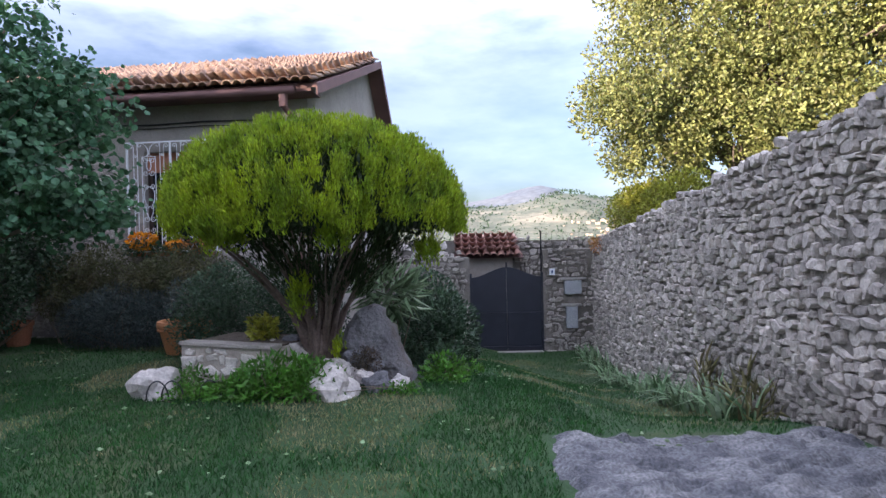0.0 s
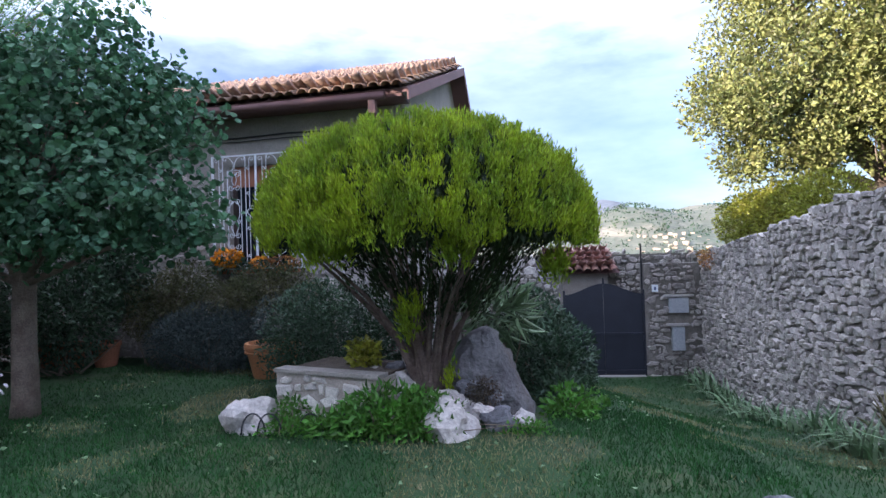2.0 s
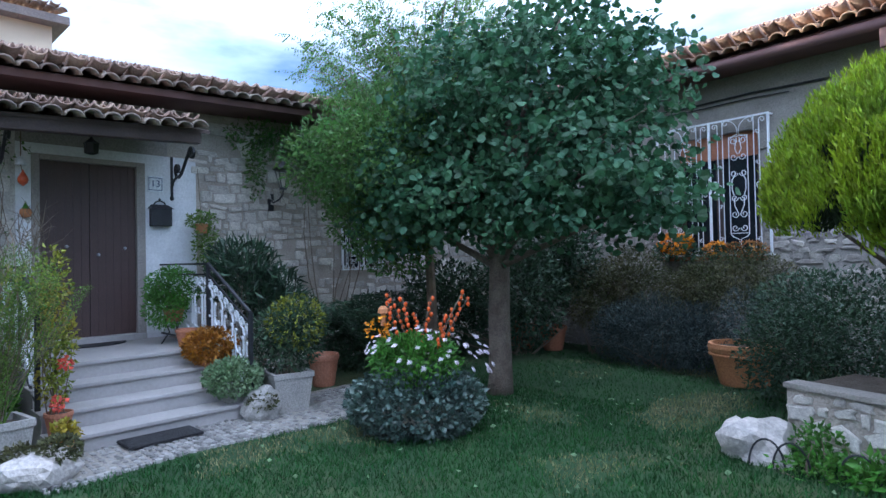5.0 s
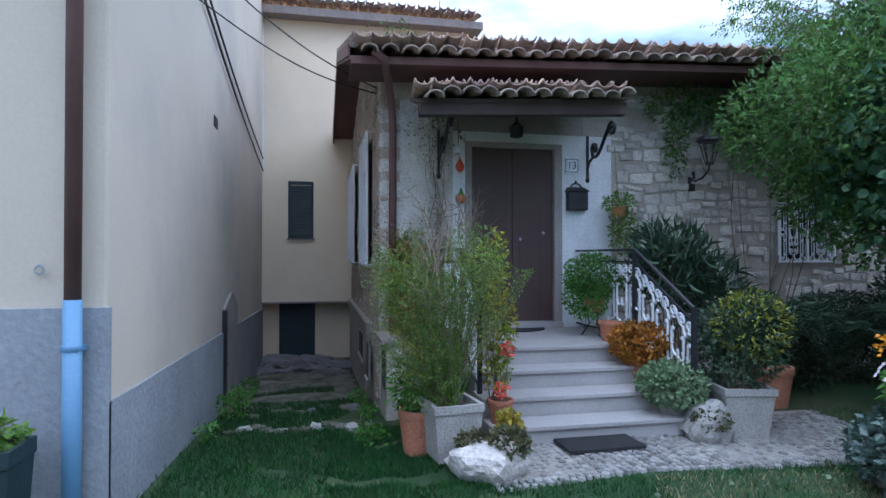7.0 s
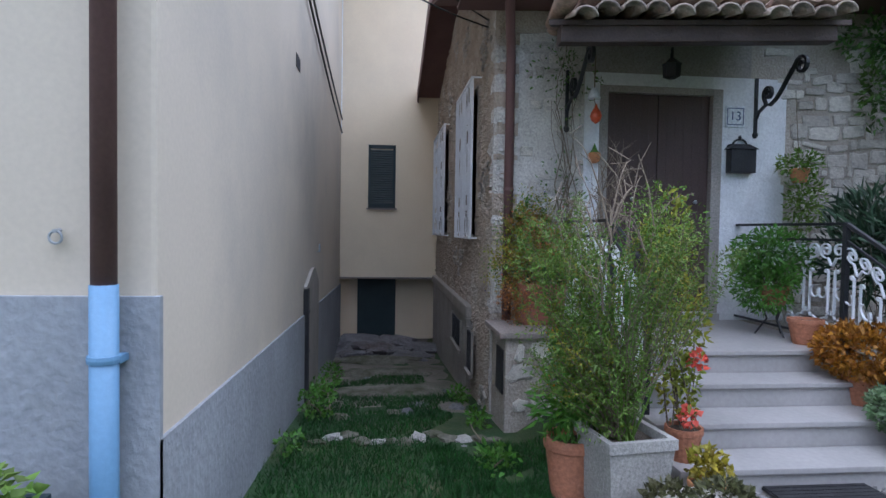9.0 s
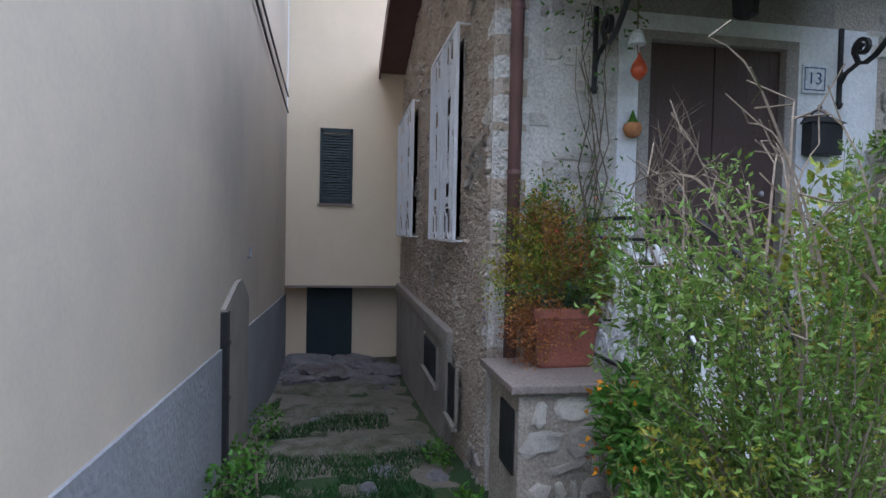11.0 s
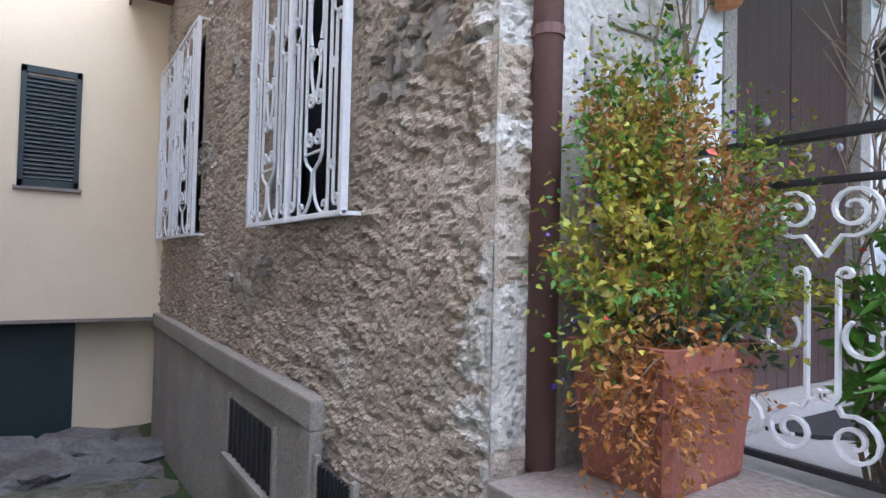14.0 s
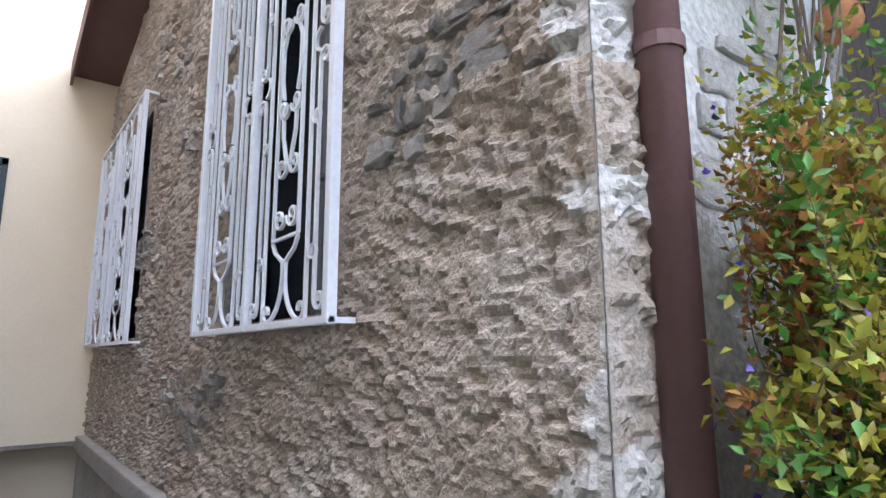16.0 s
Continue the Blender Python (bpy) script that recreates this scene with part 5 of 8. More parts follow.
# ---- foot of the side wall ----
part("cement_band", MB().box(-15.6, -10.90, SY - 0.075, SY + 0.03, 0.49, 0.63, b=0.012).box(-11.04, -10.90, SY - 0.075, SY + 0.03, -0.75, 0.49, b=0.012), SKIRT, house, "weathered cement band")
part("plinth_render", MB().box(-15.6, -11.04, SY - 0.05, SY + 0.03, -1.0, 0.49), GREY_PLASTER, house, "grey cement render at the foot of the wall")
def vent(x0, x1, z0, z1):
    v = thing("cellar_vent", "dark barred cellar vent in the wall foot", "vent", group="cellar vents")
    # flat black plate painted for the dark behind the bars
    part("opening", MB().box(x0, x1, SY - 0.062, SY - 0.051, z0, z1), RUBBER_AND_SHADE, v)
    fr = MB().box(x0 - 0.03, x0, SY - 0.075, SY - 0.051, z0 - 0.03, z1 + 0.03).box(x1, x1 + 0.03, SY - 0.075, SY - 0.051, z0 - 0.03, z1 + 0.03).box(x0 - 0.03, x1 + 0.03, SY - 0.1, SY - 0.051, z0 - 0.05, z0 - 0.03 + 0.02)
    part("frame", fr, SKIRT, v)
    for i in range(9):
        x = x0 + (x1 - x0) * (i + 0.5) / 9
        part("bar", MB().box(x - 0.008, x + 0.008, SY - 0.072, SY - 0.062, z0, z1), IRON, v)
vent(-12.30, -11.42, 0.03, 0.36)
vent(-10.82, -10.48, -0.05, 0.38)

# ---- cream building: pipes, ring, slot, niche ----
rp = MB().tube([(LX + 0.085, 0.155, 7.3), (LX + 0.085, 0.155, 1.30)], 0.042, 14)
part("downpipe", rp, OXIDE, cream, "dark brown metal downpipe", smooth=True)
part("lower_pipe", MB().tube([(LX + 0.085, 0.155, 1.31), (LX + 0.085, 0.155, -0.2)], 0.047, 14), PIPE_BLUE, cream, "pale blue painted cast iron pipe", smooth=True)
part("pipe_clamp", MB().lathe([(0.054, 0), (0.056, 0.012), (0.054, 0.025)], (LX + 0.085, 0.155, 1.04), 14).box(LX, LX + 0.09, 0.18, 0.21, 1.035, 1.06), PIPE_BLUE, cream)
part("iron_ring", MB().tube([(LX + 0.03, -0.03 + 0.022 * math.cos(a), 1.47 + 0.022 * math.sin(a)) for a in [2 * math.pi * i / 12 for i in range(12)]], 0.005, 5, closed=True).tube([(LX - 0.01, -0.03, 1.495), (LX + 0.04, -0.03, 1.492)], 0.008, 6), ENAMEL, cream)
# thin black plate on the plaster, painted dark as a slot's shade
part("wall_slot", MB().box(-9.95, -9.70, LY + 0.001, LY + 0.006, 3.0, 3.12), RUBBER_AND_SHADE, cream)
outline = [(-10.36, -0.6), (-10.36, 0.90), (-10.62, 0.97), (-10.9, 1.05), (-11.1, 1.06), (-11.3, 0.97), (-11.52, 0.86), (-11.52, -0.6)]
k = len(outline)
part("meter_niche", MB().add([(x, y, z) for y in (LY - 0.02, LY + 0.035) for x, z in outline], [tuple(range(k, 2 * k))] + [(i, (i + 1) % k, k + (i + 1) % k, k + i) for i in range(k)]), SKIRT, cream, "cement surround of a wall niche")
# solid black strip drawn for the niche's dark inside
part("niche_opening", MB().box(-10.46, -10.352, LY - 0.02, LY + 0.05, -0.5, 0.88, b=0.004), RUBBER_AND_SHADE, cream)
for z in (0.2, 0.62):
    part("niche_hinge", MB().box(-10.50, -10.42, LY + 0.036, LY + 0.056, z, z + 0.03, b=0.003), IRON, cream)
part("wall_hook", MB().tube([(-11.6, LY - 0.01, 1.22), (-11.6, LY + 0.03, 1.22), (-11.6, LY + 0.03, 1.32)], 0.012, 5), ENAMEL, cream)
for k, (z0, z1) in enumerate(((4.4, 3.3), (4.55, 3.55))):
    pts = [(LX - 1.0 - 9.0 * i / 12 * 0.9, LY + 0.03, z0 + (z1 - z0) * (i / 12) - 0.12 * math.sin(math.pi * i / 12)) for i in range(13)]
    part("wall_cable", MB().tube(pts, 0.014, 5), CABLE, cream, "black cable along the plaster")
for k, (za, zb) in enumerate(((4.2, 3.62), (3.95, 3.55))):
    pts = [Vector((-8.0 - k * 0.5, LY, za)).lerp(Vector((CX - 0.3, SY - 0.02, zb)), i / 10) - Vector((0, 0, 0.15 * math.sin(math.pi * i / 10))) for i in range(11)]
    cb_ = tagged(part("overhead_cable", MB().tube(pts, 0.008, 5), CABLE), "thin grey cable slung across the alley", "cable")

# ---- end building: shutter, door, roof, pipe ----
shut = MB().box(BX, BX + 0.03, SH[0], SH[0] + 0.05, SH[2], SH[3], b=0.003).box(BX, BX + 0.03, SH[1] - 0.05, SH[1], SH[2], SH[3], b=0.003).box(BX, BX + 0.03, SH[0], SH[1], SH[2], SH[2] + 0.07, b=0.003).box(BX, BX + 0.03, SH[0], SH[1], SH[3] - 0.07, SH[3], b=0.003)
sh_ob = part("shutter", shut, GREEN_PAINT, block, "closed dark green louvred shutter")
for i in range(24):
    z = SH[2] + 0.08 + i * (SH[3] - SH[2] - 0.16) / 24
    part("slat", MB().box(-0.012, 0.012, SH[0] + 0.05, SH[1] - 0.05, -0.004, 0.03, Matrix.Translation((BX + 0.012, 0, z)) @ pose(0, 0, 0, 0, -35, 0)), GREEN_PAINT, sh_ob)
part("shutter_sill", MB().box(BX, BX + 0.05, SH[0] - 0.03, SH[1] + 0.03, SH[2] - 0.03, SH[2]), SLAB, block)
part("cellar_door", MB().box(BX - 0.45, BX - 0.40, 0.62, 1.38, -0.72, 0.58, b=0.005), GREEN_PAINT, block, "dark green cellar door")
part("cellar_step", MB().box(BX - 0.4, BX + 0.15, 0.3, 1.9, -1.0, -0.72, b=0.02), ROCK, block)
part("soffit_edge", MB().box(BX - 0.44, BX + 0.01, -1.9, 4.74, 0.545, 0.58), SLAB, block)
part("upper_window", MB().box(BX, BX + 0.02, -0.25, 0.12, 3.6, 5.2), GREEN_PAINT, block)
part("white_pipe", MB().tube([(BX + 0.06, 0.28, 6.5), (BX + 0.06, 0.28, 3.3)], 0.035, 8), CERAMIC, block)
tile_slope(block, wall_frame(BX + 0.36, -2.2, 0, 1, 6.72), 7.2, 3.0, radians(14), TILE_OLD, TILE_FAR, step=0.22, row=0.45, limit=60, seed=41)
part("aerial", MB().tube([(BX - 0.6, 4.2, 6.7), (BX - 0.6, 4.2, 8.4)], 0.02, 6).tube([(BX - 0.9, 4.2, 7.9), (BX - 0.2, 4.2, 7.9)], 0.012, 5).tube([(BX - 0.9, 4.2, 7.6), (BX - 0.2, 4.2, 7.6)], 0.012, 5), ENAMEL, block)

# ---- boundary wall stones, gate wall stones ----
rubble(wall_east, wall_frame(RX + 0.03, 8.0, -0.012, -1), -6.4, 6.5, lambda u: ground_z(RX - 0.3, 8 - u) - 0.15, lambda u: WT(8 - u) + 0.02 * math.sin(u * 9), 0.175, 0.092, 0.055, (RUBBLE, RUBBLE_J), None, lambda u, z: u > 0.3, seed=2, gap=-0.002, tilt=13)
rubble(wall_north, wall_frame(0, GY + 0.04, 1, 0), -1.6, 0.62, lambda u: -1.2, lambda u: 1.3 + 0.1 * math.sin(u * 5), 0.24, 0.11, 0.06, (RUBBLE, RUBBLE_J), None, always, seed=51, limit=200)
rubble(wall_north, wall_frame(0, GY + 0.04, 1, 0), 2.36, 3.6, lambda u: -1.2, lambda u: 1.42 + 0.1 * math.sin(u * 5), 0.24, 0.11, 0.06, (RUBBLE, RUBBLE_J), lambda u, z: not (2.8 < u < 3.26 and -0.5 < z < 0.7), always, seed=52, limit=200)

# ---- plants and pots ----
def foliage(parent, name, blobs, count, size, material, shell=0.6, ways=None, spread=0.6, curl=0.25, label="", bottom=-1.0):
    p, d = in_blobs(blobs, count, shell, bottom)
    w = d if ways is None else d * ways[0] + np.array(ways[1])
    ob = part(name, leaf_mesh(name, p, w, size[0], size[1], curl, material, spread), material, parent, label)
    if name != "foliage" and name != "crown":
        tagged(ob, kind="stuff")
    return ob


def tufts(blobs, n, per, radius, up=0.0):
    """Clustered leaf points: n tufts with a few leaves each."""
    c, d = in_blobs(blobs, n, 0.35)
    p = np.repeat(c, per, 0) + RNG.normal(0, 1, (n * per, 3)) * np.array(radius)
    return p, np.repeat(d, per, 0)


def round_pot(parent, c, r, h, material, rim=0.03, label=""):
    part("pot", MB().lathe([(r * 0.66, 0), (r * 0.72, h * 0.1), (r * 0.93, h * 0.78), (r * 0.94, h * 0.8), (r, h * 0.82), (r * 1.02, h * 0.9), (r, h), (r * 0.88, h), (r * 0.84, h * 0.88), (0.01, h * 0.86)], c, 24), material, parent, label, smooth=False)
    part("soil", MB().lathe([(r * 0.84, h * 0.885), (r * 0.5, h * 0.91), (0.01, h * 0.9)], c, 16), SOIL, parent)


def square_pot(parent, c, w, h, material, angle=0.0, label=""):
    m = pose(c[0], c[1], c[2], 0, 0, angle)
    mb = MB()
    prof = [(w * 0.40, 0), (w * 0.5, h * 0.86), (w * 0.53, h * 0.87), (w * 0.53, h), (w * 0.44, h), (w * 0.43, h * 0.86)]
    for r, z in prof:
        mb.v += [tuple(m @ Vector((sx * r, sy * r, z))) for sx, sy in ((-1, -1), (1, -1), (1, 1), (-1, 1))]
    for i in range(len(prof) - 1):
        for j in range(4):
            mb.f.append((i * 4 + j, i * 4 + (j + 1) % 4, i * 4 + 4 + (j + 1) % 4, i * 4 + 4 + j))
    mb.f += [(3, 2, 1, 0)]
    part("pot", mb, material, parent, label)
    k = w * 0.435
    part("soil", MB().add([m @ Vector(p) for p in ((-k, -k, h * 0.88), (k, -k, h * 0.88), (k, k, h * 0.88), (-k, k, h * 0.88))], [(0, 1, 2, 3)]), SOIL, parent)


def stems(parent, base, blobs, n, r, material=TWIG, spread=0.08, name="stalk"):
    mb = MB()
    tips, _ = in_blobs(blobs, n, 0.5)
    for t in tips:
        b = (base[0] + random.uniform(-spread, spread), base[1] + random.uniform(-spread, spread), base[2])
        branches(mb, b, [tuple(t)], r, 0.12, 4)
    tagged(part(name, mb, material, parent), kind="stuff")


def sprigs(parent, base, blobs, n, r, leaf, step, material, name, start=0.3, droop=0.1, spread=0.06, bend=0.1):
    """Thin arching twigs from a base to tips in blobs, with small leaves set along them."""
    tips, _ = in_blobs(blobs, n, 0.7)
    mb, lp, lw = MB(), [], []
    for t in tips:
        b = Vector(base) + Vector((random.uniform(-spread, spread), random.uniform(-spread, spread), 0))
        t = Vector(t)
        off = Vector((random.uniform(-1, 1), random.uniform(-1, 1), random.uniform(0.2, 1.0))) * (t - b).length * bend
        pts = [b.lerp(t, i / 8) + off * math.sin(math.pi * i / 8) - Vector((0, 0, droop * (i / 8) ** 3)) for i in range(9)]
        mb.tube(pts, [r * (1 - 0.1 * i) for i in range(9)], 4)
        k = max(3, int((t - b).length * (1 - start) / step))
        for q in range(k):
            f = (start + (1 - start) * q / k) * 8
            i = min(7, int(f))
            p, d = pts[i].lerp(pts[i + 1], f - i), (pts[i + 1] - pts[i]).normalized()
            side = d.orthogonal().normalized()
            side.rotate(Matrix.Rotation(random.uniform(0, 6.28), 3, d))
            lp.append(tuple(p + side * 0.02 * random.random()))
            lw.append(tuple(d * 0.6 + side))
    tagged(part(name + "_twig", mb, TWIG, parent), kind="stuff")
    return tagged(part(name, leaf_mesh(name, lp, lw, leaf[0], leaf[1], 0.2, material, 0.3), material, parent), kind="stuff")


# golden arborvitae
arb = thing("arborvitae_tree", "golden green clipped arborvitae with a mushroom-shaped crown", "tree")
A0 = Vector((-1.27, 6.95, 0.30))
tr = MB()
rt = random.Random(3)
for i in range(40):
    a = 2 * math.pi * i / 40 + rt.uniform(-0.2, 0.2)
    rad = rt.uniform(0.35, 1.28)
    tip = Vector((-1.18 + rad * math.cos(a), 6.9 + rad * 0.9 * math.sin(a), 1.55 + 0.35 * rt.random() + 0.25 * (1.3 - rad)))
    b = A0 + Vector((0.10 * math.cos(a), 0.09 * math.sin(a), 0))
    pts = []
    for k in range(9):
        f = k / 8
        q = b.lerp(tip, f)
        q.x = b.x + (tip.x - b.x) * f ** 1.7 + 0.03 * math.sin(5 * f + i)
        q.y = b.y + (tip.y - b.y) * f ** 1.7 + 0.03 * math.cos(4 * f + i * 2)
        pts.append(q)
    r0 = rt.uniform(0.02, 0.05)
    tr.tube(pts, [r0 * (1 - 0.095 * k) for k in range(9)], 6)
tr.tube([A0 - Vector((0, 0, 0.25)), A0 + Vector((0, 0, 0.35))], [0.17, 0.12], 10)
part("trunk", tr, BARK_RED, arb, "bundle of reddish brown stems", smooth=True)
NT = 1050
d = RNG.normal(0, 1, (NT, 3))
d /= np.linalg.norm(d, axis=1, keepdims=True)
d[:, 2] = np.abs(d[:, 2]) * 1.12 - 0.16
d /= np.linalg.norm(d, axis=1, keepdims=True)
lump = np.array([1 + 0.05 * noise.noise(Vector(q) * 3.0) for q in d])
ctr = np.array((-1.28, 6.9, 1.98)) + d * np.array((1.70, 1.5, 1.02)) * (lump * RNG.uniform(0.90, 1.0, NT))[:, None]
per = 110
pts = np.repeat(ctr, per, 0) + np.clip(RNG.normal(0, 1, (NT * per, 3)), -1.7, 1.7) * np.array((0.034, 0.034, 0.065))
wy = np.repeat(d * 0.35 + np.array((0, 0, 1.0)), per, 0)
part("crown", leaf_mesh("crown", pts, wy, 0.055, 0.0145, 0.12, L_ARBOR, 0.3), L_ARBOR, arb, "upright golden green sprays")
NI = 520
aa = RNG.uniform(0, 2 * np.pi, NI)
ff = RNG.uniform(0.0, 1.0, NI) ** 0.7
rr = (0.30 + 1.15 * ff) * RNG.uniform(0.6, 1.03, NI)
ctr = np.stack([-1.18 + rr * np.cos(aa) * 1.02, 6.9 + rr * np.sin(aa) * 0.95, 1.02 + 0.95 * ff + RNG.uniform(-0.06, 0.25, NI)], 1)
pts = np.repeat(ctr, 16, 0) + RNG.normal(0, 1, (NI * 16, 3)) * np.array((0.03, 0.03, 0.07))
wy = np.repeat(np.stack([np.cos(aa), np.sin(aa), np.full(NI, 1.4)], 1), 16, 0)
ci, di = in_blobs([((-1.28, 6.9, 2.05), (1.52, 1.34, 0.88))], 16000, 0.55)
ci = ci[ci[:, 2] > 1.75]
# core and inner leaves carry the crown's own shade as dark colour
part("core_foliage", leaf_mesh("core_foliage", ci, np.tile(np.array((0, 0, 1.0)), (len(ci), 1)), 0.11, 0.035, 0.12, L_ARBOR_SHADE, 0.5), L_ARBOR_SHADE, arb)
part("inner_foliage", leaf_mesh("inner_foliage", pts, wy, 0.08, 0.02, 0.12, L_ARBOR_SHADE, 0.35), L_ARBOR_SHADE, arb, "inner sprays darkened for the crown's shade")
pt, dd = tufts([((-1.35, 6.4, 1.08), (0.10, 0.1, 0.16)), ((-0.85, 5.8, 1.75), (0.16, 0.1, 0.11)), ((-2.0, 5.9, 1.75), (0.25, 0.12, 0.1)), ((0.0, 6.6, 1.55), (0.12, 0.12, 0.1)), ((-1.0, 6.75, 0.45), (0.06, 0.06, 0.14))], 110, 28, (0.025, 0.025, 0.06))
part("low_sprays", leaf_mesh("low_sprays", pt, dd * 0.4 + np.array((0, 0, 1.0)), 0.07, 0.02, 0.12, L_ARBOR, 0.3), L_ARBOR, arb)

# rocks round the arborvitae
def boulder(label, c, r, seed, material, rough_k=0.25, flat=-0.6):
    return tagged(part("boulder", rock(c, r, seed, rough_k, 3, flat), material), label, "rock")


def standing_slab():
    """A big rounded slab of rock set on edge, with a rough grey skin and a smoother face."""
    mb = MB()
    rows, cols = 40, 34
    for side, y in ((0, 6.98), (1, 7.42)):
        for i in range(rows + 1):
            f = i / rows
            z = -0.12 + 1.02 * f
            half_l = 0.36 * max(0.0, 1 - f ** 3.2) ** 0.6 + 0.05
            half_r = 0.46 * max(0.0, 1 - f ** 1.25) ** 0.8 + 0.06
            for j in range(cols + 1):
                g = j / cols
                x = -0.70 - half_l + (half_l + half_r) * g
                e = min(g, 1 - g, 1 - f) * 6
                bulge = 0.10 * min(1, e) * (-1 if side == 0 else 1)
                p = Vector((x, z, side * 3))
                nn = noise.noise(p * 3.2) * 0.06 + noise.noise(p * 9) * 0.03 + (noise.cell(p * 4.3) - 0.5) * 0.025 + noise.noise(p * 21) * 0.012
                mb.v.append((x + nn, y + bulge + nn + 0.12 * f, z + nn * 0.6))
        o = side * (rows + 1) * (cols + 1)
        for i in range(rows):
            for j in range(cols):
                q = (o + i * (cols + 1) + j, o + i * (cols + 1) + j + 1, o + (i + 1) * (cols + 1) + j + 1, o + (i + 1) * (cols + 1) + j)
                mb.f.append(q if side == 0 else q[::-1])
    o = (rows + 1) * (cols + 1)
    for i in range(rows):
        for j in (0, cols):
            a, b = i * (cols + 1) + j, (i + 1) * (cols + 1) + j
            mb.f.append((a, b, o + b, o + a) if j == 0 else (b, a, o + a, o + b))
    for j in range(cols):
        a = rows * (cols + 1) + j
        mb.f.append((a, a + 1, o + a + 1, o + a))
    return mb


tagged(part("standing_stone", standing_slab(), ROCK_DARK, smooth=True), "large upright grey rock slab behind small rocks", "rock")
boulder("pale weathered limestone boulder on the lawn", (-2.97, 6.46, 0.0), (0.24, 0.2, 0.235), 3, ROCK_PALE, 0.3)
boulder("pale pinkish limestone boulder in the grass", (-1.02, 6.33, -0.03), (0.29, 0.24, 0.245), 5, ROCK_PALE, 0.3)
for i, (x, y, z, r) in enumerate(((-0.56, 6.52, 0.03, 0.16), (-0.36, 6.62, 0.02, 0.13), (-0.72, 6.62, 0.12, 0.10), (-0.62, 6.75, 0.22, 0.09), (-1.10, 6.75, 0.15, 0.16), (-0.95, 6.7, 0.1, 0.14), (-0.86, 6.86, 0.3, 0.11), (-1.55, 6.85, 0.3, 0.16), (-1.72, 6.8, 0.34, 0.12), (-1.62, 6.98, 0.4, 0.15), (-1.85, 6.95, 0.42, 0.10), (-1.42, 7.1, 0.38, 0.2))):
    boulder("small grey and pale garden rock", (x, y, z), (r, r * 0.85, r * 0.85), 20 + i, ROCK_PALE if i % 3 else ROCK, 0.35)
bed = thing("raised_bed", "low rubble-faced raised bed with soil", "planter")
BM = pose(-2.27, 6.645, 0, 0, 0, -19.7)
part("wall", MB().box(-0.63, 0.63, 0.0, 0.9, -0.2, 0.53, BM, b=0.01), MORTAR, bed)
rubble(bed, BM, -0.62, 0.62, lambda u: 0.0, lambda u: 0.50, 0.2, 0.10, 0.035, (PALE_STONE, PALE_STONE_J), None, always, seed=61, gap=0.008)
part("coping", MB().box(-0.64, 0.64, -0.035, 0.16, 0.53, 0.575, BM, b=0.012), SKIRT, bed, "worn grey stone coping")
part("soil", MB().box(-0.6, 0.6, 0.16, 0.88, 0.50, 0.55, BM), SOIL, bed)
hoops = thing("wire_hoops", "thin bent wire hoops edging the bed", "garden edging")
for i, x in enumerate((-2.86, -2.70, -2.3, -2.0, -1.75)):
    part("hoop", MB().tube([(x + 0.12 * math.cos(a), 6.28, 0.05 + 0.2 * math.sin(a)) for a in [math.pi * k / 12 for k in range(13)]], 0.008, 5), IRON, hoops)


def shrub(name, label, blobs, count, size, material, base=None, n_stems=10, extra=(), spread=0.7, shell=0.75, category="shrub"):
    t = thing(name, label, category)
    foliage(t, "foliage", blobs, count, size, material, shell, spread=spread)
    b = base or (blobs[0][0][0], blobs[0][0][1], ground_z(blobs[0][0][0], blobs[0][0][1]) - 0.05)
    stems(t, b, blobs, n_stems, 0.012, spread=min(0.25, blobs[0][1][0] * 0.4))
    for nm, bl, c, sz, mt in extra:
        foliage(t, nm, bl, c, sz, mt, 0.4, spread=0.8)
    return t


shrub("dry_heather", "small dry brown plant before the upright rock", [((-0.71, 6.68, 0.34), (0.17, 0.08, 0.17))], 900, (0.03, 0.012), L_HEATHER, (-0.71, 6.68, 0.1), 8)
shrub("fern_clump", "bright green leafy clump at the bed's foot", [((-1.55, 6.25, 0.2), (0.5, 0.3, 0.3)), ((-1.2, 6.3, 0.18), (0.32, 0.25, 0.26)), ((-1.95, 6.3, 0.12), (0.4, 0.25, 0.18))], 2600, (0.10, 0.035), L_BRIGHT)
shrub("low_weeds", "low green weeds along the bed", [((-2.4, 6.32, 0.08), (0.45, 0.2, 0.12)), ((-0.3, 6.35, 0.06), (0.25, 0.15, 0.12)), ((-2.6, 6.55, 0.15), (0.2, 0.15, 0.2))], 1500, (0.05, 0.03), L_BRIGHT)
shrub("dark_bush", "dense dark green bush behind the raised bed", [((-2.75, 8.6, 0.75), (0.95, 0.8, 0.7)), ((-1.9, 8.3, 0.6), (0.7, 0.6, 0.6)), ((-3.2, 8.4, 0.55), (0.55, 0.5, 0.5)), ((-3.3, 9.5, 0.9), (0.6, 0.5, 0.5))], 14000, (0.06, 0.025), L_DARK, n_stems=24)
shrub("yellow_tuft", "small yellow green tuft in the raised bed", [((-1.98, 7.05, 0.68), (0.18, 0.15, 0.15))], 400, (0.07, 0.05), L_HEDGE, (-1.98, 7.05, 0.52))
shrub("slope_bush", "dark green bush beside the upright rock", [((0.1, 8.9, 0.25), (0.55, 0.6, 0.65)), ((-0.2, 9.8, 0.4), (0.6, 0.6, 0.8)), ((0.12, 7.9, -0.05), (0.35, 0.4, 0.35))], 9000, (0.08, 0.04), L_DARK, n_stems=16)
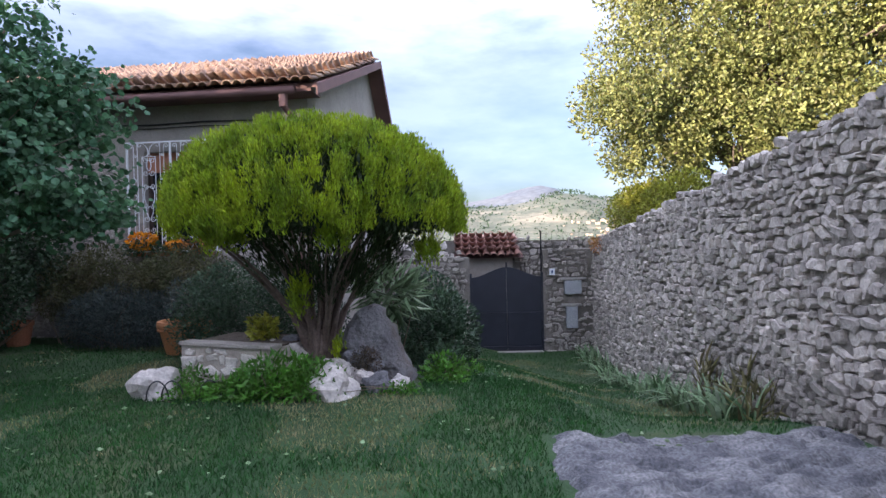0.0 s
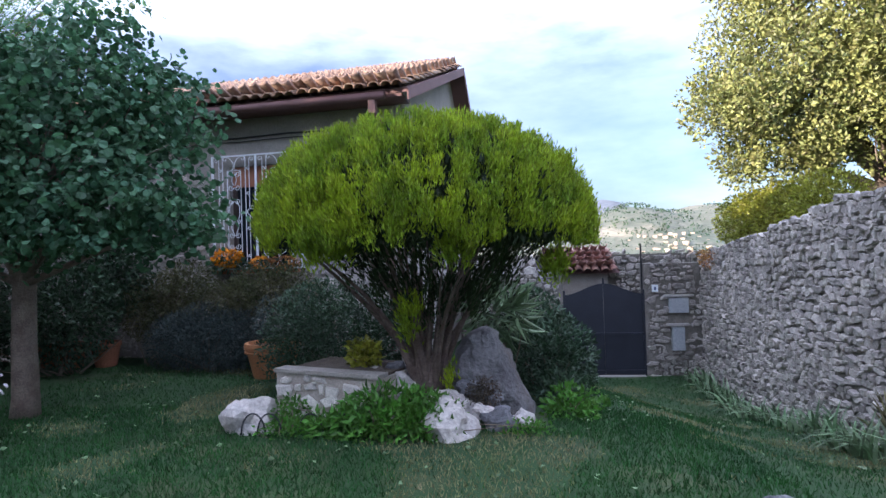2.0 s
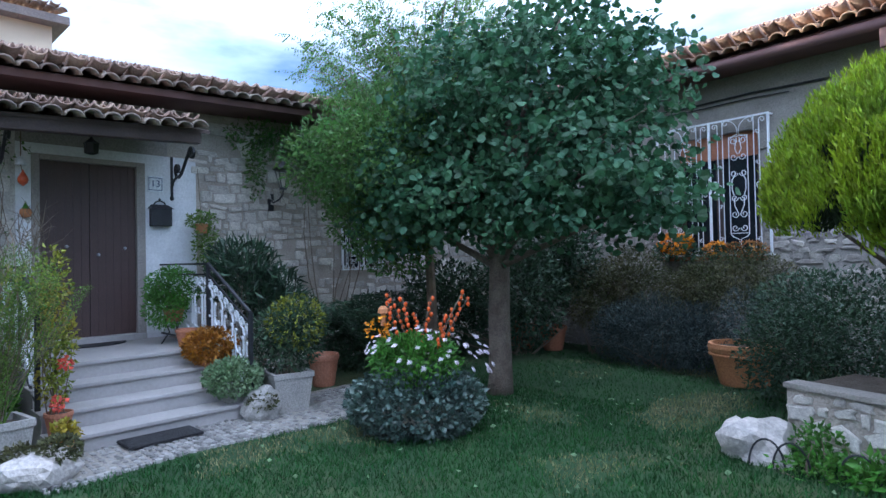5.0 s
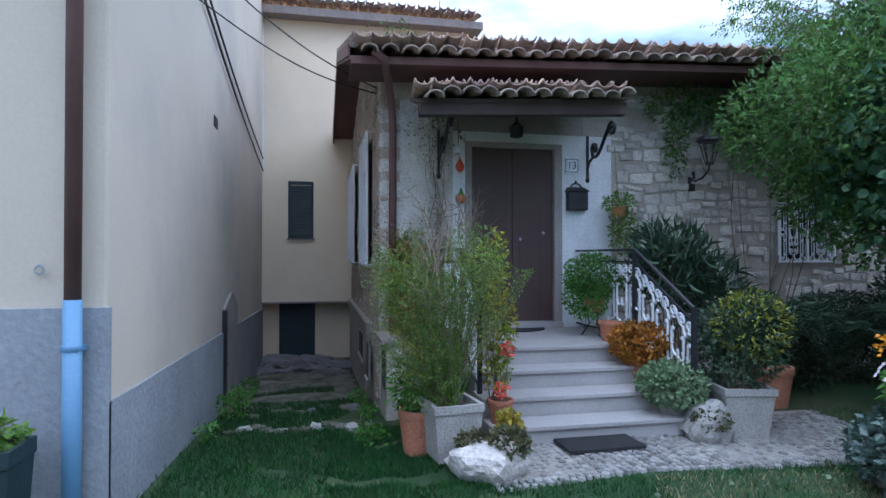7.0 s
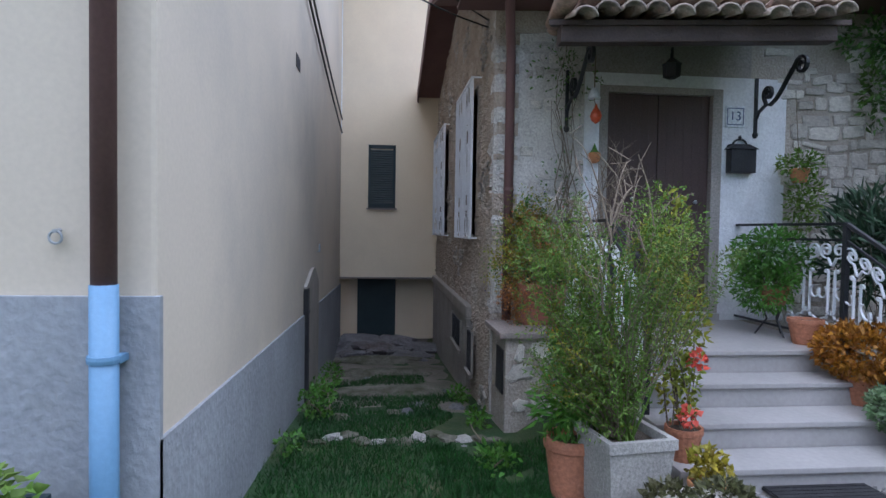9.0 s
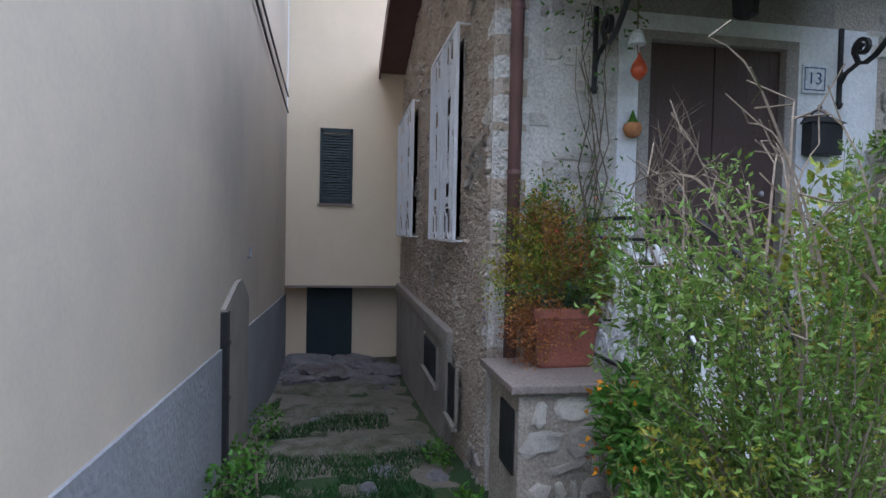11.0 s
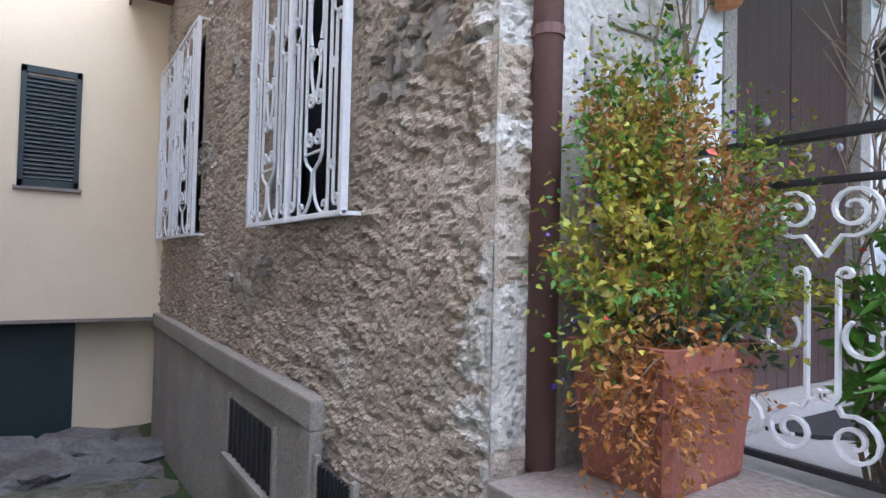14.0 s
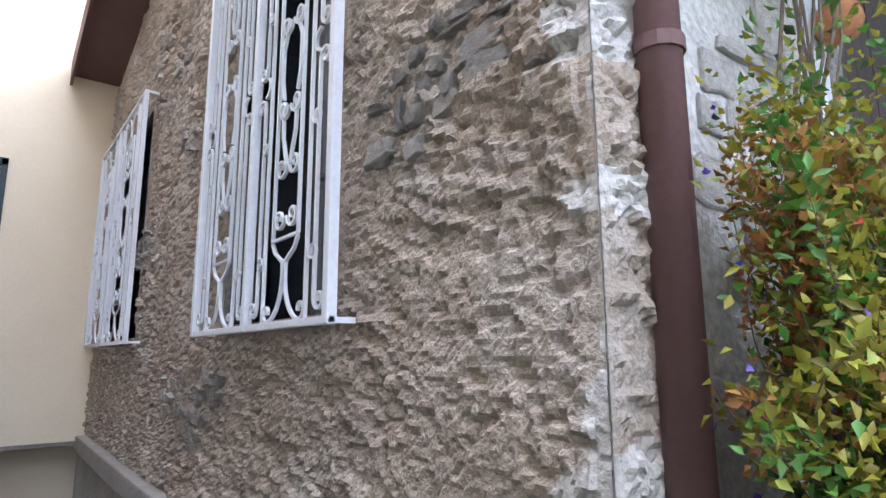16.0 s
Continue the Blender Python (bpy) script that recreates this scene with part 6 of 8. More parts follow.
shrub("strap_leaf_plant", "pale arching strap-leaved plant", [((-0.65, 8.4, 0.95), (0.4, 0.35, 0.28))], 260, (0.36, 0.03), L_SILVER, (-0.65, 8.4, 0.0), spread=0.6)
shrub("slope_herbs", "pale leafy weeds beside the upright rock", [((0.15, 7.2, 0.0), (0.28, 0.35, 0.3)), ((0.35, 7.9, -0.15), (0.3, 0.4, 0.25))], 1500, (0.07, 0.045), L_BRIGHT)
shrub("lavender_bush", "grey green lavender mound by the house", [((-5.3, 9.9, 0.5), (0.8, 0.6, 0.55)), ((-4.7, 9.7, 0.45), (0.6, 0.5, 0.5)), ((-5.9, 10.1, 0.4), (0.5, 0.5, 0.5))], 13000, (0.08, 0.012), L_GREY, n_stems=20)
shrub("olive_brown_bush", "brownish green bush against the stone wall", [((-6.5, 10.5, 0.95), (0.7, 0.5, 0.6)), ((-5.9, 10.4, 1.25), (0.6, 0.4, 0.5))], 8000, (0.055, 0.022), L_OLIVE, n_stems=16)
shrub("rounded_bush", "rounded olive green bush under the window", [((-4.25, 10.1, 1.22), (0.8, 0.45, 0.42)), ((-4.9, 10.15, 1.1), (0.5, 0.4, 0.35))], 8000, (0.05, 0.02), L_OLIVE, (-4.2, 10.1, 0.0), 14)
shrub("climbing_bush", "dark leafy bush in the house corner", [((-7.6, 9.6, 1.0), (0.9, 0.8, 0.9)), ((-8.6, 8.9, 0.8), (0.6, 0.9, 0.8)), ((-7.2, 10.4, 1.6), (0.7, 0.5, 0.8))], 11000, (0.09, 0.045), L_DARK, n_stems=20)
bx = thing("window_box", "window box of orange marigolds on the sill", "flower box")
part("trough", MB().box(-0.80, 0.75, -0.13, 0.02, 1.50, 1.64, H2, b=0.015), TERRACOTTA, bx)
hb = lambda x, z, r: ((*(H2 @ Vector((x, -0.22, z)))[:],), r)
foliage(bx, "leaves", [hb(-0.5, 1.65, (0.4, 0.14, 0.16)), hb(0.35, 1.62, (0.5, 0.14, 0.12))], 1100, (0.06, 0.03), L_DARK)
foliage(bx, "flowers", [hb(-0.52, 1.78, (0.26, 0.14, 0.14)), hb(0.12, 1.68, (0.14, 0.12, 0.09))], 420, (0.06, 0.05), F_YELLOW, 0.2)
foliage(bx, "dry_flowers", [hb(0.55, 1.68, (0.3, 0.14, 0.1))], 300, (0.04, 0.03), L_RUST, 0.3)

big = thing("terracotta_planter", "large orange terracotta pot with a small shrub", "plant pot")
round_pot(big, (-3.92, 9.25, 0.0), 0.40, 0.52, TERRA_ORANGE)
part("rim_band", MB().tube([(-3.92 + 0.385 * math.cos(a), 9.25 + 0.385 * math.sin(a), 0.39) for a in [2 * math.pi * i / 28 for i in range(28)]], 0.018, 6, closed=True), TERRA_ORANGE, big)
foliage(big, "shrub_leaves", [((-3.9, 9.3, 0.85), (0.3, 0.3, 0.35))], 700, (0.05, 0.02), L_GREY)
for i, (x, y) in enumerate(((-7.9, 10.2), (-8.35, 10.3), (-7.35, 10.3))):
    fp = thing("clay_pot", "old dark terracotta pot in the shaded corner", "plant pot", group="corner pots")
    round_pot(fp, (x, y, 0.0), 0.24, 0.42, TERRACOTTA)

# broad-leaved tree
fig = thing("round_leaf_tree", "broad crowned tree with round blue green leaves", "tree")
tk = MB()
tk.tube([(-5.98, 7.10, -0.1), (-5.96, 7.10, 0.2), (-5.95, 7.08, 0.9), (-5.90, 7.05, 1.6), (-5.80, 7.0, 2.2), (-5.70, 6.95, 2.9), (-5.6, 6.9, 3.6)], [0.17, 0.145, 0.13, 0.12, 0.09, 0.06, 0.03], 10)
FB = [((-5.4, 6.95, 2.95), (1.25, 1.15, 1.05)), ((-4.4, 6.9, 2.55), (0.85, 0.9, 0.75)), ((-6.6, 6.8, 2.75), (0.9, 1.0, 0.85)), ((-5.2, 7.1, 3.75), (1.0, 0.9, 0.7)), ((-4.3, 7.2, 3.35), (0.65, 0.7, 0.6)), ((-5.9, 6.5, 2.2), (0.9, 0.8, 0.5)), ((-4.0, 6.9, 2.15), (0.5, 0.6, 0.35)), ((-6.2, 6.6, 3.6), (0.8, 0.8, 0.6)), ((-6.9, 6.5, 2.15), (0.7, 0.7, 0.5)), ((-4.9, 6.4, 2.1), (0.7, 0.6, 0.4)), ((-4.9, 7.0, 4.25), (0.5, 0.5, 0.4))]
branches(tk, (-5.92, 7.05, 1.5), [b[0] for b in FB], 0.05, 0.1, 6)
tips, _ = in_blobs(FB, 40, 0.5)
branches(tk, (-5.8, 7.0, 2.2), [tuple(t) for t in tips], 0.02, 0.1, 4)
part("trunk", tk, BARK, fig, "grey brown trunk", smooth=True)


def round_leaves(name, points, ways, r, material):
    """Rounded leaves, six-sided and slightly cupped."""
    k = len(points)
    w = np.asarray(ways) * 0.5 + RNG.normal(0, 0.6, (k, 3)) + np.array((0, 0, 0.45))
    w /= np.linalg.norm(w, axis=1, keepdims=True)
    s = np.cross(w, RNG.normal(0, 1, (k, 3)))
    s /= np.linalg.norm(s, axis=1, keepdims=True)
    u = np.cross(w, s)
    rad = r * RNG.uniform(0.6, 1.25, k)
    verts = np.zeros((k, 6, 3))
    for j in range(6):
        a = 2 * math.pi * j / 6
        verts[:, j] = points + (s * math.cos(a) * 0.95 + u * math.sin(a)) * rad[:, None] + w * (0.22 * rad * (1 if j in (1, 2, 4) else -0.3))[:, None]
    base = np.arange(k)[:, None] * 6
    tris = np.concatenate([base + [0, 1, 2], base + [0, 2, 3], base + [0, 3, 4], base + [0, 4, 5]], 1).reshape(-1, 3)
    me = bpy.data.meshes.new(name)
    me.from_pydata(verts.reshape(-1, 3).tolist(), [], tris.tolist())
    me.update()
    me.materials.append(material)
    return me


c, dd = in_blobs(FB, 880, 0.6)
pt = np.repeat(c, 18, 0) + RNG.normal(0, 1, (len(c) * 18, 3)) * np.array((0.13, 0.13, 0.09))
part("crown", round_leaves("crown", pt, np.repeat(dd, 18, 0), 0.043, L_FIG), L_FIG, fig, "clusters of round blue green leaves")

# thin-leaved tree and climber behind
ac = thing("feathery_tree", "tall airy tree with fine light green leaflets", "tree")
tk = MB().tube([(-7.55, 7.55, -0.1), (-7.5, 7.5, 1.0), (-7.55, 7.5, 2.2), (-7.7, 7.6, 3.4)], [0.085, 0.075, 0.06, 0.04], 8)
AB = [((-7.6, 7.4, 3.3), (1.2, 1.0, 0.7)), ((-8.0, 7.2, 2.5), (0.9, 1.0, 0.6)), ((-7.0, 6.2, 3.0), (0.9, 0.8, 0.7)), ((-7.8, 6.2, 2.9), (0.8, 0.8, 0.6)), ((-7.7, 6.7, 2.2), (0.75, 0.7, 0.55)), ((-7.2, 6.6, 1.85), (0.6, 0.55, 0.45))]
rt = random.Random(8)
lp, lw = [], []
for i in range(130):
    b0 = Vector((-7.6, 7.5, rt.uniform(2.4, 3.6)))
    a = rt.uniform(0, 2 * math.pi)
    tip = b0 + Vector((math.cos(a) * rt.uniform(0.6, 2.8), math.sin(a) * rt.uniform(0.5, 1.8), rt.uniform(0.5, 2.9)))
    ps = [b0.lerp(tip, k / 10) + Vector((0, 0, 0.25 * math.sin(math.pi * k / 10))) for k in range(11)]
    tk.tube(ps, [0.014 * (1 - 0.085 * k) for k in range(11)], 4)
    for k in range(3, 11):
        for q in range(3):
            wv = Vector((rt.uniform(-1, 1), rt.uniform(-1, 1), rt.uniform(-0.6, 0.4))).normalized()
            for m_ in range(7):
                for sgn in (-1, 1):
                    lp.append(tuple(ps[k] + wv * 0.045 * (m_ + 1)))
                    lw.append(tuple(wv * 0.3 + wv.orthogonal() * sgn))
part("trunk", tk, TWIG, ac)
part("sprays", leaf_mesh("sprays", lp, lw, 0.055, 0.022, 0.15, L_WIST, 0.3), L_WIST, ac, "fine light green leaflets")
foliage(ac, "crown", AB, 15000, (0.075, 0.035), L_WIST, 0.6, spread=0.8)
vine = thing("wall_climber", "green climber hanging on the stone front", "climber")
foliage(vine, "leaves", [((FX + 0.2, 6.3, 3.45), (0.2, 0.9, 0.3)), ((FX + 0.25, 7.0, 3.2), (0.25, 0.6, 0.55)), ((FX + 0.2, 8.4, 2.9), (0.25, 0.9, 0.7)), ((FX + 0.2, 5.9, 3.0), (0.12, 0.15, 0.5))], 3600, (0.075, 0.035), L_WIST, 0.8)
stems(vine, (FX + 0.06, 7.3, 0.0), [((FX + 0.1, 6.8, 3.2), (0.1, 1.0, 0.5)), ((FX + 0.1, 8.0, 2.5), (0.1, 0.8, 0.8))], 12, 0.014)
vt = thing("dry_climber", "bare twigs of a climber by the downpipe", "climber")
rt = random.Random(12)
for i in range(9):
    ps = [Vector((FX + 0.01, 2.85, rt.uniform(0.8, 1.6)))]
    for k in range(9):
        ps.append(ps[-1] + Vector((rt.uniform(0.0, 0.035), rt.uniform(-0.09, 0.07), rt.uniform(0.10, 0.27))))
    part("branchlet", MB().tube(ps, [0.007 * (1 - 0.08 * k) for k in range(10)], 4), TWIG, vt)
foliage(vt, "leaves", [((FX + 0.12, 2.8, 3.0), (0.15, 0.35, 0.5)), ((-9.05, 2.3, 3.9), (0.2, 0.4, 0.18)), ((FX + 0.1, 2.8, 1.7), (0.1, 0.3, 0.6))], 380, (0.045, 0.022), L_WIST, 0.9)

# ivy clump with daisies
cl = thing("ivy_flower_clump", "round ivy clump with daisies and orange lantern stems", "flower bed")
part("stump", rock((-5.72, 5.50, -0.02), (0.55, 0.55, 0.16), 71, 0.2), MOSS, cl, "old mossy stump")
foliage(cl, "ivy", [((-5.66, 5.44, 0.27), (0.66, 0.66, 0.33)), ((-5.6, 5.4, 0.18), (0.58, 0.56, 0.22))], 6000, (0.055, 0.045), L_IVY, 0.3, spread=0.6)
foliage(cl, "daisy_leaves", [((-5.72, 5.52, 0.62), (0.42, 0.42, 0.26)), ((-5.9, 5.4, 0.66), (0.25, 0.25, 0.2))], 2600, (0.07, 0.03), L_BRIGHT, 0.5)
c, dd = in_blobs([((-5.55, 5.68, 0.64), (0.44, 0.42, 0.28)), ((-5.5, 5.85, 0.55), (0.32, 0.32, 0.25)), ((-5.75, 5.45, 0.66), (0.42, 0.4, 0.26))], 120, 0.04)
c = c[dd[:, 2] > -0.2]
nd = c - np.array((-5.6, 5.6, 0.2))
nd = nd / np.linalg.norm(nd, axis=1, keepdims=True) + np.array((0.35, -0.35, 0.35)) + RNG.normal(0, 0.25, nd.shape)
nd /= np.linalg.norm(nd, axis=1, keepdims=True)
an = np.arange(11) * 2 * np.pi / 11
petals = leaf_mesh("daisy", np.zeros((11, 3)), np.stack([np.cos(an), np.sin(an), np.full(11, 0.15)], 1), 0.034, 0.018, 0.05, F_WHITE, 0.05)
for p, n in zip(c, nd):
    part("daisy", petals, F_WHITE, cl, at=Matrix.Translation(Vector(p) + Vector(n) * 0.05) @ Vector(n).to_track_quat("Z", "Y").to_matrix().to_4x4())
lp = []
rt = random.Random(5)
for i in range(8):
    b0 = Vector((-5.78 + rt.uniform(-0.2, 0.2), 5.6 + rt.uniform(-0.15, 0.2), 0.6))
    t0 = b0 + Vector((rt.uniform(-0.25, 0.3), rt.uniform(-0.15, 0.4), rt.uniform(0.30, 0.72)))
    part("lantern_stem", MB().tube([b0, b0.lerp(t0, 0.5), t0], 0.006, 4), TWIG, cl)
    for k in range(9):
        p = b0.lerp(t0, 0.35 + 0.65 * k / 8)
        lp.append(p + Vector((rt.uniform(-0.03, 0.03), rt.uniform(-0.03, 0.03), -0.015)))
husk = MB().lathe([(0.004, 0.024), (0.016, 0.013), (0.021, 0.0), (0.012, -0.018), (0.003, -0.028)][::-1], (0, 0, 0), 6).mesh("lantern")
for p in lp:
    part("lantern", husk, F_ORANGE, cl, at=Matrix.Translation(p))
foliage(cl, "yellow_flowers", [((-6.05, 5.3, 0.95), (0.12, 0.12, 0.12))], 60, (0.04, 0.03), F_YELLOW, 0.6)
tagged(part("clay_mushroom", MB().lathe([(0.03, 0), (0.025, 0.12), (0.06, 0.13), (0.055, 0.17), (0.02, 0.2)], (-6.1, 5.42, 0.95), 10), TERRA_ORANGE), "small clay mushroom ornament among flowers", "ornament")

# irises along the wall
iris = thing("iris_bed", "long green iris leaves along the stone wall", "flower bed")
rt = random.Random(17)
im = MB()
for i in range(420):
    t = rt.random()
    y = 5.9 + 8.0 * t ** 1.15
    x = RX + 0.012 * (y - 8) - 0.12 - 0.5 * rt.random() * (1.0 if y < 8 else 0.8)
    z = ground_z(x, y) - 0.02
    a, ln = rt.uniform(0, 2 * math.pi), rt.uniform(0.28, 0.62) * (1.0 if y < 8.5 else 0.75)
    lean = Vector((math.cos(a) - 0.45, math.sin(a) * 0.8, 0)) * rt.uniform(0.3, 1.0)
    side = Vector((-math.sin(a), math.cos(a), 0)) * rt.uniform(0.016, 0.028)
    pr = []
    for k in range(5):
        f = k / 4
        p = Vector((x, y, z)) + lean * ln * f ** 1.6 + Vector((0, 0, ln * (f - 0.62 * lean.length * f ** 2.6)))
        w = 1 - 0.9 * f ** 2
        pr += [p - side * w, p + side * w]
    im.add(pr, [(2 * k, 2 * k + 1, 2 * k + 3, 2 * k + 2) for k in range(4)])
part("leaves", im, L_IRIS, iris)
foliage(iris, "dry_leaves", [((RX - 0.2, 6.1, -0.1), (0.25, 0.4, 0.28)), ((RX - 0.15, 7.3, -0.2), (0.15, 0.25, 0.35))], 160, (0.28, 0.015), DRY_BLADE, 0.8, (0.4, (0, 0, 0.8)), 0.5)

# flat outcrop
def outcrop():
    mb = MB()
    nx, ny = 110, 100
    for j in range(ny + 1):
        for i in range(nx + 1):
            x, y = 0.75 + 2.75 * i / nx, 2.6 + 2.75 * j / ny
            e = 1 - max(abs((x - 2.2) / 1.30 - 0.1 * noise.noise(Vector((y, 2, 1)))), abs((y - 3.85) / 1.18 - 0.12 * noise.noise(Vector((x * 1.4, 5, 1))))) ** 4
            p = Vector((x, y, 0))
            z = ground_z(x, y) - 0.10 + 0.15 * min(1, max(0.0, e) * 2) + 0.05 * noise.noise(p * 2) + 0.10 * abs(noise.noise(Vector((x * 2 + y, y * 6 - x * 2, 1)))) - 0.03 * abs(noise.noise(Vector((x * 5 - y, y * 9 + x * 3, 4)))) + 0.035 * abs(noise.noise(p * 9)) + 0.016 * noise.noise(p * 21) - 0.05 * smooth_step(3.9, 5.2, y)
            mb.v.append((x, y, z))
    for j in range(ny):
        for i in range(nx):
            mb.f.append((j * (nx + 1) + i, j * (nx + 1) + i + 1, (j + 1) * (nx + 1) + i + 1, (j + 1) * (nx + 1) + i))
    return mb


tagged(part("rock_outcrop", outcrop(), ROCK_FLAT, smooth=True), "flat grey rock outcrop level with the lawn", "rock")

# ---- pots by the steps ----
pl = thing("potted_asparagus_fern", "tall feathery green shrub in a square concrete pot", "potted plant")
square_pot(pl, (-7.22, 2.45, 0.0), 0.38, 0.43, CONCRETE, 8)
PB = [((-7.18, 2.2, 1.0), (0.30, 0.36, 0.45)), ((-7.2, 2.3, 0.7), (0.26, 0.28, 0.32)), ((-7.2, 2.05, 1.35), (0.26, 0.3, 0.28)), ((-7.15, 2.6, 1.45), (0.24, 0.26, 0.36))]
foliage(pl, "foliage", PB, 3800, (0.03, 0.011), L_ASPAR, 0.95, spread=0.8)
stems(pl, (-7.25, 2.42, 0.38), PB, 30, 0.008, L_ASPAR)
sprigs(pl, (-7.25, 2.42, 0.4), PB + [((-7.3, 2.1, 1.62), (0.25, 0.3, 0.2)), ((-7.3, 2.75, 1.72), (0.25, 0.25, 0.22)), ((-7.2, 2.95, 1.45), (0.2, 0.16, 0.2))], 120, 0.004, (0.024, 0.009), 0.0065, L_ASPAR, "sprig", 0.25, 0.06)
sprigs(pl, (-7.25, 2.42, 0.4), PB, 40, 0.004, (0.024, 0.010), 0.007, L_AUTUMN, "yellowing_sprig", 0.45, 0.06)
tw = MB()
rt = random.Random(22)
for i in range(26):
    b0 = Vector((-7.25, 2.4, 1.3)) + Vector((rt.uniform(-0.4, 0.2), rt.uniform(-0.2, 0.2), rt.uniform(-0.2, 0.2)))
    tip = b0 + Vector((rt.uniform(-0.95, 0.1), rt.uniform(-0.2, 0.5), rt.uniform(0.05, 0.65)))
    ps = [b0.lerp(tip, k / 6) + Vector((0, 0, 0.14 * math.sin(math.pi * k / 6))) for k in range(7)]
    tw.tube(ps, [0.006 * (1 - 0.12 * k) for k in range(7)], 4)
    for q in range(3):
        s0 = ps[rt.randint(3, 6)]
        tw.tube([s0, s0 + Vector((rt.uniform(-0.15, 0.1), rt.uniform(-0.1, 0.1), rt.uniform(-0.02, 0.14)))], 0.003, 4)
part("branchlet", tw, TWIG, pl, "thin bare arching twigs")
p2_ = thing("potted_lily", "green strappy plant in a round terracotta pot", "potted plant")
round_pot(p2_, (-7.46, 2.23, -0.04), 0.16, 0.36, TERRACOTTA)
foliage(p2_, "foliage", [((-7.46, 2.21, 0.5), (0.2, 0.2, 0.22))], 380, (0.09, 0.022), L_BRIGHT, 0.8)
tro = thing("stone_trough", "rough white stone trough planted with succulents", "planter")
part("trough", rock((-6.78, 2.62, -0.02), (0.24, 0.27, 0.16), 81, 0.22, 3, -0.7), ROCK_PALE, tro)
foliage(tro, "cushion", [((-6.84, 2.52, 0.21), (0.12, 0.11, 0.08)), ((-6.74, 2.76, 0.23), (0.15, 0.14, 0.10))], 1100, (0.04, 0.024), L_OLIVE, 0.4)
rz = thing("potted_rose", "leggy rose with a coral bloom in a clay pot", "potted plant")
round_pot(rz, (-7.45, 2.92, 0.165), 0.11, 0.2, TERRACOTTA)
foliage(rz, "foliage", [((-7.5, 2.9, 0.62), (0.16, 0.12, 0.24)), ((-7.6, 2.95, 0.95), (0.22, 0.15, 0.3)), ((-7.8, 2.95, 1.4), (0.25, 0.15, 0.4))], 1300, (0.05, 0.028), L_AUTUMN, 0.9)
foliage(rz, "bloom", [((-7.38, 2.96, 0.78), (0.045, 0.045, 0.045)), ((-7.35, 2.9, 0.46), (0.05, 0.05, 0.05))], 70, (0.04, 0.035), F_RED, 0.5)
stems(rz, (-7.45, 2.92, 0.34), [((-7.6, 2.93, 1.0), (0.2, 0.12, 0.5))], 9, 0.006)
sp = thing("small_clay_pot", "small clay pot with a green plant by the steps", "potted plant")
round_pot(sp, (-7.08, 2.86, 0.02), 0.10, 0.17, TERRA_ORANGE)
foliage(sp, "foliage", [((-7.1, 2.88, 0.25), (0.11, 0.1, 0.1))], 260, (0.05, 0.03), L_AUTUMN, 0.8)

au = thing("autumn_planter", "brown plastic planter of yellowing leaves and blue flowers", "potted plant")
pm = pose(-9.475, 2.56, 0.666, 0, 0, 3)
ap = MB()
prof = [(0.180, 0.130, 0), (0.188, 0.138, 0.02), (0.215, 0.158, 0.31), (0.228, 0.168, 0.315), (0.232, 0.172, 0.375), (0.222, 0.162, 0.378), (0.208, 0.148, 0.372), (0.204, 0.146, 0.32)]
for hy_, hx_, z in prof:
    ap.v += [tuple(pm @ Vector((sx * hx_ * q, sy * hy_ * r, z))) for sx, sy, q, r in ((-1, -1, 0.88, 1), (1, -1, 0.88, 1), (1, -1, 1, 0.9), (1, 1, 1, 0.9), (1, 1, 0.88, 1), (-1, 1, 0.88, 1), (-1, 1, 1, 0.9), (-1, -1, 1, 0.9))]
for r in range(len(prof) - 1):
    for j in range(8):
        ap.f.append((8 * r + j, 8 * r + (j + 1) % 8, 8 * r + 8 + (j + 1) % 8, 8 * r + 8 + j))
ap.f += [tuple(range(7, -1, -1))]
part("pot", ap, PLASTIC_BROWN, au, "red brown plastic planter")
part("soil", MB().add([pm @ Vector(p) for p in ((-0.145, -0.2, 0.335), (0.145, -0.2, 0.335), (0.145, 0.2, 0.335), (-0.145, 0.2, 0.335))], [(0, 1, 2, 3)]), SOIL, au)
AU = [((-9.42, 2.38, 1.28), (0.24, 0.26, 0.28)), ((-9.46, 2.62, 1.40), (0.24, 0.28, 0.32)), ((-9.44, 2.42, 1.62), (0.22, 0.24, 0.26)), ((-9.40, 2.80, 1.18), (0.24, 0.22, 0.24)), ((-9.5, 2.45, 1.80), (0.16, 0.2, 0.18)), ((-9.38, 2.22, 1.45), (0.16, 0.16, 0.3)), ((-9.3, 2.92, 1.32), (0.22, 0.2, 0.28)), ((-9.34, 2.1, 1.2), (0.14, 0.14, 0.25)), ((-9.36, 2.78, 1.58), (0.2, 0.2, 0.22))]
LOW = [((-9.44, 2.52, 1.12), (0.2, 0.22, 0.16)), ((-9.42, 2.75, 1.1), (0.2, 0.2, 0.16))]
RUST = [((-9.34, 2.28, 1.02), (0.16, 0.15, 0.16)), ((-9.32, 2.32, 0.84), (0.12, 0.14, 0.14)), ((-9.28, 2.5, 0.98), (0.12, 0.2, 0.16)), ((-9.46, 2.42, 1.70), (0.18, 0.2, 0.2))]
AB0 = (-9.46, 2.55, 1.0)
